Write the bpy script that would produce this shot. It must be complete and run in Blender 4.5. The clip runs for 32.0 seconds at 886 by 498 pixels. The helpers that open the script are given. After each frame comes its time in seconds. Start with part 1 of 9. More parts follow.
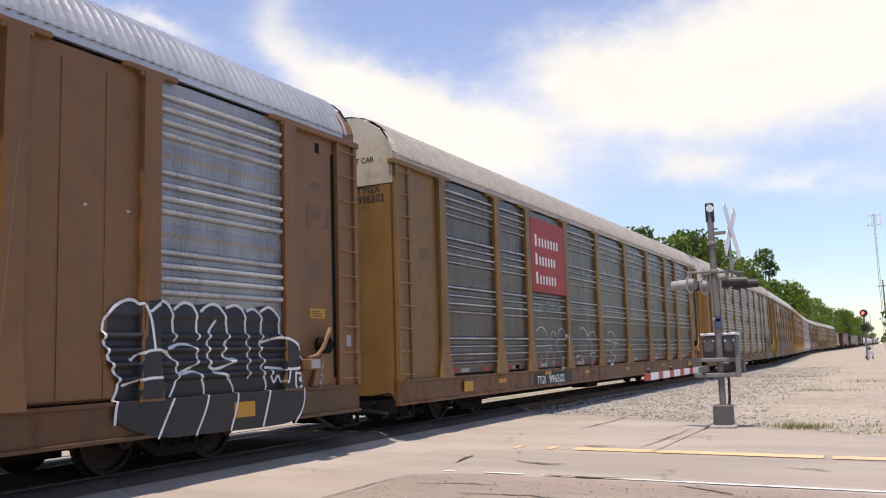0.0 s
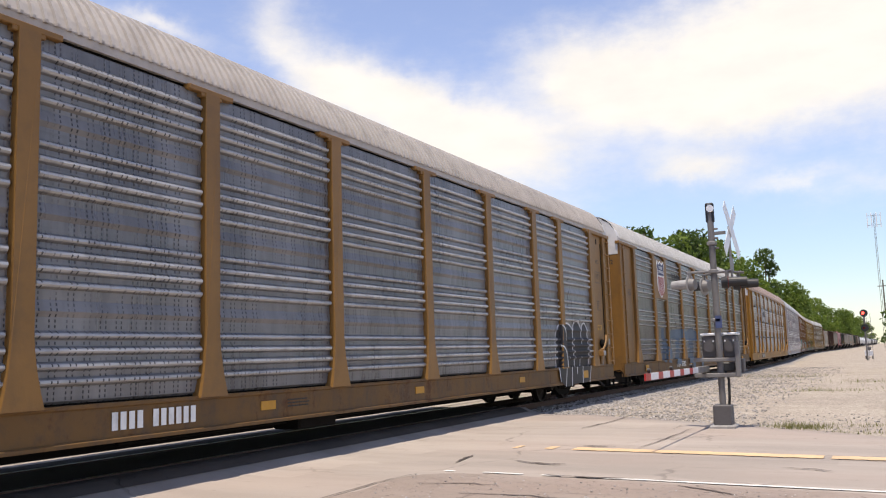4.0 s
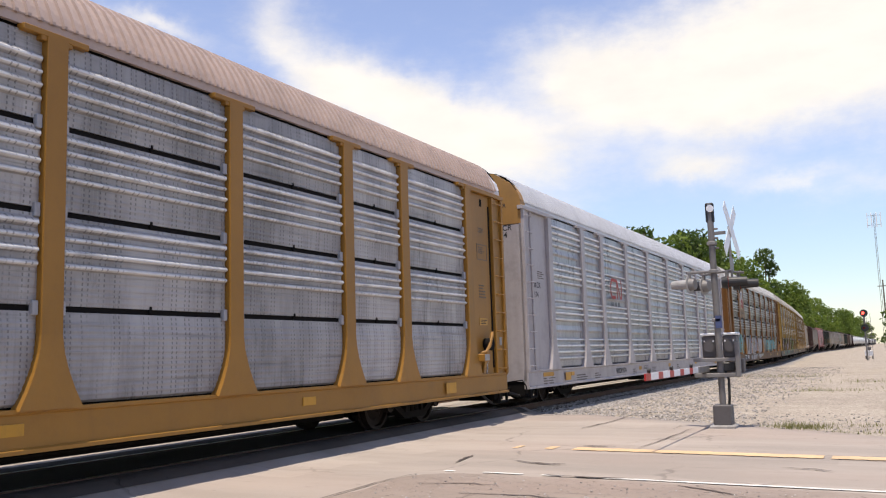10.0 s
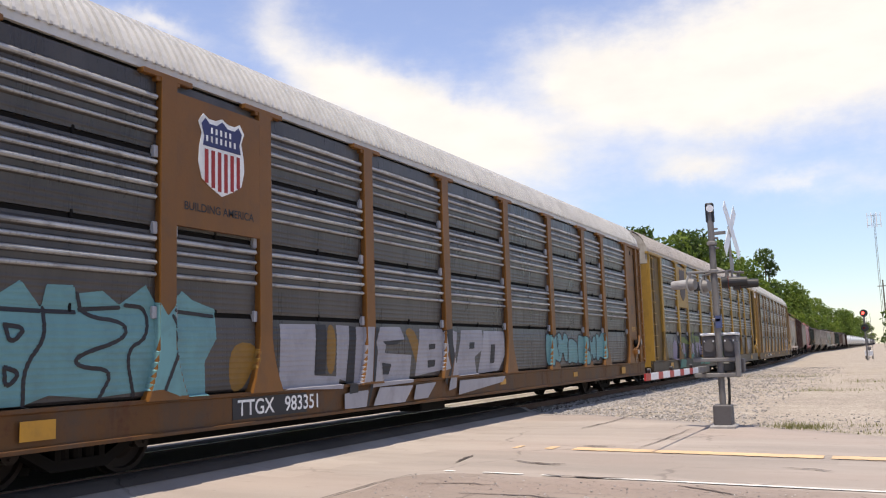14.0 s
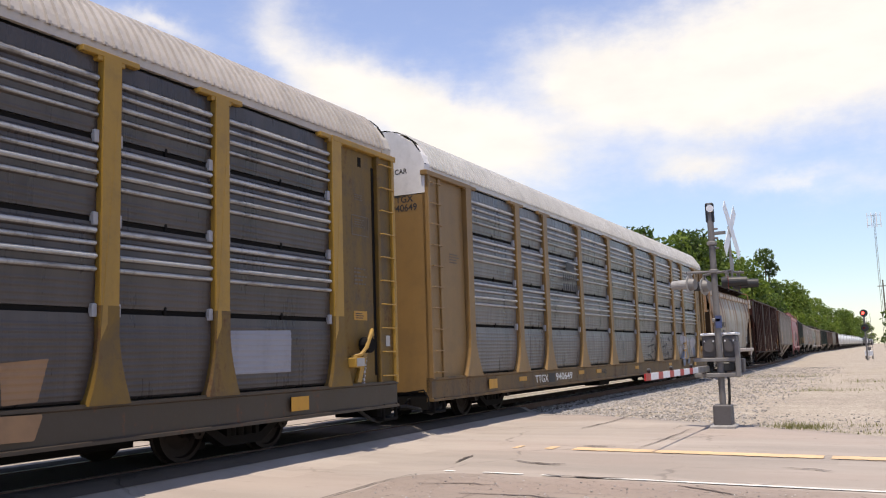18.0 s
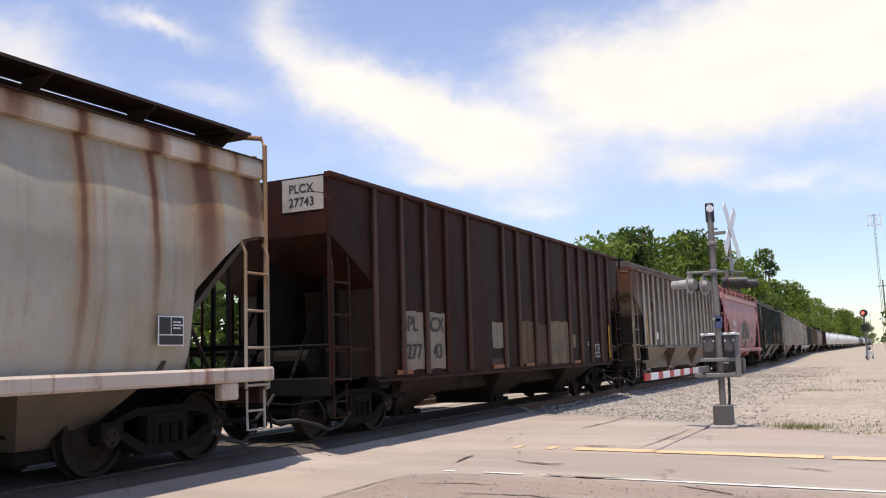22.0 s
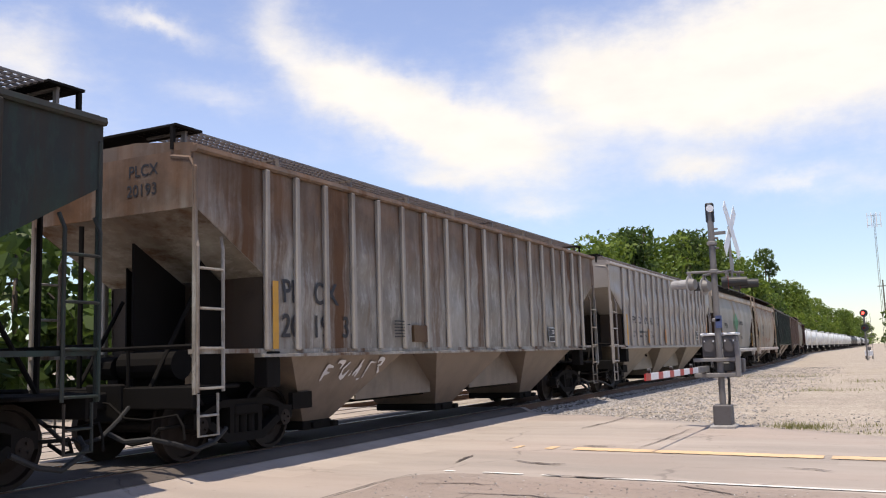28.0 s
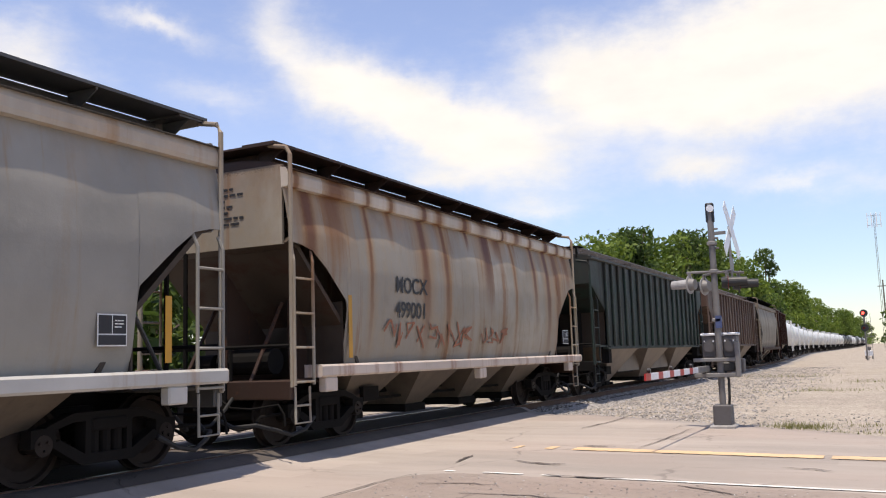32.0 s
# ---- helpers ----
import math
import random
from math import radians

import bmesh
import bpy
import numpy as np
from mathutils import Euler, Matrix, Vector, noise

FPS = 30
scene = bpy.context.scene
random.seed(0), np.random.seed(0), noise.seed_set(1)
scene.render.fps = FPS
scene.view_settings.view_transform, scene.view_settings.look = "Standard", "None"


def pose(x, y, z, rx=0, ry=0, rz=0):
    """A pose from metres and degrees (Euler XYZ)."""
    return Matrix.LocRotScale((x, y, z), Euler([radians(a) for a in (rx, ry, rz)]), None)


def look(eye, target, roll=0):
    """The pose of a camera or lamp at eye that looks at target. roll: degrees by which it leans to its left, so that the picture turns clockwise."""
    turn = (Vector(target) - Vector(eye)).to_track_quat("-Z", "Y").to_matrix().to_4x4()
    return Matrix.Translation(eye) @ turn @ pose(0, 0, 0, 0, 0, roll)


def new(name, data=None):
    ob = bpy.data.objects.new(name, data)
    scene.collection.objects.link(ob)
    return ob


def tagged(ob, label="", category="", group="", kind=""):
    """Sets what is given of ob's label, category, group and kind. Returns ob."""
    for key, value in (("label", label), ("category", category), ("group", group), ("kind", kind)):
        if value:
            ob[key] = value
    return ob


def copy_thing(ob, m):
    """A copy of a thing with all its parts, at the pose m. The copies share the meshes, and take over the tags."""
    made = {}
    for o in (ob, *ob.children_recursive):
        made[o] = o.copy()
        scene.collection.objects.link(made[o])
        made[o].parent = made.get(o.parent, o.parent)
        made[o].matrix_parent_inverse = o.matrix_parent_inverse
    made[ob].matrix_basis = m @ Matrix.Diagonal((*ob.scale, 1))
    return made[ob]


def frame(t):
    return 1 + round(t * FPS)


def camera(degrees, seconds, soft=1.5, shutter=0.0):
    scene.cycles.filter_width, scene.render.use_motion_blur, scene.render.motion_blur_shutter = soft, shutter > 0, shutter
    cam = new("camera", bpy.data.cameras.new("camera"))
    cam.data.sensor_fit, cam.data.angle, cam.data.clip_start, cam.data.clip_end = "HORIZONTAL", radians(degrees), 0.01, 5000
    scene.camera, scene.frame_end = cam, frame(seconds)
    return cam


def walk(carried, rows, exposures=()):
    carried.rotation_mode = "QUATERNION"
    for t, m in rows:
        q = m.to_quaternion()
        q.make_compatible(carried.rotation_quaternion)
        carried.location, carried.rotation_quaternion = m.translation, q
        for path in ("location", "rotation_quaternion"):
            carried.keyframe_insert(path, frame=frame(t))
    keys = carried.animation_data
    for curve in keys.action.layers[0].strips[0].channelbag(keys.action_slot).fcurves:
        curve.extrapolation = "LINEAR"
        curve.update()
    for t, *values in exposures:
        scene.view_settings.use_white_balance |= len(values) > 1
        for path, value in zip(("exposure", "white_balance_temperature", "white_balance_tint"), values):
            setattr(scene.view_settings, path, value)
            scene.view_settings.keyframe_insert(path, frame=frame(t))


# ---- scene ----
EYE = look((0, 0, 1.264), (-4.46753, 8.86419, 2.47533), -1.8641)
cam = camera(53.24, 32.0, soft=1.15)
walk(cam, [(0, EYE), (32, EYE)], exposures=[(0, 0.1, 7250, 11), (32, 0.1, 7250, 11)])

# ---- world, sun ----
SHADOW = Vector((-0.015, 0.24, -1.0))          # way of the sunlight
SUN_EL = math.asin(1.0 / SHADOW.length)
SUN_AZ = math.atan2(-SHADOW.x, -SHADOW.y)      # from +y towards +x
# clouds: azimuth (left of the track), elevation, half sizes, tilt, weight
CLOUDS = [(11.0, 16.0, 7.5, 3.6, 4, 1.25), (4.0, 18.5, 6.0, 3.6, 0, 1.1), (17.5, 18.0, 3.6, 2.6, 20, 0.75), (24.0, 14.0, 6.6, 2.5, 22, 1.1), (31.0, 17.0, 5.6, 2.3, 24, 0.85),
          (34.5, 17.5, 3.0, 1.8, 30, 0.5), (37.0, 22.0, 2.2, 3.0, -20, 0.36), (44.0, 20.8, 3.2, 0.8, 10, 0.4), (10.4, 11.2, 2.2, 0.8, 0, 0.7), (5.5, 9.9, 3.4, 0.7, 0, 0.6),
          (27.0, 11.6, 3.0, 0.8, 10, 0.6), (0.5, 9.0, 3.4, 0.8, -10, 0.4), (53.0, 19.3, 3.2, 1.8, 0, 0.6), (-4.0, 17.0, 6.0, 4.0, 0, 0.9),
          (52.5, 17.0, 4.0, 1.8, 12, 0.6), (46.0, 21.0, 3.2, 0.6, 14, 0.45), (41.5, 16.6, 3.4, 1.1, 16, 0.5), (38.0, 20.4, 1.4, 2.6, -25, 0.35), (21.0, 9.6, 3.0, 0.6, 6, 0.4)]


class Nodes:
    """A short way to write node trees."""

    def __init__(self, tree):
        self.tree = tree
        tree.nodes.clear()

    def add(self, kind, ins=None, **props):
        n = self.tree.nodes.new(kind)
        for k, v in props.items():
            setattr(n, k, v)
        for k, v in (ins or {}).items():
            self.put(n.inputs[k], v)
        return n

    def put(self, socket, v):
        if isinstance(v, bpy.types.NodeSocket):
            self.tree.links.new(v, socket)
        elif isinstance(v, (tuple, list)) and len(v) == 3 and socket.type == "RGBA":
            socket.default_value = (*v, 1)
        else:
            socket.default_value = v

    def math(self, op, a, b=0.0, c=0.0, clamp=False):
        n = self.add("ShaderNodeMath", {0: a, 1: b, 2: c}, operation=op)
        n.use_clamp = clamp
        return n.outputs[0]

    def step(self, v, lo, hi, a=0.0, b=1.0):
        return self.add("ShaderNodeMapRange", {"Value": v, "From Min": lo, "From Max": hi, "To Min": a, "To Max": b}, interpolation_type="SMOOTHSTEP").outputs[0]

    def noise(self, vec, scale, detail=4.0, rough=0.55):
        return self.add("ShaderNodeTexNoise", {"Vector": vec, "Scale": scale, "Detail": detail, "Roughness": rough}).outputs[0]

    def mix(self, f, a, b, mode="MIX"):
        n = self.add("ShaderNodeMix", data_type="RGBA", blend_type=mode)
        self.put(n.inputs[0], f), self.put(n.inputs[6], a), self.put(n.inputs[7], b)
        return n.outputs[2]


def make_world():
    world = bpy.data.worlds.new("sky")
    scene.world = world
    world.use_nodes = True
    n = Nodes(world.node_tree)
    sky = n.add("ShaderNodeTexSky", sky_type="NISHITA", sun_disc=False, sun_elevation=SUN_EL, sun_rotation=SUN_AZ, altitude=200, air_density=1.0, dust_density=0.3, ozone_density=3.0)
    way = n.add("ShaderNodeTexCoord").outputs["Generated"]
    x, y, z = n.add("ShaderNodeSeparateXYZ", {0: way}).outputs
    az = n.math("MULTIPLY", n.math("ARCTAN2", n.math("MULTIPLY", x, -1.0), y), 57.2958)
    el = n.math("MULTIPLY", n.math("ARCSINE", z), 57.2958)
    warp = n.math("MULTIPLY", n.math("SUBTRACT", n.noise(way, 9.0, 6.0, 0.6), 0.5), 5.0)
    warp2 = n.math("MULTIPLY", n.math("SUBTRACT", n.noise(n.add("ShaderNodeVectorMath", {0: way, 1: (3.1, 1.7, 5.2)}).outputs[0], 11.0, 6.0, 0.6), 0.5), 4.0)
    az, el2 = n.math("ADD", az, warp), n.math("ADD", el, warp2)
    total = 0.0
    for a, e, w, h, tilt, weight in CLOUDS:
        c, s = math.cos(radians(tilt)), math.sin(radians(tilt))
        da, de = n.math("SUBTRACT", az, a), n.math("SUBTRACT", el2, e)
        p = n.math("ADD", n.math("MULTIPLY", da, c / w), n.math("MULTIPLY", de, s / w))
        q = n.math("ADD", n.math("MULTIPLY", da, -s / h), n.math("MULTIPLY", de, c / h))
        r = n.math("ADD", n.math("MULTIPLY", p, p), n.math("MULTIPLY", q, q))
        blob = n.math("MULTIPLY", n.math("EXPONENT", n.math("MULTIPLY", r, -0.9)), weight * 1.15)
        total = n.math("ADD", total, blob)
    # elsewhere fair-weather clouds at random
    flat = n.add("ShaderNodeVectorMath", {0: way, 1: n.add("ShaderNodeCombineXYZ", {0: 1.0, 1: 1.0, 2: 2.4}).outputs[0]}, operation="MULTIPLY").outputs[0]
    wide = n.step(n.noise(flat, 2.2, 7.0, 0.6), 0.52, 0.72)
    far = n.step(n.math("ABSOLUTE", n.math("SUBTRACT", az, 25.0)), 40.0, 60.0)
    total = n.math("ADD", total, n.math("MULTIPLY", wide, n.math("MULTIPLY", far, 0.2)))
    veil = n.step(n.noise(flat, 4.5, 6.0, 0.6), 0.42, 0.78)
    total = n.math("ADD", total, n.math("MULTIPLY", veil, 0.3))
    wisps = n.noise(flat, 26.0, 8.0, 0.65)
    cover = n.step(n.math("ADD", total, n.math("MULTIPLY", n.math("SUBTRACT", wisps, 0.5), 0.6)), 0.0, 1.45)
    haze = n.math("MULTIPLY", n.step(el, 12.0, -1.0), 0.06)
    cloud = n.mix(n.noise(flat, 14.0, 5.0), (5.4, 5.5, 5.75), (7.0, 6.95, 6.9))
    tint = n.mix(n.step(el, 3.0, 16.0), (0.99, 1.02, 1.10), (1.54, 1.32, 1.38))
    blue = n.mix(1.0, sky.outputs[0], tint, "MULTIPLY")
    col = n.mix(n.math("MAXIMUM", cover, haze), blue, cloud)
    bg = n.add("ShaderNodeBackground", {"Color": col, "Strength": 0.15})
    n.add("ShaderNodeOutputWorld", {"Surface": bg.outputs[0]})


make_world()
sun = new("sun", bpy.data.lights.new("sun", "SUN"))
sun.data.energy, sun.data.angle, sun.data.color = 4.8, radians(0.53), (1.0, 0.95, 0.88)
sun.matrix_world = look((0, 0, 60), Vector((0, 0, 60)) + SHADOW)

# ---- the train's way ----
TRACK_X = -9.27


def bend(y):
    """The track runs straight past the crossing and then bends gently to the left."""
    u = min(max((y - 50.0) / 140.0, 0.0), 1.0)
    return TRACK_X - 5.3 * u * u * (3 - 2 * u)


def advance(t):
    return 11.456 * (t - 16) + 0.05747 * (t - 16) ** 2 / 2


def car_pose(s, half):
    a, b = Vector((bend(s - half), s - half, 0)), Vector((bend(s + half), s + half, 0))
    m = (a + b) / 2
    return pose(m.x, m.y, 0, 0, 0, math.degrees(math.atan2(a.x - b.x, b.y - a.y)))


# ---- mesh helpers ----
def part(name, bm, material, parent=None, label="", smooth=False):
    me = bpy.data.meshes.new(name)
    bm.to_mesh(me)
    bm.free()
    return meshed(name, me, material, parent, label, smooth)


def meshed(name, me, material, parent=None, label="", smooth=False):
    if material and not me.materials:
        me.materials.append(material)
    if smooth:
        me.shade_smooth()
    ob = new(name, me)
    ob.parent = parent
    return tagged(ob, label)


def thing(name, label, category, m, group=""):
    ob = new(name)
    ob.matrix_basis = m
    return tagged(ob, label, category, group)


def box(bm, x0, x1, y0, y1, z0, z1, bevel=0.0):
    vs = bmesh.ops.create_cube(bm, size=1, matrix=Matrix.Translation(((x0 + x1) / 2, (y0 + y1) / 2, (z0 + z1) / 2)) @ Matrix.Diagonal((abs(x1 - x0), abs(y1 - y0), abs(z1 - z0), 1)))["verts"]
    if bevel:
        bmesh.ops.bevel(bm, geom=list({e for v in vs for e in v.link_edges}), offset=bevel, segments=1, affect="EDGES")
    return bm


def boxes(*rows, bevel=0.0):
    bm = bmesh.new()
    for r in rows:
        box(bm, *r, bevel=bevel)
    return bm


def sweep(bm, section, stations, closed=True, caps=True):
    """A section [(a, b)] carried along stations, each a function from (a, b) to a place."""
    rings = [[bm.verts.new(f(a, b)) for a, b in section] for f in stations]
    n = len(section)
    for p, q in zip(rings, rings[1:]):
        for i in range(n if closed else n - 1):
            j = (i + 1) % n
            bm.faces.new((p[i], p[j], q[j], q[i]))
    if caps and closed:
        bm.faces.new(rings[0][::-1])
        bm.faces.new(rings[-1])
    return bm


def along_y(section, y0, y1, closed=True):
    bm = sweep(bmesh.new(), section, [lambda a, b, y=y: (a, y, b) for y in (y0, y1)], closed)
    bmesh.ops.recalc_face_normals(bm, faces=bm.faces)
    return bm


def tube(bm, points, r, sides=6):
    """A bent round bar through points."""
    pts = [Vector(p) for p in points]
    rings = []
    for i, p in enumerate(pts):
        d = (pts[min(i + 1, len(pts) - 1)] - pts[max(i - 1, 0)]).normalized()
        u = d.cross(Vector((0.31, 0.17, 0.93)) if abs(d.z) < 0.9 else Vector((1, 0.1, 0))).normalized()
        w = d.cross(u)
        rings.append([bm.verts.new(p + r * (math.cos(k * math.tau / sides) * u + math.sin(k * math.tau / sides) * w)) for k in range(sides)])
    for a, b in zip(rings, rings[1:]):
        for i in range(sides):
            bm.faces.new((a[i], b[i], b[(i + 1) % sides], a[(i + 1) % sides]))
    bm.faces.new(rings[0]), bm.faces.new(rings[-1][::-1])
    return bm


def drum(bm, centre, axis, r, length, sides=20, r2=None):
    rot = Vector((0, 0, 1)).rotation_difference(Vector(axis)).to_matrix().to_4x4()
    bmesh.ops.create_cone(bm, cap_ends=True, segments=sides, radius1=r, radius2=r if r2 is None else r2, depth=length, matrix=Matrix.Translation(centre) @ rot)
    return bm

# ---- materials ----
def shader(name):
    m = bpy.data.materials.new(name)
    m.use_nodes = True
    return m, Nodes(m.node_tree)


def finish(n, col, rough, metal=0.0, bump=None, depth=0.01, spec=0.5):
    b = n.add("ShaderNodeBsdfPrincipled", {"Base Color": col, "Roughness": rough, "Metallic": metal, "Specular IOR Level": spec})
    if bump is not None:
        n.put(b.inputs["Normal"], n.add("ShaderNodeBump", {"Height": bump, "Strength": 1.0, "Distance": depth}).outputs[0])
    n.add("ShaderNodeOutputMaterial", {"Surface": b.outputs[0]})


def coords(n, spread=9.0):
    """Object space, shifted at random from piece to piece."""
    tc = n.add("ShaderNodeTexCoord").outputs["Object"]
    rnd = n.add("ShaderNodeObjectInfo").outputs["Random"]
    shift = n.add("ShaderNodeCombineXYZ", {0: n.math("MULTIPLY", rnd, spread), 1: n.math("MULTIPLY", rnd, spread * 3.7), 2: n.math("MULTIPLY", rnd, spread * 0.3)}).outputs[0]
    return n.add("ShaderNodeVectorMath", {0: tc, 1: shift}).outputs[0], tc, rnd


def scaled(n, vec, s):
    return n.add("ShaderNodeVectorMath", {0: vec, 1: s}, operation="MULTIPLY").outputs[0]


def paint(name, base, rough=0.5, rust=0.15, dirt=0.35, fade=0.15, rust_col=(0.16, 0.06, 0.025), dirt_col=(0.05, 0.04, 0.034), metal=0.0, spec=0.35):
    """Weathered paint on steel: fading, grime, rust blooms and runs."""
    m, n = shader(name)
    vec, tc, rnd = coords(n)
    broad, fine = n.noise(vec, 0.55, 4.0), n.noise(vec, 14.0, 6.0, 0.65)
    runs = n.noise(scaled(n, vec, (2.4, 2.4, 0.3)), 1.1, 4.0, 0.5)
    col = n.mix(n.math("MULTIPLY", n.step(broad, 0.35, 0.75), fade * 2.2), base, tuple(min(1.0, c * 1.4 + 0.004) for c in base))
    col = n.mix(n.math("MULTIPLY", n.step(n.math("ADD", runs, n.math("MULTIPLY", fine, 0.25)), 0.55, 0.92), dirt * 0.8), col, dirt_col)
    grime = n.step(n.math("ADD", n.noise(vec, 2.3, 6.0, 0.62), n.math("MULTIPLY", fine, 0.2)), 0.55, 0.8)
    col = n.mix(n.math("MULTIPLY", grime, dirt * 0.6), col, dirt_col)
    worn = n.step(n.math("ADD", n.math("MULTIPLY", n.noise(scaled(n, vec, (2.2, 2.2, 0.5)), 1.1, 7.0, 0.68), 0.75), n.math("MULTIPLY", fine, 0.35)), 0.72 - 0.3 * rust, 0.84 - 0.22 * rust)
    col = n.mix(n.math("MULTIPLY", worn, min(1.0, 0.35 + rust)), col, rust_col)
    r = n.math("ADD", rough, n.math("MULTIPLY", worn, 0.3), clamp=True)
    finish(n, col, r, metal, n.math("ADD", fine, n.math("MULTIPLY", worn, 0.6)), 0.0025, spec)
    return m


def galvanised(name, base, dirt=0.4, holes=0.5, shine=0.46):
    """Zinc-coated sheet with rows of small holes, road film and run-off."""
    base = tuple(c * k for c, k in zip(base, (0.90, 0.86, 0.81)))
    m, n = shader(name)
    vec, tc, rnd = coords(n)
    x, y, z = n.add("ShaderNodeSeparateXYZ", {0: tc}).outputs
    tone = n.noise(scaled(n, vec, (1.0, 1.3, 0.5)), 0.9, 5.0, 0.6)
    runs = n.noise(scaled(n, vec, (7.0, 7.0, 0.4)), 1.8, 5.0, 0.62)
    smear = n.noise(scaled(n, vec, (1.0, 0.35, 9.0)), 1.5, 4.0, 0.6)
    fine = n.noise(vec, 22.0, 5.0, 0.6)
    bright = n.math("MULTIPLY_ADD", rnd, 0.25, 0.88)
    col = n.mix(n.step(tone, 0.3, 0.7), tuple(c * 0.72 for c in base), tuple(min(1, c * 1.3) for c in base))
    col = n.mix(1.0, col, n.add("ShaderNodeCombineXYZ", {0: bright, 1: bright, 2: bright}).outputs[0], "MULTIPLY")
    col = n.mix(n.math("MULTIPLY", n.step(runs, 0.5, 0.85), dirt * 0.5), col, (0.06, 0.055, 0.055))
    col = n.mix(n.math("MULTIPLY", n.step(smear, 0.5, 0.8), dirt * 0.7), col, (0.05, 0.045, 0.045))
    # crests of the ridges, painted paler to carry the sun's glint on them
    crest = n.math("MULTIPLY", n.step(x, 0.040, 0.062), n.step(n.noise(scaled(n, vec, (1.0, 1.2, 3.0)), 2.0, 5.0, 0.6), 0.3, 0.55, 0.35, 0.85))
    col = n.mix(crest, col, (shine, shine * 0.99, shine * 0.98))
    # rows of holes in upright bands
    fy = n.math("FRACT", n.math("DIVIDE", y, 0.075))
    fz = n.math("FRACT", n.math("DIVIDE", z, 0.058))
    dy = n.math("DIVIDE", n.math("ABSOLUTE", n.math("SUBTRACT", fy, 0.5)), 0.16)
    dz = n.math("DIVIDE", n.math("ABSOLUTE", n.math("SUBTRACT", fz, 0.5)), 0.34)
    dot = n.math("SUBTRACT", 1.0, n.math("MAXIMUM", dy, dz), clamp=True)
    pair = n.step(n.math("FRACT", n.math("DIVIDE", y, 0.225)), 0.333, 0.334)
    band = n.math("MULTIPLY", pair, n.step(n.noise(scaled(n, vec, (0.1, 1.0, 0.5)), 1.6, 2.0), 0.34, 0.5))
    hole = n.math("MULTIPLY", n.math("MULTIPLY", n.step(dot, 0.0, 0.4), band), holes)
    col = n.mix(hole, col, (0.03, 0.03, 0.035))
    finish(n, col, n.math("MULTIPLY_ADD", n.step(runs, 0.4, 0.7), 0.2, n.math("MULTIPLY_ADD", tone, 0.2, 0.18)), n.math("MULTIPLY_ADD", hole, -0.1, max(0.06, 0.36 - 0.62 * dirt)), n.math("ADD", fine, n.math("MULTIPLY", hole, -2.0)), 0.002, 0.8 - 0.9 * dirt)
    return m


def plain(name, base, rough=0.6, metal=0.0, var=0.2, scale=6.0, bump=0.002):
    m, n = shader(name)
    vec, tc, rnd = coords(n)
    v = n.noise(vec, scale, 6.0, 0.62)
    w = n.noise(vec, scale * 9, 4.0, 0.6)
    t = n.math("ADD", n.math("MULTIPLY", v, 0.7), n.math("MULTIPLY", w, 0.3))
    col = n.mix(n.step(t, 0.3, 0.7), tuple(c * (1 - var) for c in base), tuple(min(1, c * (1 + var)) for c in base))
    finish(n, col, rough, metal, w, bump)
    return m


def soil(name, tones, scales=(0.35, 2.5, 30.0), bump=0.02, rough=0.95, spots=None):
    m, n = shader(name)
    tc = n.add("ShaderNodeTexCoord").outputs["Object"]
    a, b, c = (n.noise(tc, s, 6.0, 0.65) for s in scales)
    col = n.mix(n.step(a, 0.35, 0.65), tones[0], tones[1])
    col = n.mix(n.step(b, 0.45, 0.75), col, tones[2])
    cell = n.add("ShaderNodeTexVoronoi", {"Vector": tc, "Scale": scales[2]})
    grey = n.add("ShaderNodeSeparateColor", {0: cell.outputs["Color"]}).outputs[0]
    k = n.math("MULTIPLY_ADD", grey, 0.5, 0.74)
    col = n.mix(1.0, col, n.add("ShaderNodeCombineXYZ", {0: k, 1: k, 2: k}).outputs[0], "MULTIPLY")
    if spots:
        col = n.mix(n.math("MULTIPLY", n.step(n.noise(tc, 0.8, 7.0, 0.7), 0.6, 0.7), spots[3]), col, spots[:3])
    finish(n, col, rough, 0.0, n.math("ADD", c, n.math("MULTIPLY", cell.outputs["Distance"], 1.2)), bump, 0.2)
    return m


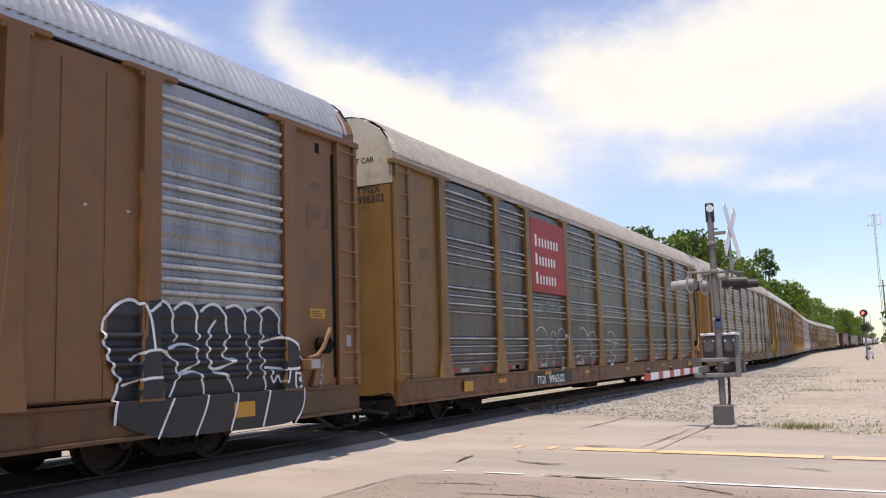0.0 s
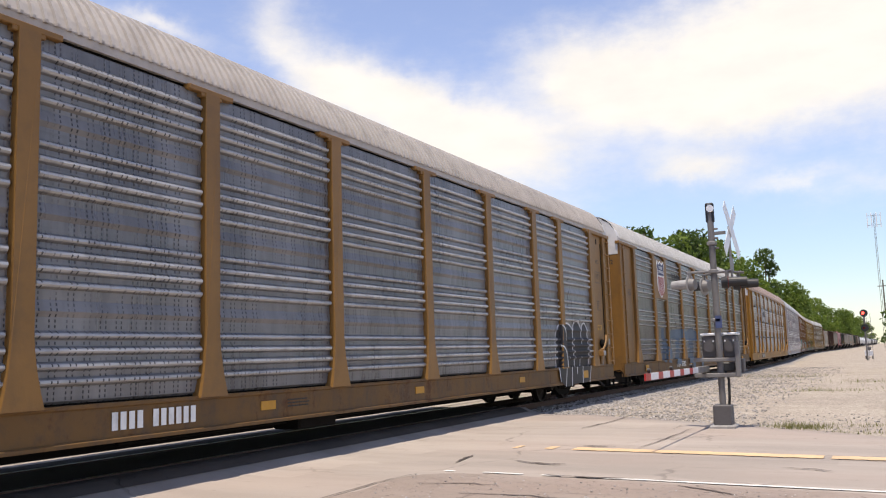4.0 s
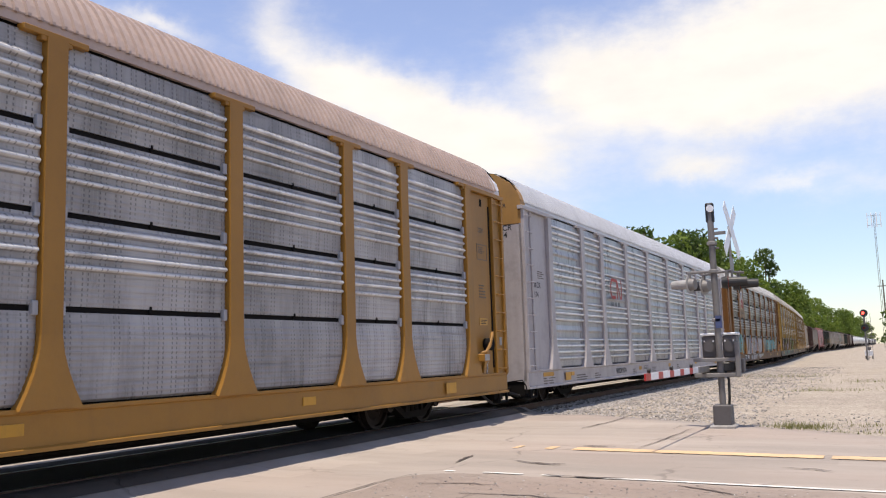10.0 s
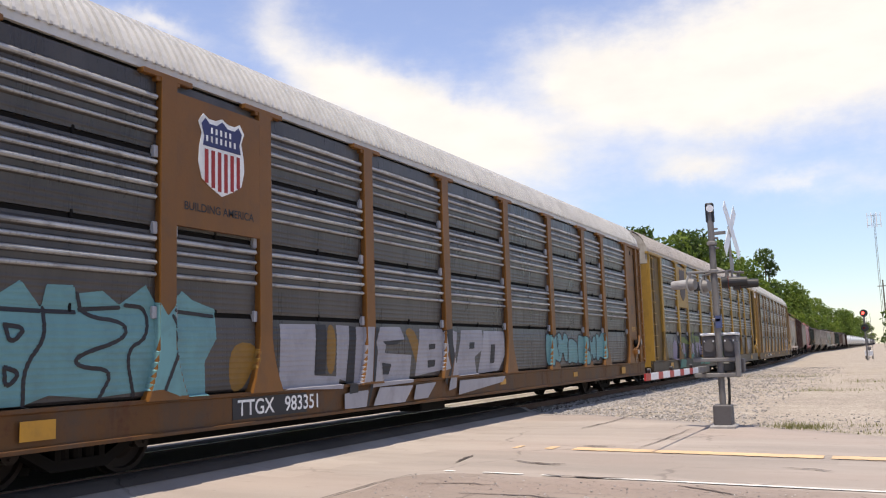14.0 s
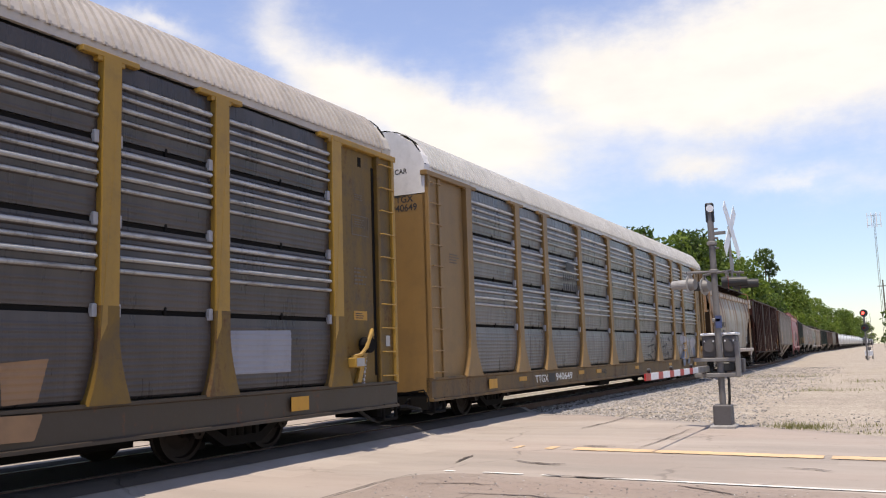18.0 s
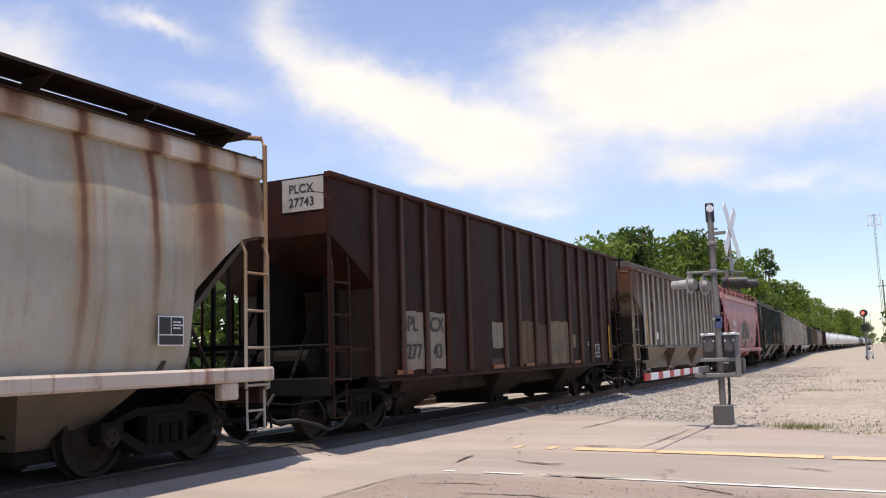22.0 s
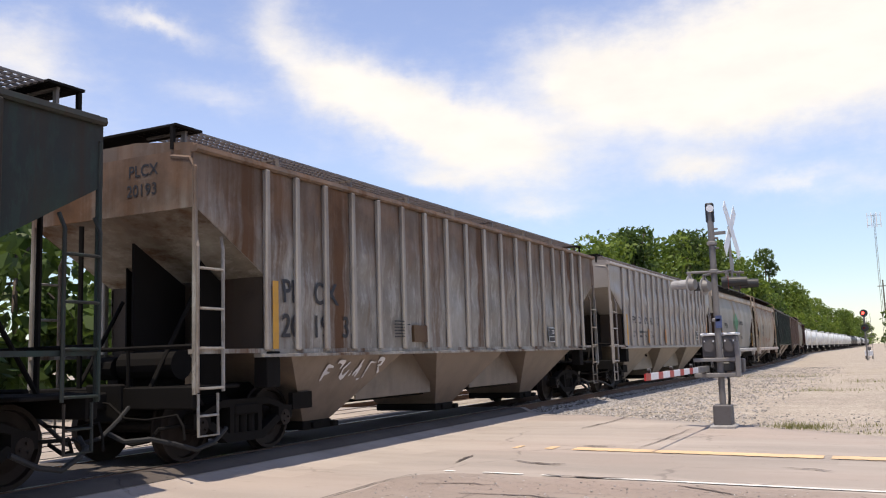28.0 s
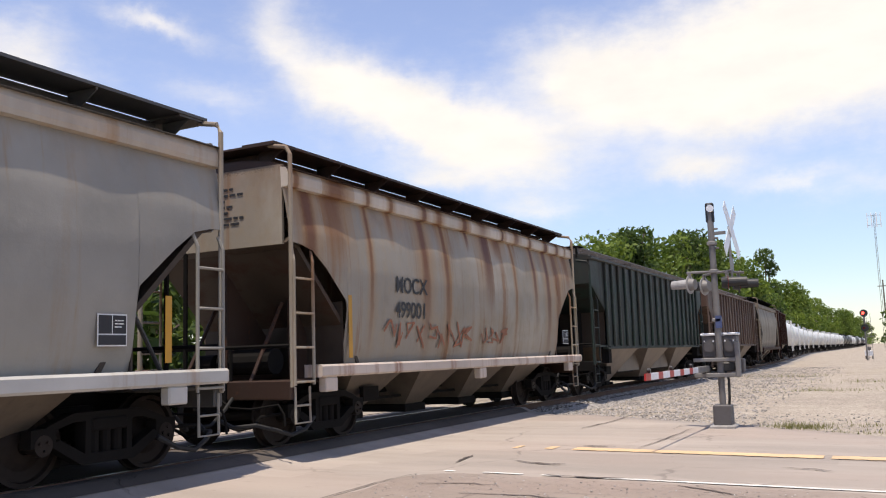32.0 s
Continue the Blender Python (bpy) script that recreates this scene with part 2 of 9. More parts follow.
def roadway(name, base, crack=0.8, rubble=0.0):
    """Old pavement: worn wheel paths, patches, stains and cracks."""
    m, n = shader(name)
    tc = n.add("ShaderNodeTexCoord").outputs["Object"]
    a, b, c = n.noise(scaled(n, tc, (0.22, 1.0, 1.0)), 0.9, 6.0, 0.62), n.noise(tc, 3.2, 7.0, 0.7), n.noise(tc, 60.0, 3.0, 0.7)
    col = n.mix(n.step(a, 0.3, 0.7), tuple(v * 0.88 for v in base), tuple(v * 1.12 for v in base))
    warm = n.step(n.noise(scaled(n, tc, (0.5, 0.9, 1.0)), 0.45, 3.0, 0.5), 0.4, 0.65)
    col = n.mix(n.math("MULTIPLY", warm, 0.4), col, (base[0] * 1.06, base[1] * 0.96, base[2] * 0.93))
    patch = n.add("ShaderNodeTexVoronoi", {"Vector": scaled(n, tc, (0.35, 0.9, 1.0)), "Scale": 0.7, "Randomness": 0.8}, distance="CHEBYCHEV")
    tone = n.math("MULTIPLY_ADD", n.add("ShaderNodeSeparateColor", {0: patch.outputs["Color"]}).outputs[0], 0.14, 0.93)
    col = n.mix(1.0, col, n.add("ShaderNodeCombineXYZ", {0: tone, 1: tone, 2: tone}).outputs[0], "MULTIPLY")
    col = n.mix(n.math("MULTIPLY", n.step(b, 0.55, 0.8), 0.35 + 0.3 * rubble), col, tuple(v * 0.62 for v in base))
    col = n.mix(n.math("MULTIPLY", n.step(c, 0.45, 0.7), 0.25), col, tuple(v * 1.25 for v in base))
    # dragged stains along the road and small potholes
    drag = n.step(n.noise(scaled(n, tc, (0.6, 4.5, 1.0)), 1.3, 6.0, 0.7), 0.60, 0.72)
    col = n.mix(n.math("MULTIPLY", drag, 0.45), col, tuple(v * 0.55 for v in base))
    pit = n.step(n.noise(scaled(n, tc, (0.8, 2.2, 1.0)), 5.0 + 9.0 * rubble, 4.0, 0.6), 0.68 - 0.06 * rubble, 0.74 - 0.04 * rubble)
    col = n.mix(n.math("MULTIPLY", pit, 0.75), col, tuple(v * 0.3 for v in base))
    warp = n.add("ShaderNodeVectorMath", {0: tc, 1: n.add("ShaderNodeVectorMath", {0: n.add("ShaderNodeTexNoise", {"Vector": tc, "Scale": 1.7, "Detail": 5.0}).outputs[1], 1: (0.55, 0.55, 0.55)}, operation="MULTIPLY").outputs[0]}).outputs[0]
    edge = n.add("ShaderNodeTexVoronoi", {"Vector": warp, "Scale": 0.42 + 0.5 * rubble}, feature="DISTANCE_TO_EDGE").outputs[0]
    line = n.math("MULTIPLY", n.step(edge, 0.014, 0.004), n.step(n.noise(tc, 0.5, 3.0), 0.45, 0.6))
    col = n.mix(n.math("MULTIPLY", line, crack), col, (0.05, 0.043, 0.04))
    low = n.math("ADD", n.math("MULTIPLY", line, -2.0), n.math("MULTIPLY", pit, -1.5))
    finish(n, col, 0.9, 0.0, n.math("ADD", n.math("ADD", c, n.math("MULTIPLY", b, 1.0 + 4.0 * rubble)), low), 0.004 + 0.004 * rubble, 0.2)
    return m


def foliage(name, tones):
    m, n = shader(name)
    rnd = n.add("ShaderNodeNewGeometry").outputs["Random Per Island"]
    col = n.mix(rnd, tones[0], tones[1])
    tc = n.add("ShaderNodeTexCoord").outputs["Object"]
    col = n.mix(n.step(n.noise(tc, 0.35, 3.0), 0.4, 0.7), col, tones[2])
    d = n.add("ShaderNodeBsdfPrincipled", {"Base Color": col, "Roughness": 0.55, "Specular IOR Level": 0.3})
    t = n.add("ShaderNodeBsdfTranslucent", {"Color": col})
    n.add("ShaderNodeOutputMaterial", {"Surface": n.add("ShaderNodeMixShader", {0: 0.4, 1: d.outputs[0], 2: t.outputs[0]}).outputs[0]})
    return m


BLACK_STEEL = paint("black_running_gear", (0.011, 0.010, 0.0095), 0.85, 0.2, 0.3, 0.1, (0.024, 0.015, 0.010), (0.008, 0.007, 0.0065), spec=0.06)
WHEEL_STEEL = paint("wheel_steel", (0.020, 0.015, 0.013), 0.6, 0.3, 0.3, 0.1, (0.035, 0.02, 0.013), metal=0.2, spec=0.12)
TREAD = plain("bright_steel", (0.45, 0.44, 0.43), 0.3, 0.9, 0.15)
RUBBER = plain("black_rubber", (0.012, 0.012, 0.013), 0.8)
WHITE_LETTER = paint("white_lettering", (0.72, 0.72, 0.7), 0.6, 0.05, 0.3)
BLACK_LETTER = paint("black_lettering", (0.025, 0.025, 0.028), 0.6, 0.02, 0.1)
FADED_LETTER = paint("faded_lettering", (0.12, 0.10, 0.085), 0.7, 0.02, 0.2)
YELLOW_MARK = paint("yellow_reflector", (0.46, 0.23, 0.025), 0.45, 0.1, 0.3)
ROOF_WHITE = paint("white_roof", (0.50, 0.485, 0.46), 0.45, 0.04, 0.22, 0.1)
ROOF_PINK = paint("faded_pink_roof", (0.40, 0.305, 0.265), 0.5, 0.05, 0.2, 0.1)
ROOF_ZINC = paint("zinc_roof", (0.42, 0.43, 0.46), 0.35, 0.03, 0.2, 0.15, metal=0.4)
ROOF_CREAM = paint("cream_roof", (0.42, 0.38, 0.345), 0.5, 0.06, 0.25, 0.1)
BALLAST = soil("ballast", ((0.30, 0.275, 0.255), (0.245, 0.225, 0.21), (0.36, 0.335, 0.31)), (0.4, 3.0, 16.0), 0.03)
STONE = None
GROUND = soil("gravel_ground", ((0.36, 0.31, 0.255), (0.31, 0.265, 0.22), (0.42, 0.37, 0.305)), (0.25, 1.8, 22.0), 0.015, spots=(0.16, 0.17, 0.07, 0.35))
ROAD = roadway("old_asphalt", (0.335, 0.29, 0.252), 0.3)
SHOULDER = roadway("crumbled_asphalt", (0.285, 0.235, 0.20), 0.5, 1.0)

# ---- ground, road and track ----
def level(x):
    """Height of the ground beside the track and of the road, falling away from the rails."""
    rows = ((-60, -0.6), (-17.5, -0.15), (-15.2, -0.016), (-10.9, -0.014), (-8.25, -0.025), (-7.95, -0.17), (-7.5, -0.21), (-5.0, -0.225), (0.0, -0.29), (12.0, -0.45), (60, -0.6))
    for (a, za), (b, zb) in zip(rows, rows[1:]):
        if x <= b:
            return za + (zb - za) * (x - a) / (b - a)
    return -0.6


def sheet(name, xs, ys, height, material, label, category, kind="structure", smooth=True):
    bm = bmesh.new()
    grid = [[bm.verts.new((x, y, height(x, y))) for x in xs] for y in ys]
    for a, b in zip(grid, grid[1:]):
        for i in range(len(xs) - 1):
            bm.faces.new((a[i], a[i + 1], b[i + 1], b[i]))
    return tagged(part(name, bm, material, smooth=smooth), label, category, kind=kind)


def span(a, b, step):
    n = max(1, round(abs(b - a) / step))
    return [a + (b - a) * i / n for i in range(n + 1)]


def lumps(x, y, amp):
    return amp * noise.noise((x * 0.8, y * 0.8, 0.3)) + amp * 0.5 * noise.noise((x * 3.1, y * 3.1, 1.3))


def land(x, y):
    d = x - bend(y)
    if y > 15.5 or y < 4.0:
        # open ground with the track's bank of stones
        z = -0.30 + lumps(x, y, 0.04) - 0.004 * min(max(d - 6, 0), 40)
        bank = max(0.0, 1 - max(0.0, abs(d + 2.1) - 4.2) / 2.2)
        z = max(z, -0.32 + 0.04 * bank + lumps(x, y, 0.02)) if abs(d + 2.1) < 6.4 else z
        return z
    return level(x) - 0.06


gx = sorted(set([-2500, -900, -300, -120, -60, -40] + span(-30, 6, 0.6) + [10, 16, 30, 60, 120, 300, 900, 2500]))
gy = sorted(set([-1500, -400, -120, -40] + span(-12, 60, 0.75) + span(64, 200, 4) + [240, 300, 400, 600, 1000, 2500]))
sheet("ground", gx, gy, land, GROUND, "pale dry gravel ground with sparse weeds", "ground")
# the track's stone bank: level between the sleepers' ends, then falling
def bed_height(d, y):
    u = min(max((abs(d) - 1.15) / 0.55, 0.0), 1.0)
    return -0.155 - 0.12 * u * u * (3 - 2 * u) - 0.03 * max(0.0, abs(d) - 1.7) + 0.02 * lumps(d * 5, y, 1.0)


sheet("ballast_bed", span(-2.6, 3.4, 0.25), span(20.4, 70, 0.5) + span(74, 420, 4),
      bed_height, BALLAST, "grey crushed stone bed under the rails", "ballast")
bed = bpy.data.objects["ballast_bed"]
for v in bed.data.vertices:
    v.co.x += bend(v.co.y)

# roadway: uneven far edge, lower shoulder
def far_edge(x):
    return 20.6 + 0.0 * x if x < -6.6 else max(16.3, 20.6 - 0.62 * (x + 6.6))


xs = [-60, -45, -30, -24, -20] + span(-17, 4, 0.25) + [6, 9, 14, 20, 30, 60]
bm = bmesh.new()
rows = []
for x in xs:
    e = far_edge(x) + 0.12 * noise.noise((x * 1.3, 0, 0)) + 0.05 * noise.noise((x * 6, 2, 0))
    rows.append([bm.verts.new((x, y, level(x) + 0.006 * noise.noise((x, y, 0)))) for y in [3.5 + (e - 3.5) * k / 24 for k in range(25)]] + [bm.verts.new((x, e + 0.05, level(x) - 0.12))])
for a, b in zip(rows, rows[1:]):
    for i in range(len(a) - 1):
        bm.faces.new((a[i], b[i], b[i + 1], a[i + 1]))
tagged(part("road", bm, ROAD, smooth=True), "sun-bleached grey asphalt road over the rails", "road", kind="structure")

# asphalt between the rails and along them, darkened to hold the train's shade
TRACK_SHADE = roadway("shade_dark_asphalt", (0.085, 0.073, 0.065), 0.4)
for a, b in ((-0.66, 0.66), (0.80, 1.22), (-1.3, -0.80)):
    sheet("track_strip", span(TRACK_X + a, TRACK_X + b, 0.1), span(3.6, 20.3, 0.4), lambda x, y: level(x) + 0.010, TRACK_SHADE, "asphalt beside the rails, toned dark for the train's shade", "pavement")

# crumbled shoulder between the edge line and the camera, its edge running along the track
bm = bmesh.new()
rows = []
for x in span(-5.62, 14, 0.15):
    top = 10.42 - 0.022 * (x + 5.6) + 0.06 * noise.noise((x * 2.1, 5, 0)) + 0.04 * noise.noise((x * 7, 1, 0)) - 0.5 * math.exp(-(x + 5.62) * 5.0)
    rows.append([bm.verts.new((x + (0.10 * noise.noise((y * 1.3, 0, 2)) + 0.06 * noise.noise((y * 5, 3, 2))) * math.exp(-(x + 5.62) * 2.0), y, level(x) + 0.009 + 0.009 * noise.noise((x * 5, y * 5, 0)))) for y in [3.4 + (top - 3.4) * k / 48 for k in range(49)]])
for a, b in zip(rows, rows[1:]):
    for i in range(48):
        bm.faces.new((a[i], b[i], b[i + 1], a[i + 1]))
tagged(part("shoulder", bm, SHOULDER), "crumbling rough asphalt road shoulder", "road shoulder", kind="structure")
# open cracks and a saw-cut joint in the pavement
TAR = plain("crack_dirt", (0.075, 0.058, 0.05), 0.95)


def crack(pts, width, seed):
    """A narrow broken gap in the road, widest in its middle."""
    bm = bmesh.new()
    prev = None
    total = len(pts) - 1
    for i in range(total * 8 + 1):
        k, f = min(i // 8, total - 1), i / 8 - min(i // 8, total - 1)
        p = Vector(pts[k]).lerp(Vector(pts[k + 1]), f)
        w = width * (0.2 + math.sin(math.pi * i / (total * 8)) * 0.4) * (1.0 + 0.6 * noise.noise((i * 0.9, seed, 0)))
        d = 0.035 * noise.noise((i * 0.45, seed, 5))
        run = (Vector(pts[k + 1]) - Vector(pts[k])).normalized()
        q = Vector((-run.y, run.x))
        cur = [bm.verts.new((p.x + q.x * (d + s * w), p.y + q.y * (d + s * w), level(p.x) + 0.0155)) for s in (-1, 1)]
        if prev:
            bm.faces.new((prev[0], cur[0], cur[1], prev[1]))
        prev = cur
    return tagged(part("road_crack", bm, TAR), "dark open crack in the bleached asphalt", "crack", "cracks in the road", "structure")


for i, (pts, width) in enumerate((([(-3.67, 13.75), (-3.6, 15.2), (-3.56, 17.3)], 0.02), ([(-4.0, 10.52), (-3.4, 10.5), (-3.0, 10.56)], 0.05), ([(-5.6, 16.9), (-5.5, 18.4), (-5.56, 20.3)], 0.035), ([(-5.62, 6.0), (-5.66, 8.2), (-5.7, 9.3), (-5.62, 10.2)], 0.022),
                              ([(-5.66, 11.4), (-5.75, 12.2)], 0.05), ([(-4.9, 11.75), (-4.3, 11.55), (-4.1, 11.6)], 0.06), ([(-4.6, 13.9), (-4.05, 13.85)], 0.05), ([(-2.3, 10.2), (-1.95, 10.0), (-1.6, 9.75)], 0.04), ([(-1.4, 12.1), (-1.0, 12.05), (-0.8, 11.9)], 0.03),
                              ([(-5.2, 9.4), (-4.6, 9.6), (-4.2, 9.55)], 0.03), ([(-4.4, 8.9), (-3.6, 9.0), (-3.0, 8.85)], 0.03))):
    crack(pts, width, i * 3.7)


def stripe(name, x0, x1, y0, y1, width, material, label, gaps):
    """A worn painted line lying on the road, broken where the paint is gone."""
    bm = bmesh.new()
    prev = None
    for x in span(x0, x1, 0.05):
        y = y0 + (y1 - y0) * (x - x0) / (x1 - x0) + 0.015 * noise.noise((x * 2, 0, 4))
        w = width * (0.5 + 0.16 * noise.noise((x * 9, 3, 1)))
        on = noise.noise((x * gaps[0], gaps[1], 0)) < gaps[2] - gaps[3] * max(0.0, 1 - (x - x0) / 2.4)
        cur = [bm.verts.new((x, y + s * w, level(x) + 0.010)) for s in (-1, 1)] if on else None
        if prev and cur:
            bm.faces.new((prev[0], cur[0], cur[1], prev[1]))
        prev = cur
    return tagged(part(name, bm, material), label, "road marking", kind="structure")


WHITE_LINE = paint("worn_white_line", (0.72, 0.70, 0.66), 0.7, 0.0, 0.5, 0.1, dirt_col=(0.3, 0.26, 0.22))
YELLOW_LINE = paint("worn_yellow_line", (0.62, 0.42, 0.24), 0.8, 0.0, 0.5, 0.1, dirt_col=(0.33, 0.27, 0.2))
stripe("white_edge_line", -5.4, 14, 10.56, 10.3, 0.085, WHITE_LINE, "worn thin white edge line on the road", (2.3, 1.0, 0.30, 0.3))
stripe("yellow_centre_line", -5.6, 14, 13.5, 13.1, 0.36, YELLOW_LINE, "faded yellow centre line on the road", (3.7, 7.0, 0.5, 0.75))

# rails, set in the road at the crossing
RAIL_SIDE = paint("rusty_rail", (0.10, 0.055, 0.035), 0.8, 0.4, 0.3)
HEAD = [(-0.036, 0.0), (-0.036, -0.032), (-0.009, -0.045), (-0.009, -0.13), (-0.07, -0.145), (-0.07, -0.16), (0.07, -0.16), (0.07, -0.145), (0.009, -0.13), (0.009, -0.045), (0.036, -0.032), (0.036, 0.0)]


def rail(off, label, straight=False, y1=420):
    ys = span(-60, 40, 20) + span(45, y1, 5)
    at = (lambda y: TRACK_X) if straight else bend
    bm = sweep(bmesh.new(), HEAD, [lambda a, b, y=y: (at(y) + off + a, y, b) for y in ys])
    bmesh.ops.recalc_face_normals(bm, faces=bm.faces)
    ob = tagged(part("rail", bm, RAIL_SIDE), label, "rail", "rails of the line")
    ob.data.materials.append(TREAD)
    for p in ob.data.polygons:
        if p.normal.z > 0.9 and p.center.z > -0.01:
            p.material_index = 1
    return ob


for off in (-0.753, 0.753, -5.05, -3.545):
    rail(off, "steel rail with a bright worn head, set in the road")
# dark rubber strips along the rails in the crossing
for off in (-1.75, -0.62, 0.62, 0.90, -5.9, -2.7):
    x = TRACK_X + off
    tagged(part("crossing_strip", boxes((x - 0.02, x + 0.02, 3.6, 20.3, -0.12, level(x) + 0.008), bevel=0.004), RUBBER), "dark rubber strip along the rail in the crossing", "rubber strip", "crossing strips")
# sleepers beyond the crossing
tie = tagged(part("sleeper", boxes((-1.3, 1.3, -0.115, 0.115, -0.33, -0.155), bevel=0.012), plain("sleeper_wood", (0.09, 0.075, 0.065), 0.85, 0, 0.3, 4.0)), "dark creosoted wooden sleeper under the rails", "sleeper", "sleepers of the line")
tie.matrix_basis = pose(bend(21.2), 21.2, 0)
for i in range(1, 110):
    y = 21.2 + 0.52 * i
    copy_thing(tie, pose(bend(y), y, 0, 0, 0, random.uniform(-1, 1)))

# loose stones on the bank and at the road's edge
def stones(name, spots, material, label):
    vs, fs = [], []
    base = [(1, 0, 0), (-1, 0, 0), (0, 1, 0), (0, -1, 0), (0, 0, 1), (0, 0, -1)]
    faces = [(0, 2, 4), (2, 1, 4), (1, 3, 4), (3, 0, 4), (2, 0, 5), (1, 2, 5), (3, 1, 5), (0, 3, 5)]
    for x, y, z, r in spots:
        k = len(vs)
        q = Euler((random.uniform(0, 6), random.uniform(0, 6), random.uniform(0, 6))).to_matrix()
        for b in base:
            v = q @ Vector([c * r * random.uniform(0.6, 1.25) for c in b])
            vs.append((x + v.x, y + v.y, z + v.z * 0.75))
        fs += [tuple(k + i for i in f) for f in faces]
    me = bpy.data.meshes.new(name)
    me.from_pydata(vs, [], fs)
    return tagged(meshed(name, me, material), label, "stones", kind="stuff")


def stone_material():
    m, n = shader("loose_stone")
    rnd = n.add("ShaderNodeNewGeometry").outputs["Random Per Island"]
    tc = n.add("ShaderNodeTexCoord").outputs["Object"]
    col = n.mix(rnd, (0.13, 0.12, 0.11), (0.50, 0.47, 0.45))
    col = n.mix(n.math("MULTIPLY", n.noise(tc, 30.0), 0.5), col, (0.28, 0.24, 0.2))
    finish(n, col, 0.9, 0.0, n.noise(tc, 60.0), 0.003)
    return m


STONE = stone_material()
spots = []
while len(spots) < 17000:
    y = 17.0 + 50 * random.random() ** 2.0
    d = random.uniform(-2.6, 6.4)
    x = bend(y) + d
    if y < far_edge(x) + 0.15 or random.random() < max(0, (d - 3.6) / 3.2):
        continue
    z = bed_height(d, y) if abs(d) < 3.3 else land(x, y)
    spots.append((x, y, max(z, land(x, y)) + 0.005, random.uniform(0.018, 0.05)))
stones("ballast_stones", spots, STONE, "grey and white crushed stones beside the rails")
spots = []
while len(spots) < 2600:
    x, y = random.uniform(-5.6, 4), random.uniform(5, 22)
    if 10.1 < y < far_edge(x) - 0.1:
        continue
    spots.append((x, y, level(x) + 0.012 if y < far_edge(x) else land(x, y) + 0.01, random.uniform(0.005, 0.018 if y < 12 else 0.03)))
stones("scattered_grit", spots, STONE, "loose grit on the shoulder and the road's edge")

# ---- level crossing post and gate ----
GALV = paint("galvanised_post", (0.20, 0.192, 0.188), 0.6, 0.1, 0.45, 0.15, metal=0.2)
HOOD = plain("black_lamp_hood", (0.012, 0.012, 0.013), 0.5)
LENS = plain("dark_red_lens", (0.12, 0.008, 0.006), 0.12)
SIGN_WHITE = paint("white_sign_sheet", (0.70, 0.71, 0.74), 0.4, 0.02, 0.2)
SIGN_RED = paint("red_sheeting", (0.42, 0.03, 0.03), 0.4, 0.0, 0.2)
CONCRETE = plain("concrete", (0.30, 0.285, 0.27), 0.9, 0, 0.25, 5.0)
CASE = paint("dark_grey_housing", (0.095, 0.088, 0.09), 0.6, 0.15, 0.4)
LAMP_GREY = paint("pale_lamp_plate", (0.34, 0.33, 0.32), 0.5, 0.05, 0.4)
BLUE = plain("blue_plate", (0.05, 0.07, 0.16), 0.5)


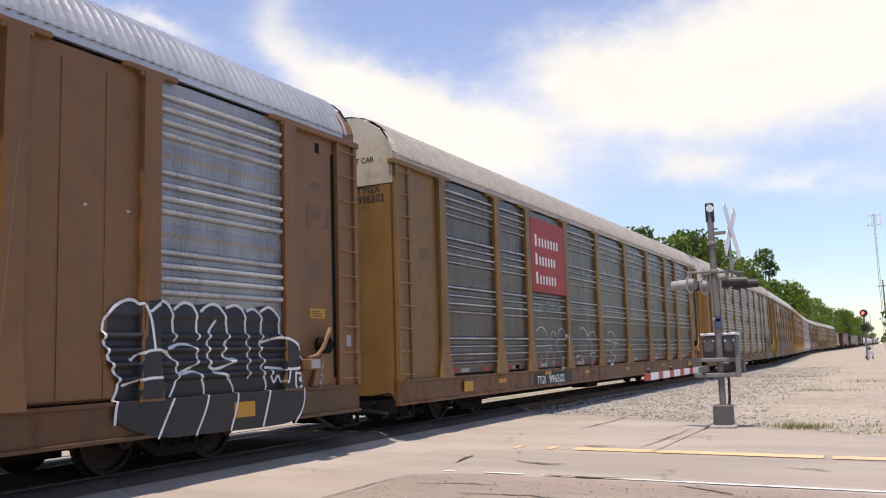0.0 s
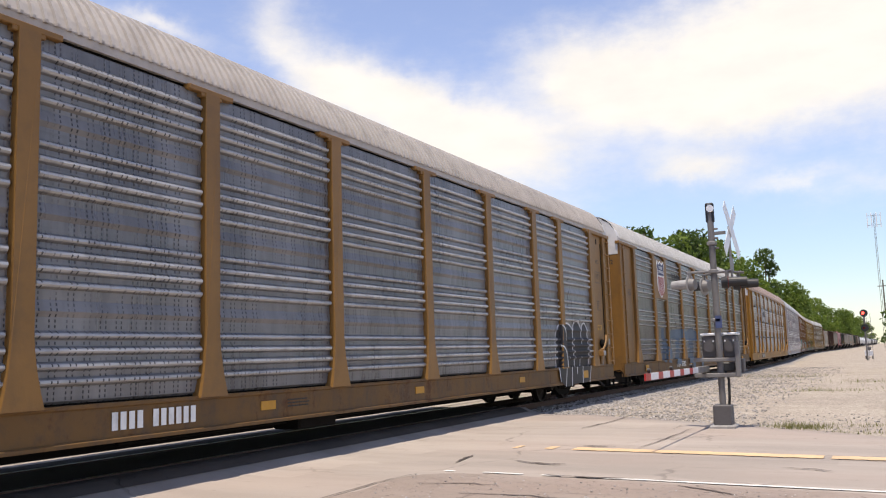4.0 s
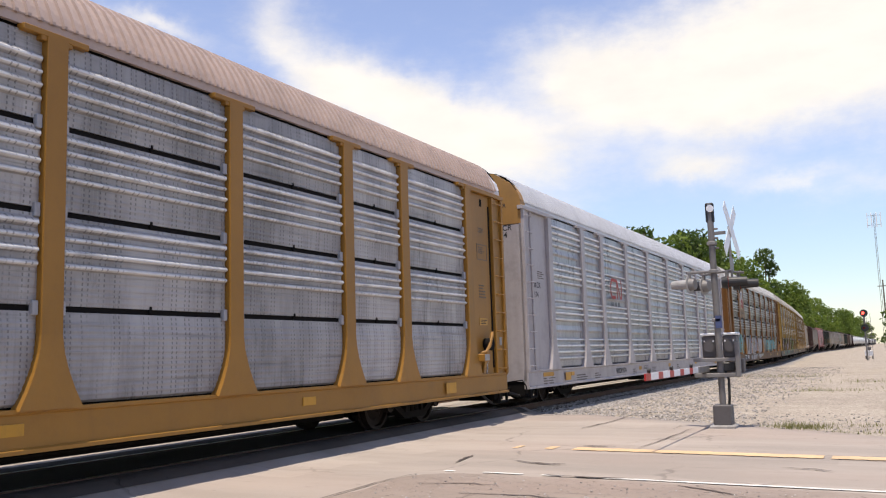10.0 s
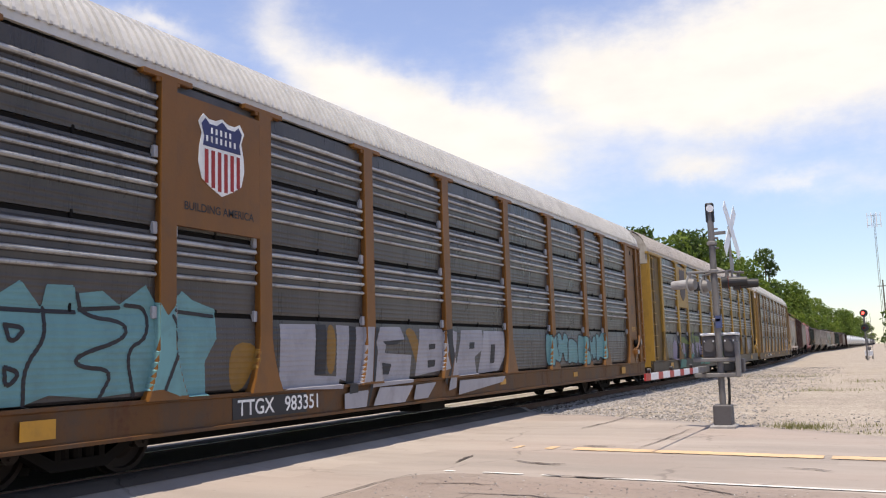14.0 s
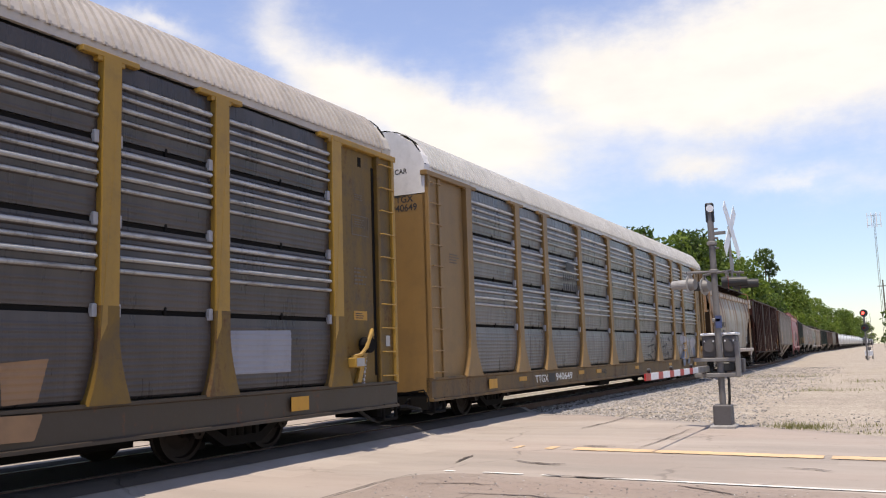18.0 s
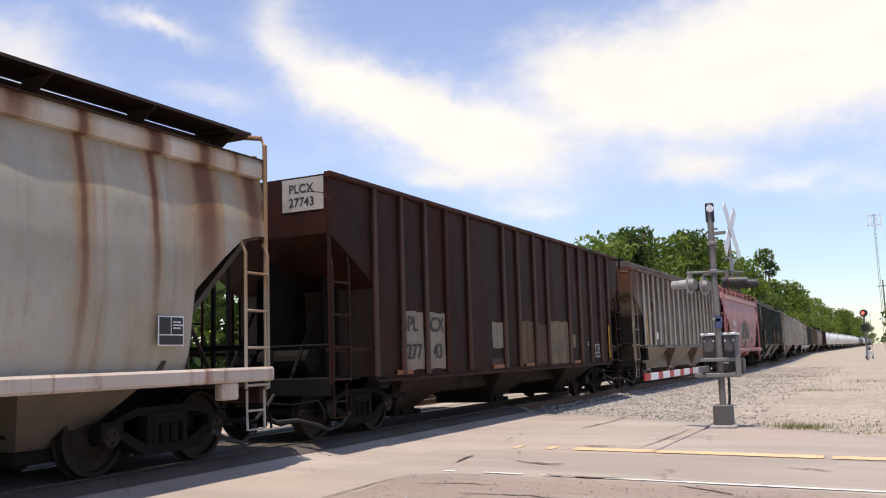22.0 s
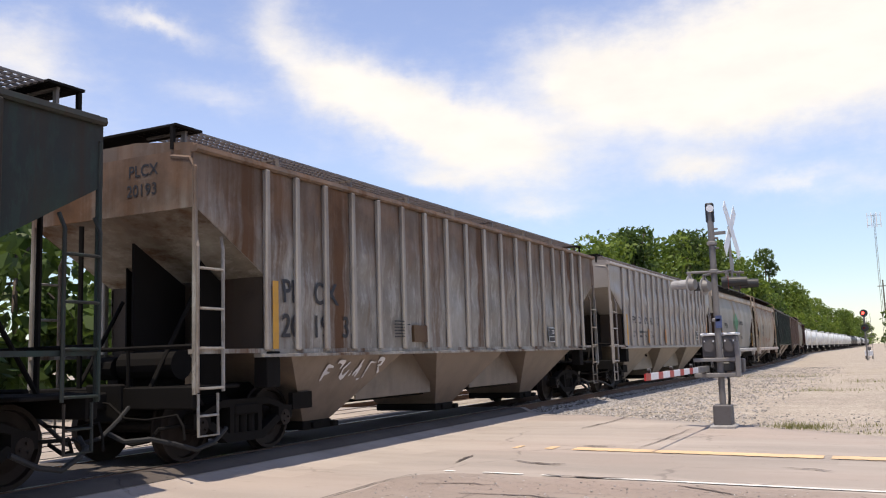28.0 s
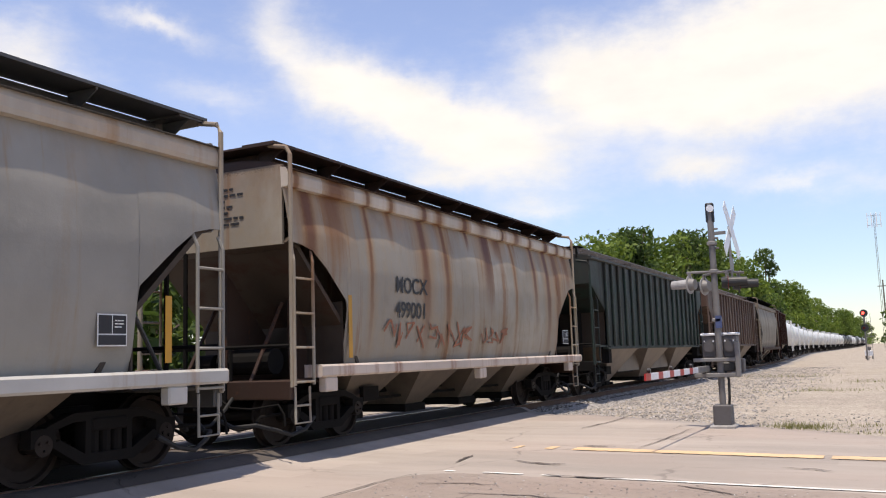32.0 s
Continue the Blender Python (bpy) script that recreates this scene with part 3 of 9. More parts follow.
def crossing_post(m):
    t = thing("crossing_signal", "galvanised crossing post with warning lamps and lowered gate", "crossing signal", m)
    part("base", boxes((-0.17, 0.17, -0.17, 0.17, -0.1, 0.42), bevel=0.02), CASE, t, "grey cast base with bolted door")
    part("base_foot", boxes((-0.24, 0.24, -0.24, 0.24, -0.1, 0.04), bevel=0.02), CONCRETE, t, "concrete foot")
    part("mast", drum(bmesh.new(), (0, 0, 2.36), (0, 0, 1), 0.062, 3.9, 20), GALV, t, smooth=False)
    part("mast_cap", boxes((-0.08, 0.08, -0.05, 0.05, 3.95, 4.34), bevel=0.02), HOOD, t, "dark bell housing at the top")
    bell = bmesh.new()
    drum(bell, (0.02, -0.07, 4.22), (0, 1, 0), 0.07, 0.05, 16)
    part("bell", bell, SIGN_WHITE, t, "small pale bell")
    for z in (2.0, 2.95, 3.5):
        part("clamp", boxes((-0.085, 0.085, -0.085, 0.085, z, z + 0.07), bevel=0.01), GALV, t)
    part("number_plate", boxes((-0.02, 0.10, -0.085, -0.078, 1.88, 2.12)), BLUE, t, "small blue plate")
    # crossarm with four lamps
    arm = bmesh.new()
    tube(arm, [(-0.45, -0.38, 2.96), (0.0, 0.0, 2.98), (0.5, 0.38, 2.96)], 0.026, 10)
    tube(arm, [(-0.27, 0.38, 2.95), (0.0, 0.0, 2.95), (0.4, -0.38, 2.95)], 0.022, 8)
    part("crossarm", arm, GALV, t)
    # lamps: distance from the mast along the road, across it, and the way they face
    for x, y, turn, pale in ((-0.40, -0.36, 166, True), (-0.26, 0.36, 160, True), (0.30, -0.36, 8, False), (0.40, 0.36, 14, False)):
        at = pose(x, y, 2.73, 0, 0, turn)
        def put(bm):
            bmesh.ops.transform(bm, matrix=at, verts=bm.verts)
            return bm
        lamp = part("lamp", put(drum(bmesh.new(), (-0.05, 0, 0), (1, 0, 0), 0.10, 0.12, 20, 0.13)), GALV if pale else HOOD, t, "pale lamp body" if pale else "black lamp body")
        part("background", put(drum(bmesh.new(), (0.0, 0, 0), (1, 0, 0), 0.18, 0.012, 28)), LAMP_GREY if pale else HOOD, lamp, "round lamp plate")
        part("lens", put(drum(bmesh.new(), (0.016, 0, 0), (1, 0, 0), 0.12, 0.012, 20)), LENS, lamp, "dark red lens")
        h = sweep(bmesh.new(), [(math.cos(radians(a)) * 0.108, math.sin(radians(a)) * 0.108) for a in range(-50, 231, 20)], [lambda a, b, x=x, k=k: (x, a * k, b * k) for x, k in ((0.006, 1.0), (0.36, 0.86))], closed=False)
        # front left hood gets pale paint to show sun falling on it
        part("hood", put(h), LAMP_GREY if pale and y < 0 else HOOD, lamp, "long hood painted pale for the sun on it" if pale and y < 0 else "long black hood")
        part("lamp_stem", boxes((x - 0.03, x + 0.03, y - 0.03, y + 0.03, 2.73, 2.96)), GALV, lamp)
    # crossbuck, seen almost edge on
    for k, a in enumerate((44, -44)):
        b = boxes((-0.003 + 0.03 * k, 0.003 + 0.03 * k, -0.66, 0.66, -0.115, 0.115))
        bmesh.ops.transform(b, matrix=pose(0.36, 0, 3.76, 0, 0, -5) @ pose(0, 0, 0, a), verts=b.verts)
        part("crossbuck_blade", b, SIGN_WHITE, t, "white crossbuck blade")
    part("track_count_plate", boxes((0.345, 0.352, -0.22, 0.22, 2.98, 3.24)), GALV, t, "small grey plate under the crossbuck")
    part("crossbuck_mast", drum(bmesh.new(), (0.33, 0.05, 3.3), (0, 0, 1), 0.022, 1.1, 10), GALV, t)
    for z in (3.42, 3.62, 3.8):
        part("step_lug", boxes((0.03, 0.13, -0.03, 0.03, z, z + 0.035), bevel=0.008), GALV, t)
    part("crossbuck_bracket", boxes((0.0, 0.27, -0.03, 0.03, 3.70, 3.76)), GALV, t)
    # gate machine
    for x0, x1 in ((-0.34, -0.07), (0.05, 0.31)):
        g = part("gate_machine", boxes((x0, x1, 0.10, 0.52, 1.30, 1.74), bevel=0.03), CASE, t, "grey gate machine housing")
        # white paint here stands for sunlight on the housing's top
        part("machine_lid", boxes((x0 - 0.02, x1 + 0.02, 0.08, 0.54, 1.74, 1.79), bevel=0.015), SIGN_WHITE, g, "lid painted white as if sunlit")
        part("motor_cover", drum(bmesh.new(), ((x0 + x1) / 2, 0.085, 1.52), (0, 1, 0), 0.10, 0.04, 18), CASE, g, "round cover")
        for x in (x0 + 0.04, x1 - 0.06):
            part("bolt", boxes((x, x + 0.025, 0.08, 0.10, 1.62, 1.65)), SIGN_WHITE, g, "bright bolt head")
    f = part("counterweight_frame", boxes((-0.48, 0.38, -0.12, -0.06, 1.24, 1.31), bevel=0.008), GALV, t, "grey steel frame")
    part("lower_beam", boxes((-0.48, 0.30, -0.12, -0.06, 0.94, 1.02), bevel=0.008), GALV, f)
    part("upright", boxes((0.30, 0.385, -0.13, 0.02, 0.94, 1.62), bevel=0.01), GALV, f)
    part("link", boxes((-0.05, 0.28, 0.0, 0.3, 1.05, 1.22), bevel=0.02), HOOD, f, "dark linkage between the beams")
    part("counterweight", boxes((0.12, 0.36, 0.55, 0.80, 1.02, 1.28), bevel=0.02), CASE, t)
    cable = bmesh.new()
    tube(cable, [(0.09, -0.03, 1.05), (0.15, -0.05, 0.9), (0.14, -0.05, 0.55), (0.11, 0.0, 0.35)], 0.025, 8)
    part("cable", cable, RUBBER, t, "black hanging cable")
    # arm of red and white lengths reaching over the road
    a = part("gate_arm_holder", boxes((-0.33, -0.25, -0.75, 0.25, 1.04, 1.16), bevel=0.01), GALV, t, "grey arm holder")
    y = -0.75
    for k in range(10):
        step = 0.30 if k % 2 else 0.48
        part("gate_arm_length", boxes((-0.305, -0.275, y - step, y, 1.05, 1.155)), SIGN_RED if k % 2 else SIGN_WHITE, a, "red length of the arm" if k % 2 else "white length of the arm")
        y -= step
    for yy in (-1.3, -2.9, y + 0.25):
        l = part("arm_lamp", drum(bmesh.new(), (-0.29, yy, 1.195), (1, 0, 0), 0.035, 0.05, 12), HOOD, a, "small dark arm lamp")
        part("lamp_foot", boxes((-0.30, -0.28, yy - 0.02, yy + 0.02, 1.15, 1.18)), HOOD, l)
    return t


crossing_post(pose(-3.04, 17.75, -0.235))

# a weed tuft and debris by the road's edge
GRASS = foliage("dry_grass", ((0.16, 0.17, 0.05), (0.26, 0.25, 0.09), (0.20, 0.19, 0.08)))


def tufts(name, spots, label):
    vs, fs = [], []
    for x, y, z, h in spots:
        a, w = random.uniform(0, 6.3), random.uniform(0.004, 0.01)
        lean = Vector((random.gauss(0, 0.35), random.gauss(0, 0.35), 1)) * h
        k = len(vs)
        vs += [(x - w * math.cos(a), y - w * math.sin(a), z), (x + w * math.cos(a), y + w * math.sin(a), z), (x + lean.x, y + lean.y, z + lean.z)]
        fs.append((k, k + 1, k + 2))
    me = bpy.data.meshes.new(name)
    me.from_pydata(vs, [], fs)
    return tagged(meshed(name, me, GRASS), label, "grass", kind="stuff")


spots = []
for cx, cy, r, n, h in ((-1.75, 18.35, 0.32, 420, 0.13), (-0.9, 17.5, 0.5, 160, 0.08), (-2.4, 33, 1.2, 300, 0.15), (-0.5, 19.0, 0.4, 140, 0.08), (0.6, 40, 2.0, 500, 0.18), (-5.2, 48, 1.5, 300, 0.2)):
    for _ in range(n):
        x, y = random.gauss(cx, r), random.gauss(cy, r * 0.5)
        spots.append((x, y, land(x, y) - 0.005, h * random.uniform(0.4, 1.2)))
tufts("weed_tufts", spots, "sparse green and straw weeds in the gravel")

# ---- line-side signal, mast and pole ----
def lineside_signal(m):
    t = thing("railway_signal", "grey wayside railway signal with two black heads", "railway signal", m)
    part("mast", drum(bmesh.new(), (0, 0, 2.2), (0, 0, 1), 0.08, 4.4, 12), GALV, t)
    red = bpy.data.materials.new("red_signal_light")
    red.use_nodes = True
    n = Nodes(red.node_tree)
    n.add("ShaderNodeOutputMaterial", {"Surface": n.add("ShaderNodeEmission", {"Color": (1.0, 0.08, 0.06), "Strength": 5.0}).outputs[0]})
    for z, lit in ((4.45, True), (3.1, False)):
        h = part("signal_head", drum(bmesh.new(), (0, -0.12, z), (0, 1, 0), 0.34, 0.1, 24), HOOD, t, "round black signal head")
        part("light", drum(bmesh.new(), (-0.06, -0.2, z), (0, 1, 0), 0.12, 0.06, 16), red if lit else LENS, h, "lit red lamp" if lit else "dark lamp")
        part("visor", boxes((-0.28, 0.04, -0.5, -0.18, z + 0.14, z + 0.17)), HOOD, h)
    lad = bmesh.new()
    for x in (0.16, 0.5):
        tube(lad, [(x, 0.15, 0.1), (x, 0.15, 4.4)], 0.02, 6)
    for k in range(13):
        tube(lad, [(0.16, 0.15, 0.4 + k * 0.3), (0.5, 0.15, 0.4 + k * 0.3)], 0.012, 5)
    part("ladder", lad, GALV, t)
    part("platform", boxes((-0.2, 0.8, -0.1, 0.5, 2.3, 2.36)), GALV, t)
    return t


lineside_signal(pose(-2.35, 90, -0.45))
cab = thing("relay_cabinet", "small white relay cabinet on dark legs beside the track", "cabinet", pose(-2.42, 99, -0.42))
part("cabinet_body", boxes((-0.36, 0.36, -0.3, 0.3, 0.42, 0.86), bevel=0.03), SIGN_WHITE, cab)
part("cabinet_roof", boxes((-0.42, 0.42, -0.36, 0.36, 0.86, 0.94), bevel=0.03), SIGN_WHITE, cab)
for x in (-0.34, 0.26):
    for y in (-0.26, 0.2):
        part("leg", boxes((x, x + 0.08, y, y + 0.08, 0, 0.42)), HOOD, cab, "dark leg")
part("vent_head", boxes((-0.2, 0.22, -0.2, 0.2, 0.94, 1.32), bevel=0.04), CASE, cab, "dark grey box on the roof")

tower = thing("radio_mast", "tall thin grey radio mast with antennas", "radio mast", pose(-2.3, 260, -0.6))
bm = bmesh.new()
for k in range(3):
    a = k * math.tau / 3
    tube(bm, [(0.28 * math.cos(a), 0.28 * math.sin(a), 0), (0.2 * math.cos(a), 0.2 * math.sin(a), 36)], 0.05, 5)
part("legs", bm, GALV, tower)
bm = bmesh.new()
for i in range(36):
    a, b = i * math.tau / 3, (i + 1) * math.tau / 3
    tube(bm, [(0.25 * math.cos(a), 0.25 * math.sin(a), i), (0.25 * math.cos(b), 0.25 * math.sin(b), i + 1)], 0.025, 4)
part("bracing", bm, GALV, tower)
for z in (33.0, 35.6):
    bm = bmesh.new()
    tube(bm, [(-1.7, 0, z), (1.7, 0, z)], 0.05, 5)
    part("antenna_boom", bm, GALV, tower)
for x in (-1.6, -0.6, 0.6, 1.6):
    part("antenna", boxes((x - 0.12, x + 0.12, -0.1, 0.1, 32.4, 36.3), bevel=0.03), SIGN_WHITE, tower, "pale antenna panel")
pole = thing("utility_pole", "dark wooden utility pole beside the line", "utility pole", pose(-1.2, 200, -0.6))
part("pole", drum(bmesh.new(), (0, 0, 7.2), (0, 0, 1), 0.2, 14.6, 10, 0.13), plain("pole_wood", (0.10, 0.08, 0.065), 0.9), pole)
part("crossarm", boxes((-1.0, 1.0, -0.07, 0.07, 13.2, 13.36)), plain("pole_wood_arm", (0.10, 0.08, 0.065), 0.9), pole)

# ---- trees ----
BARK = plain("bark", (0.085, 0.065, 0.05), 0.95, 0, 0.35, 3.0, 0.02)
LEAF = [foliage("leaves_bright", ((0.10, 0.16, 0.022), (0.20, 0.26, 0.045), (0.065, 0.11, 0.018))),
        foliage("leaves_dark", ((0.045, 0.08, 0.016), (0.095, 0.145, 0.028), (0.03, 0.055, 0.012)))]


def leaves(clumps, count, size, seed):
    """Many small leaf sprays, thick at the outside of uneven clumps."""
    g = np.random.default_rng(seed)
    w = np.array([c[3] ** 2 for c in clumps])
    pick = g.choice(len(clumps), count, p=w / w.sum())
    c = np.array([k[:3] for k in clumps])[pick]
    r = np.array([k[3] for k in clumps])[pick]
    d = g.normal(size=(count, 3))
    d /= np.linalg.norm(d, axis=1)[:, None]
    p = c + d * (r * g.uniform(0.55, 1.08, count) ** 0.8)[:, None] * np.array([1, 1, 0.8])
    u = g.normal(size=(count, 3))
    u /= np.linalg.norm(u, axis=1)[:, None]
    v = np.cross(u, g.normal(size=(count, 3)))
    v /= np.linalg.norm(v, axis=1)[:, None]
    s = (size * g.uniform(0.5, 1.3, count))[:, None]
    quad = np.stack([p - u * s, p - v * s * 0.5, p + u * s, p + v * s * 0.5], 1).reshape(-1, 3)
    return quad.tolist(), [(4 * i, 4 * i + 1, 4 * i + 2, 4 * i + 3) for i in range(count)]


def tree(label, height, spread, leaf, seed, count=4200, size=0.25, low=0.25, trunk=True):
    g = random.Random(seed)
    t = thing("tree" if trunk else "bush", label, "tree" if trunk else "bush", pose(0, 0, 0), "trees along the line" if trunk else "bushes along the line")
    clumps = []
    for _ in range(22):
        z = g.uniform(low, 0.97)
        k = math.sin(math.pi * min(1, (z - low) / (1 - low) * 0.86 + 0.14)) ** 0.6
        a, q = g.uniform(0, 6.3), spread * k * g.uniform(0.2, 0.85)
        clumps.append((q * math.cos(a), q * math.sin(a), z * height - 0.08 * height, spread * g.uniform(0.22, 0.42)))
    vs, fs = leaves(clumps, count, size, seed)
    me = bpy.data.meshes.new("crown")
    me.from_pydata(vs, [], fs)
    meshed("crown", me, leaf, t, "uneven leafy crown")
    bm = bmesh.new()
    r = height * 0.022
    bends = [Vector((0, 0, -0.3))] + [Vector((g.gauss(0, 0.02) * height * f, g.gauss(0, 0.02) * height * f, height * f)) for f in (0.2, 0.45, 0.7)]
    for i, (a, b) in enumerate(zip(bends, bends[1:])):
        d = b - a
        drum(bm, (a + b) / 2, d, r * (1 - 0.25 * i), d.length * 1.03, 9, r * (0.75 - 0.25 * i))
    for c in clumps[:9]:
        s = bends[1].lerp(bends[3], g.random())
        tube(bm, [s, s.lerp(Vector(c[:3]), 0.5) + Vector((0, 0, 0.1)), Vector(c[:3])], r * 0.28, 5)
    part("trunk", bm, BARK, t, "grey-brown trunk with limbs")
    return t


KINDS = [tree("broad leafy green tree behind the line", 12, 4.4, LEAF[0], 3), tree("tall dark green tree behind the line", 14, 3.6, LEAF[1], 5, 3800),
         tree("round bright green tree behind the line", 10, 4.2, LEAF[0], 8), tree("slender dark tree with gaps in its crown", 14, 2.8, LEAF[1], 13, 2400, 0.24, 0.2),
         tree("dense dark green bush behind the line", 4.4, 2.6, LEAF[1], 21, 2600, 0.2, 0.1, False), tree("dark green bush at the track side", 3.7, 2.0, LEAF[1], 34, 2600, 0.12, 0.05, False)]
PLACES = [(0, -19.5, 63, 9.1), (2, -20.2, 68, 10.0), (1, -19.5, 75, 12.2), (2, -20, 81, 11.6), (0, -19.5, 88, 12.2), (1, -18.3, 93, 13.9), (0, -19.5, 98, 13.2), (1, -17.9, 104, 14.3), (0, -18.5, 113, 12.8), (0, -19, 122, 13.0),
          (3, -20.2, 170, 18.5), (0, -21, 155, 12.5), (2, -21, 185, 13.5), (0, -21.3, 205, 15.2), (2, -21, 228, 14.6), (0, -21.8, 255, 15.8), (0, -21.5, 285, 14.5), (2, -21.6, 318, 15.2), (0, -22, 360, 15), (0, -21.6, 420, 16.2),
          (2, -21, 470, 16), (0, -20.8, 520, 18), (0, -19, 600, 17), (0, -18.4, 700, 16), (2, -26, 132, 11), (0, -28, 72, 11), (0, -27, 90, 13), (2, -26, 35.5, 9.0), (0, -30, 52, 8.5), (2, -27, 142, 12)]
used = [False] * len(KINDS)


def place(k, x, y, h, base):
    m = pose(x, y, -0.5, 0, 0, random.uniform(0, 360)) @ Matrix.Scale(1.14 * h / base, 4)
    if used[k]:
        copy = copy_thing(KINDS[k], pose(0, 0, 0))
        copy.matrix_basis = m
    else:
        KINDS[k].matrix_basis, used[k] = m, True


for k, x, y, h in PLACES:
    place(k, x, y, h, (12, 14, 10, 14)[k])
for x, y, h in ((-22, 10, 5.6), (-23, 14, 6.2), (-23.5, 18, 6.6), (-23, 23, 6.2), (-24, 29, 6.4), (-23, 36, 5), (-22.5, 43, 5), (-22, 50, 5.5), (-20.5, 57, 6), (-18.5, 128, 7), (-19, 140, 7), (-20, 150, 7.5)):
    place(4, x, y, h, 4.4)
for x, y, h in ((1.3, 55, 3.7), (3.0, 57, 4.2), (4.4, 52, 3.6)):
    place(5, x, y, h, 3.7)
# far woods closing the view
vs, fs, k = [], [], 0
g = np.random.default_rng(7)
rows = [(x, y) for y in range(420, 1400, 14) for x in (-24 - (y - 420) * 0.01, 5 + (y - 420) * 0.0)] + [(x, 1200) for x in range(-400, 400, 10)] + [(-60 - 8 * random.random(), y) for y in range(0, 420, 9)] + [(14 + 5 * random.random(), y) for y in range(130, 420, 9)]
for x, y in rows:
    h = random.uniform(8, 13)
    q, f = leaves([(x + random.gauss(0, 2.5), y + random.gauss(0, 2.5), random.uniform(0.15, 0.75) * h, random.uniform(1.8, 3.2)) for _ in range(7)], 130, 0.9, int(g.integers(1 << 30)))
    fs += [tuple(i + len(vs) for i in p) for p in f]
    vs += q
me = bpy.data.meshes.new("far_woods")
me.from_pydata(vs, [], fs)
tagged(meshed("far_woods", me, LEAF[0]), "distant band of green woods along the horizon", "woods", kind="stuff")


# a marker left beside the far track
cone = thing("traffic_cone", "small orange cone beside the far track", "traffic cone", pose(-14.75, 15.3, -0.13))
part("cone_body", drum(bmesh.new(), (0, 0, 0.16), (0, 0, 1), 0.11, 0.30, 18, 0.025), plain("orange_plastic", (0.55, 0.07, 0.02), 0.5), cone)
part("cone_base", boxes((-0.15, 0.15, -0.15, 0.15, 0.0, 0.025), bevel=0.008), RUBBER, cone, "black square base")

# ---- parts shared by the cars of the train ----
CARS, WHEELS = [], []
MESHES = {}


def shared(key, make):
    """A mesh that is built once and used by all alike parts."""
    if key not in MESHES:
        bm = make()
        me = bpy.data.meshes.new(key[0])
        bm.to_mesh(me)
        bm.free()
        MESHES[key] = me
    return MESHES[key]


def piece(name, key, make, material, parent, m=None, label="", smooth=False):
    """An object on a shared mesh; the material sits on the object."""
    me = shared((name, *key, material.name), make)
    if not me.materials:
        me.materials.append(material)
        if smooth:
            me.shade_smooth()
    ob = new(name, me)
    ob.parent = parent
    if m is not None:
        ob.matrix_basis = m
    return tagged(ob, label)


def prism(outline, x0, x1):
    """An outline in (y, z) given a thickness along x."""
    bm = bmesh.new()
    a = [bm.verts.new((x0, y, z)) for y, z in outline]
    b = [bm.verts.new((x1, y, z)) for y, z in outline]
    bm.faces.new(a[::-1]), bm.faces.new(b)
    n = len(a)
    for i in range(n):
        bm.faces.new((a[i], a[(i + 1) % n], b[(i + 1) % n], b[i]))
    bmesh.ops.recalc_face_normals(bm, faces=bm.faces)
    return bm


def wheelset(r):
    bm = bmesh.new()
    for s in (-1, 1):
        prof = [(0.65, 0.10), (0.66, r * 0.45), (0.69, r * 0.62), (0.685, r - 0.06), (0.665, r + 0.028), (0.69, r + 0.026), (0.70, r), (0.81, r - 0.004), (0.81, r - 0.055), (0.755, r - 0.07), (0.75, r * 0.6), (0.79, r * 0.42), (0.82, 0.10)]
        rings = [[bm.verts.new((s * x, q * math.cos(k * math.tau / 28), q * math.sin(k * math.tau / 28))) for x, q in prof] for k in range(28)]
        for k in range(28):
            a, b = rings[k], rings[(k + 1) % 28]
            for i in range(len(prof) - 1):
                bm.faces.new((a[i], a[i + 1], b[i + 1], b[i]))
        # three bolt heads on the bearing cap turn with it
        for k in range(3):
            a = k * math.tau / 3
            box(bm, s * 1.10, s * 1.13, 0.06 * math.cos(a) - 0.015, 0.06 * math.cos(a) + 0.015, 0.06 * math.sin(a) - 0.015, 0.06 * math.sin(a) + 0.015)
    drum(bm, (0, 0, 0), (1, 0, 0), 0.085, 2.1, 14)
    for s in (-1, 1):
        drum(bm, (s * 1.03, 0, 0), (1, 0, 0), 0.115, 0.15, 16)
    bmesh.ops.recalc_face_normals(bm, faces=bm.faces)
    return bm


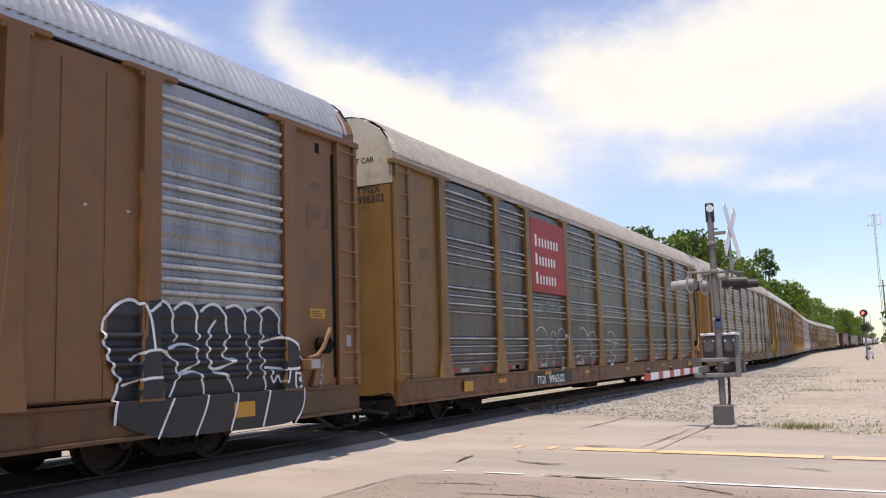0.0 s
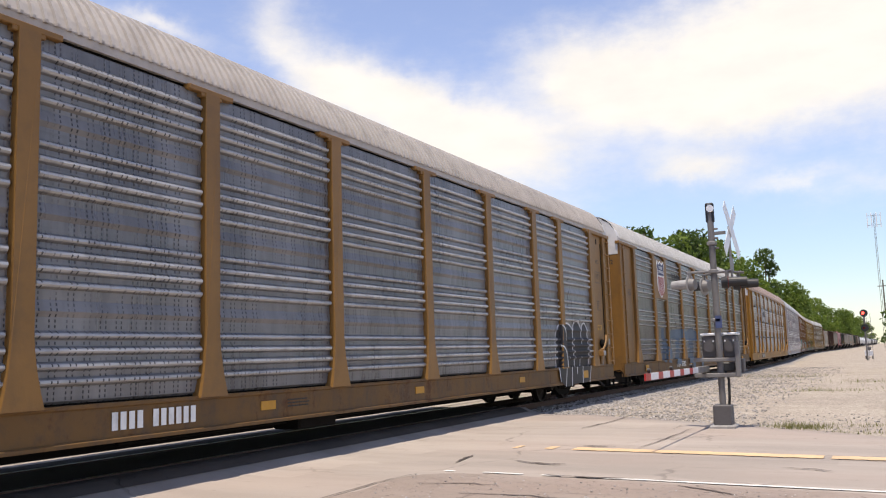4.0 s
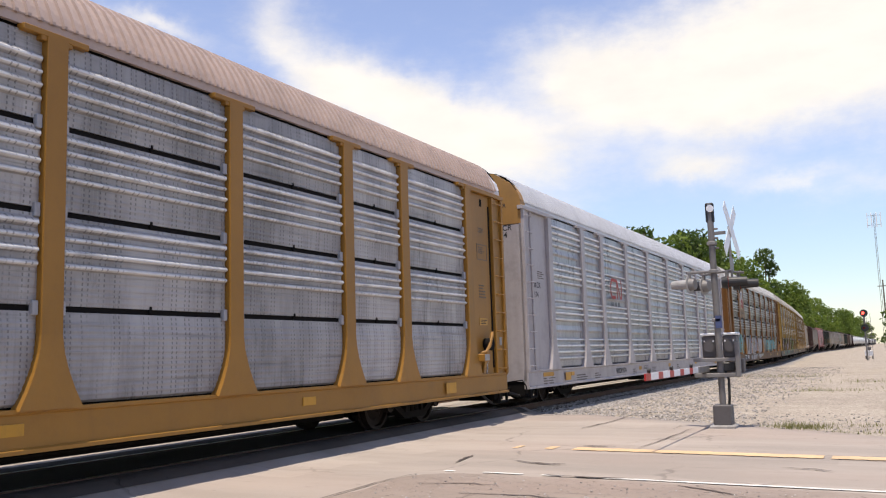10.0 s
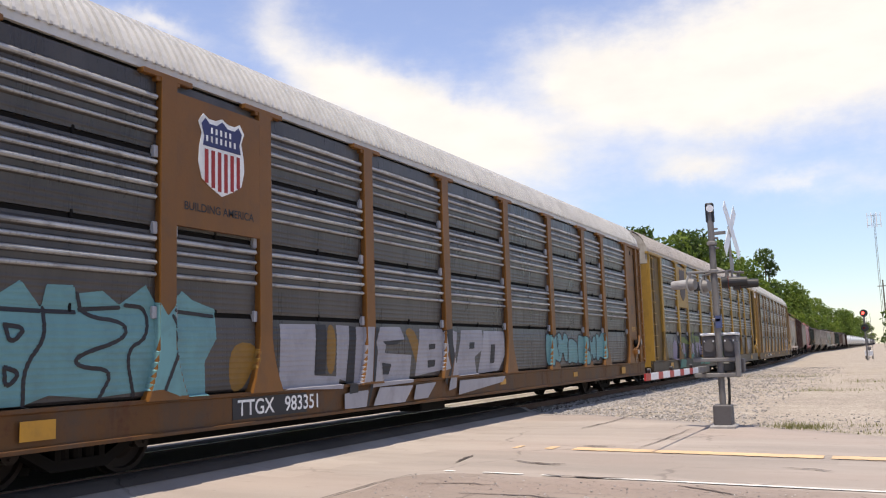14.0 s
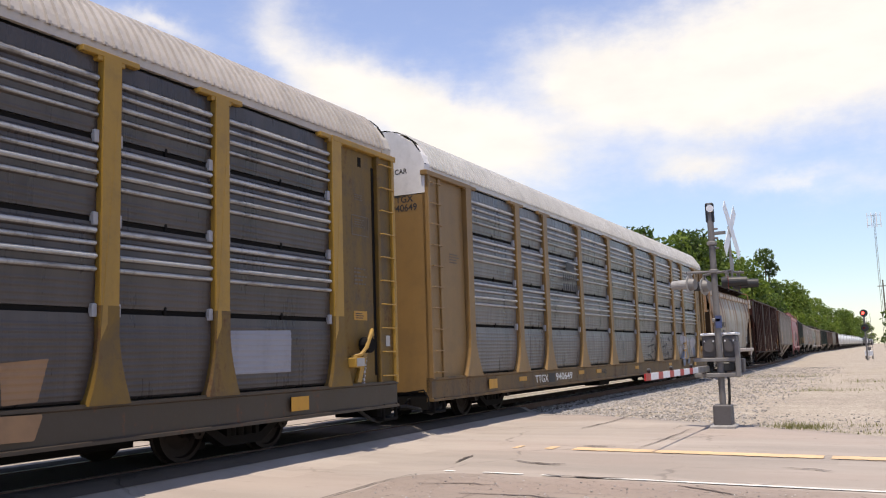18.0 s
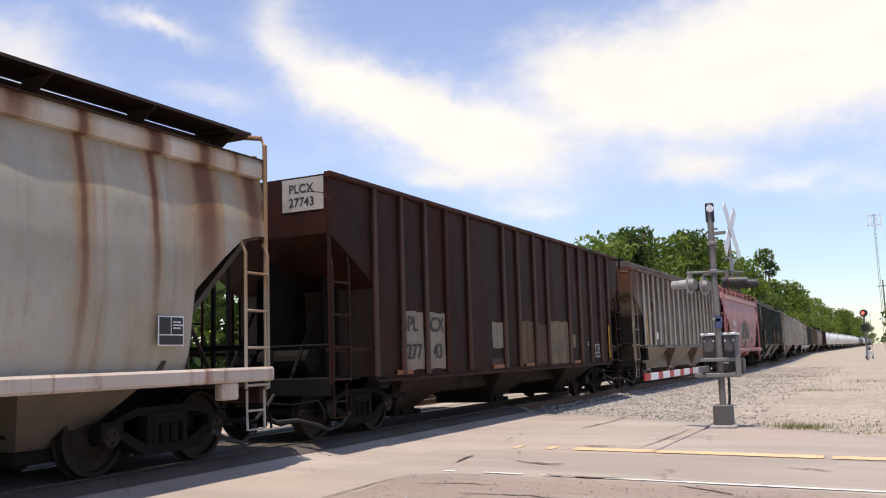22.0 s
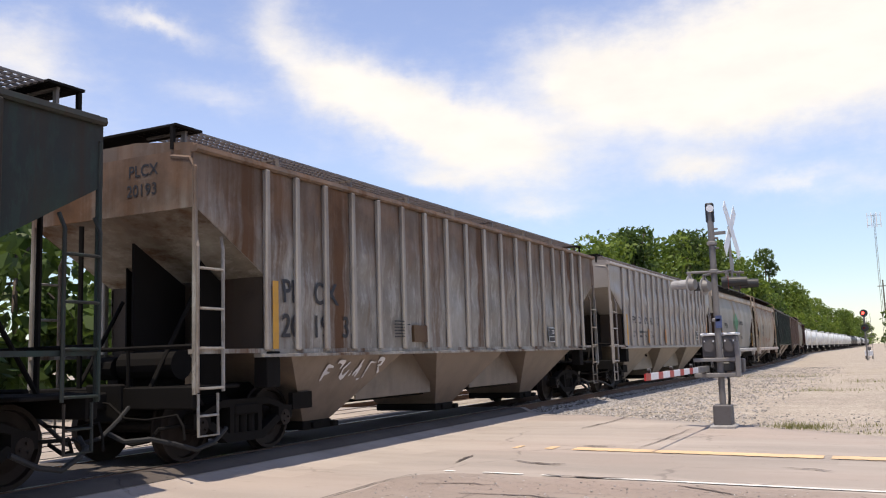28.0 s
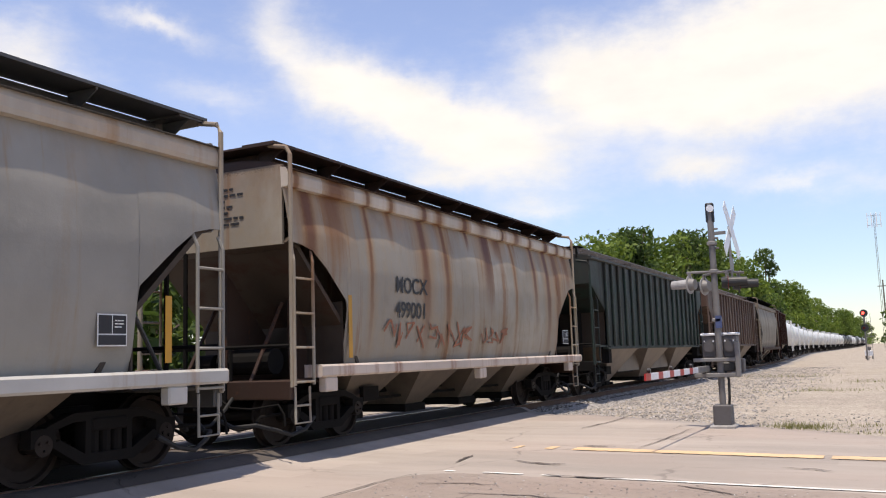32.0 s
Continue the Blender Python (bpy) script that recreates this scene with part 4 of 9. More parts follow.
def side_frame(s, w, r):
    outer = [(-w - 0.16, r + 0.17), (-w + 0.05, r + 0.2), (-0.5, r + 0.3), (0.5, r + 0.3), (w - 0.05, r + 0.2), (w + 0.16, r + 0.17), (w + 0.16, r - 0.02), (w - 0.2, r - 0.08), (0.36, r - 0.24), (-0.36, r - 0.24), (-w + 0.2, r - 0.08), (-w - 0.16, r - 0.02)]
    bm = bmesh.new()
    cut = [[(-0.62, r + 0.10), (-0.36, r + 0.2), (-0.36, r - 0.1)], [(0.62, r + 0.10), (0.36, r - 0.1), (0.36, r + 0.2)]]
    def slab(pts, x0, x1):
        b2 = prism(pts, x0, x1)
        me = bpy.data.meshes.new("slab")
        b2.to_mesh(me), b2.free()
        bm.from_mesh(me)
        bpy.data.meshes.remove(me)
    x0, x1 = s * 0.93, s * 1.10
    slab([(-w - 0.16, r + 0.17), (-w - 0.16, r - 0.02), (-w + 0.16, r - 0.02), (-w + 0.16, r + 0.19)], x0, x1)
    slab([(w + 0.16, r + 0.17), (w - 0.16, r + 0.19), (w - 0.16, r - 0.02), (w + 0.16, r - 0.02)], x0, x1)
    slab([(-w - 0.05, r + 0.1), (-0.5, r + 0.22), (0.5, r + 0.22), (w + 0.05, r + 0.1), (w - 0.05, r + 0.2), (0.5, r + 0.32), (-0.5, r + 0.32), (-w + 0.05, r + 0.2)], x0, x1)
    slab([(-w + 0.1, r - 0.02), (-0.38, r - 0.26), (0.38, r - 0.26), (w - 0.1, r - 0.02), (w - 0.2, r + 0.05), (0.34, r - 0.14), (-0.34, r - 0.14), (-w + 0.2, r + 0.05)], x0, x1)
    for y in (-0.34, 0.26):
        slab([(y, r - 0.2), (y + 0.08, r - 0.2), (y + 0.08, r + 0.28), (y, r + 0.28)], x0, x1)
    for y in (-0.17, 0.0, 0.17):
        drum(bm, (s * 1.015, y, r - 0.03), (0, 0, 1), 0.07, 0.26, 10)
    box(bm, s * 0.95, s * 1.12, -0.26, 0.26, r + 0.10, r + 0.25, 0.02)
    return bm


def truck(car, y, r, w=0.89, turning=True, detail=True):
    t = piece("truck", (r,), lambda: boxes((-1.0, 1.0, -0.2, 0.2, r - 0.02, r + 0.26), (-0.5, 0.5, -0.3, 0.3, r + 0.2, r + 0.36), bevel=0.02), BLACK_STEEL, car, pose(0, y, 0), "black four-wheel truck")
    for s in (-1, 1):
        piece("brake_beam", (r, s), lambda: boxes((-0.86, 0.86, s * 0.36, s * 0.46, r - 0.2, r - 0.06), (-0.74, -0.6, s * 0.36, s * 0.5, r - 0.3, r + 0.1), (0.6, 0.74, s * 0.36, s * 0.5, r - 0.3, r + 0.1), (-0.05, 0.05, s * 0.1, s * 0.44, r - 0.16, r - 0.08), bevel=0.012), BLACK_STEEL, t)
        if detail:
            piece("side_frame", (s, w, r), lambda: side_frame(s, w, r), BLACK_STEEL, t)
        ws = piece("wheelset", (r,), lambda: wheelset(r), WHEEL_STEEL, t, pose(0, s * w, r), "rusty steel wheels on their axle")
        if turning:
            WHEELS.append((ws, s * w, r, car, y))
    return t


def coupler(car, y, s):
    c = piece("coupler", (s,), lambda: boxes((-0.09, 0.09, 0 if s > 0 else -0.45, 0.45 if s > 0 else 0, 0.72, 0.95), (-0.16, 0.16, 0.40 * s, 0.70 * s, 0.70, 0.98), (-0.32, 0.32, -0.06, 0.06, 0.55, 1.05), bevel=0.025), BLACK_STEEL, car, pose(0, y, 0), "black knuckle coupler")
    def hose():
        return tube(bmesh.new(), [(0.42, 0, 0.75), (0.45, 0.2 * s, 0.6), (0.42, 0.45 * s, 0.4), (0.3, 0.62 * s, 0.36), (0.2, 0.7 * s, 0.42)], 0.028, 7)
    def cut_lever():
        return tube(bmesh.new(), [(-0.3, 0.1 * s, 0.86), (0.2, 0.12 * s, 0.80), (0.5, 0.14 * s, 0.62), (0.9, 0.16 * s, 0.60), (1.36, 0.12 * s, 0.66), (1.44, 0.1 * s, 0.52), (1.46, 0.1 * s, 0.36)], 0.017, 6)
    def loop():
        return tube(bmesh.new(), [(1.25, -0.9 * s, 0.42), (1.3, -0.6 * s, 0.26), (1.28, -0.3 * s, 0.2), (1.2, 0.0, 0.3), (1.05, 0.25 * s, 0.38), (0.8, 0.42 * s, 0.36), (0.62, 0.5 * s, 0.46)], 0.032, 7)
    def pipe():
        return tube(bmesh.new(), [(0.95, -0.5 * s, 0.5), (0.98, 0.05 * s, 0.48), (0.92, 0.14 * s, 0.34), (0.7, 0.2 * s, 0.3), (0.4, 0.26 * s, 0.4)], 0.024, 6)
    piece("cut_lever", (s,), cut_lever, BLACK_STEEL, c, None, "bent uncoupling lever")
    piece("brake_pipe", (s,), pipe, BLACK_STEEL, c, None, "bent brake pipe")
    piece("loop_hose", (s,), loop, RUBBER, c, None, "drooping black hose")
    piece("air_hose", (s,), hose, RUBBER, c, None, "black air hose")
    return c


def ladder_rung(e, h):
    """One bent rung at a car's corner."""
    bm = tube(bmesh.new(), [(1.47, 0.07, 0), (1.55, 0.09, 0), (1.55, 0.49, 0), (1.47, 0.51, 0)], 0.012, 6)
    for v in bm.verts:
        v.co.y = e * (h - v.co.y)
    bmesh.ops.recalc_face_normals(bm, faces=bm.faces)
    return bm


def ladder_bars(x, y0, y1, z0, z1, n, r=0.017):
    bm = bmesh.new()
    for y in (y0, y1):
        box(bm, x - 0.03, x + 0.02, y - 0.03, y + 0.03, z0 - 0.05, z1 + 0.05)
    for k in range(n):
        z = z0 + (z1 - z0) * k / (n - 1)
        tube(bm, [(x + 0.03, y0, z), (x + 0.055, y0 + 0.05, z), (x + 0.055, y1 - 0.05, z), (x + 0.03, y1, z)], r, 6)
    return bm


def letters(parent, text, size, x, y, z, material, end=False, name="lettering", wide=0.0):
    """Words that can be read, in the built-in font, standing 4 mm proud; stretched to a width if one is given."""
    cu = bpy.data.curves.new(name, "FONT")
    cu.body, cu.size, cu.extrude, cu.offset = text, size, 0.0, size * 0.014
    tmp = bpy.data.objects.new(name, cu)
    me = bpy.data.meshes.new_from_object(tmp)
    bpy.data.objects.remove(tmp)
    if wide:
        k = wide / max(v.co.x for v in me.vertices)
        for v in me.vertices:
            v.co.x *= k
    ob = meshed(name, me, material, parent)
    ob.matrix_basis = Matrix(((1, 0, 0, x), (0, 0, -1, y), (0, 1, 0, z), (0, 0, 0, 1))) if end else Matrix(((0, 0, 1, x), (1, 0, 0, y), (0, 1, 0, z), (0, 0, 0, 1)))
    return ob


def drape(ob, surface):
    """Lays flat lettering onto a bulging side."""
    m = ob.matrix_basis
    x0, y0, z0 = m.translation
    bm = bmesh.new()
    bm.from_mesh(ob.data)
    for reach in (0.16, 0.09, 0.09):
        bmesh.ops.subdivide_edges(bm, edges=[e for e in bm.edges if e.calc_length() > reach], cuts=1)
        bmesh.ops.triangulate(bm, faces=bm.faces)
    bm.to_mesh(ob.data)
    bm.free()
    co = np.empty(len(ob.data.vertices) * 3)
    ob.data.vertices.foreach_get("co", co)
    co = co.reshape(-1, 3)
    co[:, 2] = surface(y0 + co[:, 0], z0 + co[:, 1]) + 0.010 - x0
    ob.data.vertices.foreach_set("co", co.ravel())


def bars(parent, x, y, z, h, groups, material, name="marking_bar", end=False, pitch=0.62):
    """A row of plain bars, one for each sign that stands there."""
    at = 0.0
    for n in groups:
        for _ in range(n):
            w = h * 0.42
            part(name, boxes((x + at, x + at + w, y - 0.004, y, z, z + h) if end else (x, x + 0.004, y + at, y + at + w, z, z + h)), material, parent)
            at += h * pitch
        at += h * 0.6


def lines(parent, x, y, z, rows, width, h, material, end=False):
    """Small print as rows of thin bars."""
    bm = bmesh.new()
    for i in range(rows):
        zz, at, end_at = z - i * h * 1.8, 0.0, width * random.uniform(0.55, 1.0)
        while at < end_at:
            w = h * random.uniform(1.2, 3.6)
            if end:
                box(bm, x + at, x + at + w, y - 0.004, y, zz, zz + h * 0.72)
            else:
                box(bm, x, x + 0.004, y + at, y + at + w, zz, zz + h * 0.72)
            at += w + h * 0.6
    return part("small_print", bm, material, parent)


def polygon(parent, name, pts, x, material, label="", depth=0.006):
    bm = prism(pts, x, x + depth)
    return part(name, bm, material, parent, label)


# spray paint: a field of strokes cut out of a fine sheet that follows the car's side
def strokes_field(Y, Z, strokes):
    best = np.full(Y.shape, 9.0)
    for (ay, az, by, bz, r) in strokes:
        dy, dz = by - ay, bz - az
        q = np.clip(((Y - ay) * dy + (Z - az) * dz) / (dy * dy + dz * dz + 1e-9), 0, 1)
        best = np.minimum(best, np.hypot(Y - ay - q * dy, Z - az - q * dz) - r)
    return best


def cut_sheet(name, field, y0, y1, z0, z1, surface, material, parent, label, dy=0.035, dz=0.022, lift=0.0):
    ny, nz = int((y1 - y0) / dy) + 1, int((z1 - z0) / dz) + 1
    Y, Z = np.meshgrid(np.linspace(y0, y1, ny), np.linspace(z0, z1, nz), indexing="ij")
    f = field(Y, Z)
    e = 0.004
    gy, gz = (field(Y + e, Z) - f) / e, (field(Y, Z + e) - f) / e
    near = (np.abs(f) < 0.6 * dy)
    n2 = np.maximum(gy * gy + gz * gz, 0.2)
    Ys, Zs = np.where(near, Y - f * gy / n2, Y), np.where(near, Z - f * gz / n2, Z)
    inside = (f[:-1, :-1] + f[1:, :-1] + f[:-1, 1:] + f[1:, 1:]) / 4 < 0
    X = surface(Ys, Zs) + lift
    idx = np.arange(ny * nz).reshape(ny, nz)
    q = np.stack([idx[:-1, :-1], idx[1:, :-1], idx[1:, 1:], idx[:-1, 1:]], -1)[inside]
    if len(q) == 0:
        return None
    keep, inv = np.unique(q, return_inverse=True)
    pts = np.stack([X.ravel(), Ys.ravel(), Zs.ravel()], 1)[keep]
    me = bpy.data.meshes.new(name)
    me.from_pydata(pts.tolist(), [], inv.reshape(-1, 4).tolist())
    return meshed(name, me, material, parent, label)


def bubble_strokes(g, y, z, w, h, r):
    """One fat rounded sign."""
    a = [(y + w * 0.25, z + r, y + w * 0.25, z + h - r)]
    kind = g.randrange(5)
    if kind == 0:
        a += [(y + w * 0.25, z + h - r, y + w * 0.75, z + h - r), (y + w * 0.75, z + h - r, y + w * 0.75, z + h * 0.55)]
    elif kind == 1:
        a += [(y + w * 0.25, z + r, y + w * 0.8, z + r), (y + w * 0.8, z + r, y + w * 0.8, z + h * 0.6)]
    elif kind == 2:
        a += [(y + w * 0.75, z + r, y + w * 0.75, z + h - r), (y + w * 0.25, z + h * 0.5, y + w * 0.75, z + h * 0.5)]
    elif kind == 3:
        a += [(y + w * 0.25, z + h * 0.45, y + w * 0.8, z + h - r), (y + w * 0.25, z + h * 0.45, y + w * 0.8, z + r)]
    else:
        a += [(y + w * 0.25, z + h - r, y + w * 0.7, z + h - r * 1.4), (y + w * 0.25, z + r, y + w * 0.75, z + r)]
    return [(p[0], p[1] + g.gauss(0, 0.03), p[2], p[3] + g.gauss(0, 0.03), r) for p in a]


# signs as strokes in a unit box, for words that can be read
STROKES = {"R": ((0, 0, 0, 1), (0, 1, .8, .9), (.8, .9, .75, .55), (.75, .55, 0, .5), (.3, .5, .95, 0)), "I": ((.5, 0, .5, 1), (.15, 0, .85, 0), (.15, 1, .85, 1)), "S": ((.95, .9, .3, 1), (.3, 1, .05, .72), (.05, .72, .9, .35), (.9, .35, .7, 0), (.7, 0, 0, .1)),
           "K": ((0, 0, 0, 1), (.05, .45, .9, 1), (.25, .6, 1, 0)), "N": ((0, 0, .05, 1), (.05, 1, .9, 0), (.9, 0, .95, 1)), "P": ((0, 0, 0, 1), (0, 1, .85, .9), (.85, .9, .8, .5), (.8, .5, 0, .45)), "O": ((.5, 1, 0, .6), (0, .6, .1, .1), (.1, .1, .6, 0), (.6, 0, 1, .45), (1, .45, .5, 1)),
           "W": ((0, 1, .2, 0), (.2, 0, .5, .7), (.5, .7, .8, 0), (.8, 0, 1, 1)), "L": ((0, 1, 0, 0), (0, 0, .9, .05)), "E": ((0, 0, 0, 1), (0, 1, .9, .95), (0, .5, .7, .5), (0, 0, .9, .05)), "B": ((0, 0, 0, 1), (0, 1, .8, .8), (.8, .8, .2, .52), (.2, .52, .95, .25), (.95, .25, 0, 0)),
           "Z": ((0, 1, .9, .95), (.9, .95, .05, .05), (.05, .05, 1, 0)), "T": ((.5, 0, .5, 1), (0, 1, 1, .95)), "U": ((0, 1, .05, .2), (.05, .2, .5, 0), (.5, 0, .95, .2), (.95, .2, 1, 1)), "G": ((.9, .9, .3, 1), (.3, 1, 0, .5), (0, .5, .3, 0), (.3, 0, .95, .1), (.95, .1, .95, .45), (.95, .45, .55, .45)),
           "A": ((0, 0, .45, 1), (.45, 1, 1, 0), (.2, .4, .8, .4)), "D": ((0, 0, 0, 1), (0, 1, .9, .7), (.9, .7, .9, .25), (.9, .25, 0, 0))}


def word(car, text, y0, y1, z0, z1, surface, fill, edge, seed, r=0.09, width=0.03, back=None, label="sprayed word", grow=0.16):
    """A sprayed word: fat strokes with an outline, on a dark cloud if there is one."""
    g = random.Random(seed)
    w = (y1 - y0) / len(text)
    signs = []
    for i, c in enumerate(text):
        oy, oz, sl = y0 + i * w + w * 0.1, z0 + g.uniform(-0.05, 0.08), g.uniform(-0.1, 0.15)
        hgt, wid = (z1 - z0) * g.uniform(0.85, 1.05), w * 0.78
        signs.append([(oy + a * wid + sl * b * wid, oz + b * hgt, oy + p * wid + sl * q * wid, oz + q * hgt, r * g.uniform(0.85, 1.2)) for a, b, p, q in STROKES[c]])
    wob = lambda Y, Z: 0.015 * np.sin(Y * 11 + Z * 5) + 0.012 * np.sin(Y * 6 - Z * 13)
    body = lambda Y, Z: strokes_field(Y, Z, [s for k in signs for s in k]) + wob(Y, Z)
    box4 = (y0 - 0.6, y1 + 0.6, z0 - 0.4, z1 + 0.45)
    o = None
    if back:
        o = cut_sheet("graffiti_cloud", lambda Y, Z: body(Y, Z) - grow - 0.10 * np.sin(Y * 3.1 + 1.0) * np.cos(Z * 4.3), *box4, surface, back, car, "dark sprayed cloud behind the signs", dy=0.045, dz=0.03, lift=0.003)
    o2 = cut_sheet("graffiti", body, *box4, surface, fill, o or car, label, dy=0.025, dz=0.02, lift=0.007)
    if edge:
        cut_sheet("graffiti_outline", lambda Y, Z: np.min([np.abs(strokes_field(Y, Z, k) + wob(Y, Z)) for k in signs], 0) - width, *box4, surface, edge, o or o2 or car, "sprayed outline", dy=0.02, dz=0.016, lift=0.011)
    return o2


def graffiti(car, y0, y1, z0, z1, count, surface, fill, edge, seed, fat=0.3, width=0.035, label="sprayed bubble signs"):
    g = random.Random(seed)
    w = (y1 - y0) / count
    signs = [bubble_strokes(g, y0 + i * w, z0 + g.uniform(0, 0.12) * (z1 - z0), w * 1.15, (z1 - z0) * g.uniform(0.86, 1.0), fat * w) for i in range(count)]
    def all_in(Y, Z):
        wob = 0.02 * np.sin(Y * 9 + Z * 4) + 0.015 * np.sin(Y * 5 - Z * 11)
        return strokes_field(Y, Z, [s for k in signs for s in k]) + wob
    def rims(Y, Z):
        wob = 0.02 * np.sin(Y * 9 + Z * 4) + 0.015 * np.sin(Y * 5 - Z * 11)
        best = np.full(Y.shape, 9.0)
        for k in signs:
            s = strokes_field(Y, Z, k) + wob
            best = np.minimum(best, np.abs(s))
        return best - width
    o = None
    if fill:
        o = cut_sheet("graffiti", all_in, y0 - 0.4, y1 + 0.4, z0 - 0.2, z1 + 0.2, surface, fill, car, label, lift=0.006)
    if edge:
        cut_sheet("graffiti_outline", rims, y0 - 0.4, y1 + 0.4, z0 - 0.2, z1 + 0.2, surface, edge, o or car, "sprayed outline" if o else label, dy=0.022, dz=0.018, lift=0.010)
    return o


def scribble(car, y0, y1, z0, z1, count, surface, mat, seed, r=0.018, label="thin sprayed scrawl"):
    g = random.Random(seed)
    st = []
    w = (y1 - y0) / count
    for i in range(count):
        p = (y0 + (i + g.random() * 0.3) * w, g.uniform(z0, z1))
        for _ in range(4):
            q = (y0 + (i + g.uniform(-0.1, 1.1)) * w, g.uniform(z0, z1))
            st.append((*p, *q, r * g.uniform(0.7, 1.3)))
            p = q
    return cut_sheet("graffiti", lambda Y, Z: strokes_field(Y, Z, st), y0 - 0.1, y1 + 0.1, z0 - 0.1, z1 + 0.1, surface, mat, car, label, dy=0.02, dz=0.02, lift=0.010)


def rounded(pts, closed):
    """Cuts the corners of a hand-drawn line twice."""
    for _ in range(2):
        out = [] if closed else [pts[0]]
        for a, b in zip(pts, pts[1:] + (pts[:1] if closed else [])):
            out += [(0.75 * a[0] + 0.25 * b[0], 0.75 * a[1] + 0.25 * b[1]), (0.25 * a[0] + 0.75 * b[0], 0.25 * a[1] + 0.75 * b[1])]
        pts = out if closed else out + [pts[-1]]
    return pts


def outline_field(Y, Z, pts):
    """Distance to a closed outline, negative inside."""
    d, inside = np.full(Y.shape, 9.0), np.zeros(Y.shape, bool)
    for (ay, az), (by, bz) in zip(pts, pts[1:] + pts[:1]):
        dy, dz = by - ay, bz - az
        q = np.clip(((Y - ay) * dy + (Z - az) * dz) / (dy * dy + dz * dz + 1e-9), 0, 1)
        d = np.minimum(d, np.hypot(Y - ay - q * dy, Z - az - q * dz))
        inside ^= ((az > Z) != (bz > Z)) & (Y < ay + dy * (Z - az) / (dz if dz else 1e-9))
    return np.where(inside, -d, d)


def sprayed_shapes(car, surface, mat, shapes, label, lift, soft=True, half=13.65):
    """Filled shapes of one colour, each a coat of its own; places are measured along the car from its front end."""
    for pts in shapes:
        p = [(a - half, b) for a, b in pts]
        p = rounded(p, True) if soft else p
        us, zs = [a for a, _ in p], [b for _, b in p]
        cut_sheet("graffiti", lambda Y, Z: outline_field(Y, Z, p), min(us) - 0.03, max(us) + 0.03, min(zs) - 0.03, max(zs) + 0.03, surface, mat, car, label, dy=0.025, dz=0.018, lift=lift)


def sprayed_lines(car, surface, mat, rows, label, r, lift, half=13.65):
    """Drawn lines of one can, each a part."""
    for i, pts in enumerate(rows):
        p = rounded([(a - half, b) for a, b in pts], False)
        st = [(a[0], a[1], b[0], b[1], r) for a, b in zip(p, p[1:])]
        us, zs = [a for a, _ in p], [b for _, b in p]
        cut_sheet("graffiti_outline", lambda Y, Z: strokes_field(Y, Z, st), min(us) - 0.05, max(us) + 0.05, min(zs) - 0.05, max(zs) + 0.05, surface, mat, car, label, dy=0.013, dz=0.013, lift=lift + 0.0003 * i)


def spray(name, c, rough=0.55):
    return paint(name, c, rough, 0.02, 0.25, 0.2)


SPRAY = {"black": spray("black_spray", (0.018, 0.018, 0.022)), "white": spray("white_spray", (0.55, 0.55, 0.58)), "teal": spray("teal_spray", (0.12, 0.27, 0.28)), "blue": spray("blue_spray", (0.055, 0.09, 0.15)),
         "green": spray("green_spray", (0.09, 0.15, 0.03)), "grey": spray("grey_spray", (0.24, 0.24, 0.27)), "sky": spray("pale_blue_spray", (0.30, 0.34, 0.42)), "rust": spray("rust_red_spray", (0.25, 0.09, 0.045)), "mural": spray("dark_grey_spray", (0.06, 0.055, 0.055)),
         "jade": spray("jade_spray", (0.04, 0.16, 0.135)), "lilac": spray("lilac_spray", (0.23, 0.20, 0.28)), "pale_green": spray("pale_green_spray", (0.25, 0.32, 0.24)), "tan": spray("tan_spray", (0.24, 0.14, 0.075)), "chalk": spray("chalk_white_spray", (0.62, 0.62, 0.65)), "silver": spray("silver_spray", (0.30, 0.29, 0.31)), "faded_blue": spray("faded_blue_spray", (0.075, 0.115, 0.165)), "amber": spray("amber_spray", (0.22, 0.115, 0.02)), "moss": spray("moss_spray", (0.085, 0.13, 0.018)), "deep_green": spray("deep_green_spray", (0.03, 0.055, 0.02)), "slate": spray("slate_blue_spray", (0.11, 0.14, 0.2))}

# ---- car carriers ----
BODY = 27.3
CLIP = paint("zinc_clip", (0.34, 0.34, 0.36), 0.5, 0.05, 0.3)
POSTS = (1.83, 4.55, 6.42, 9.2, 12.1, 15.2, 18.1, 20.88, 22.75, 25.47)
FACE = 1.42


FULL_TOPS = (1.63, 2.65, 3.64, 4.60)


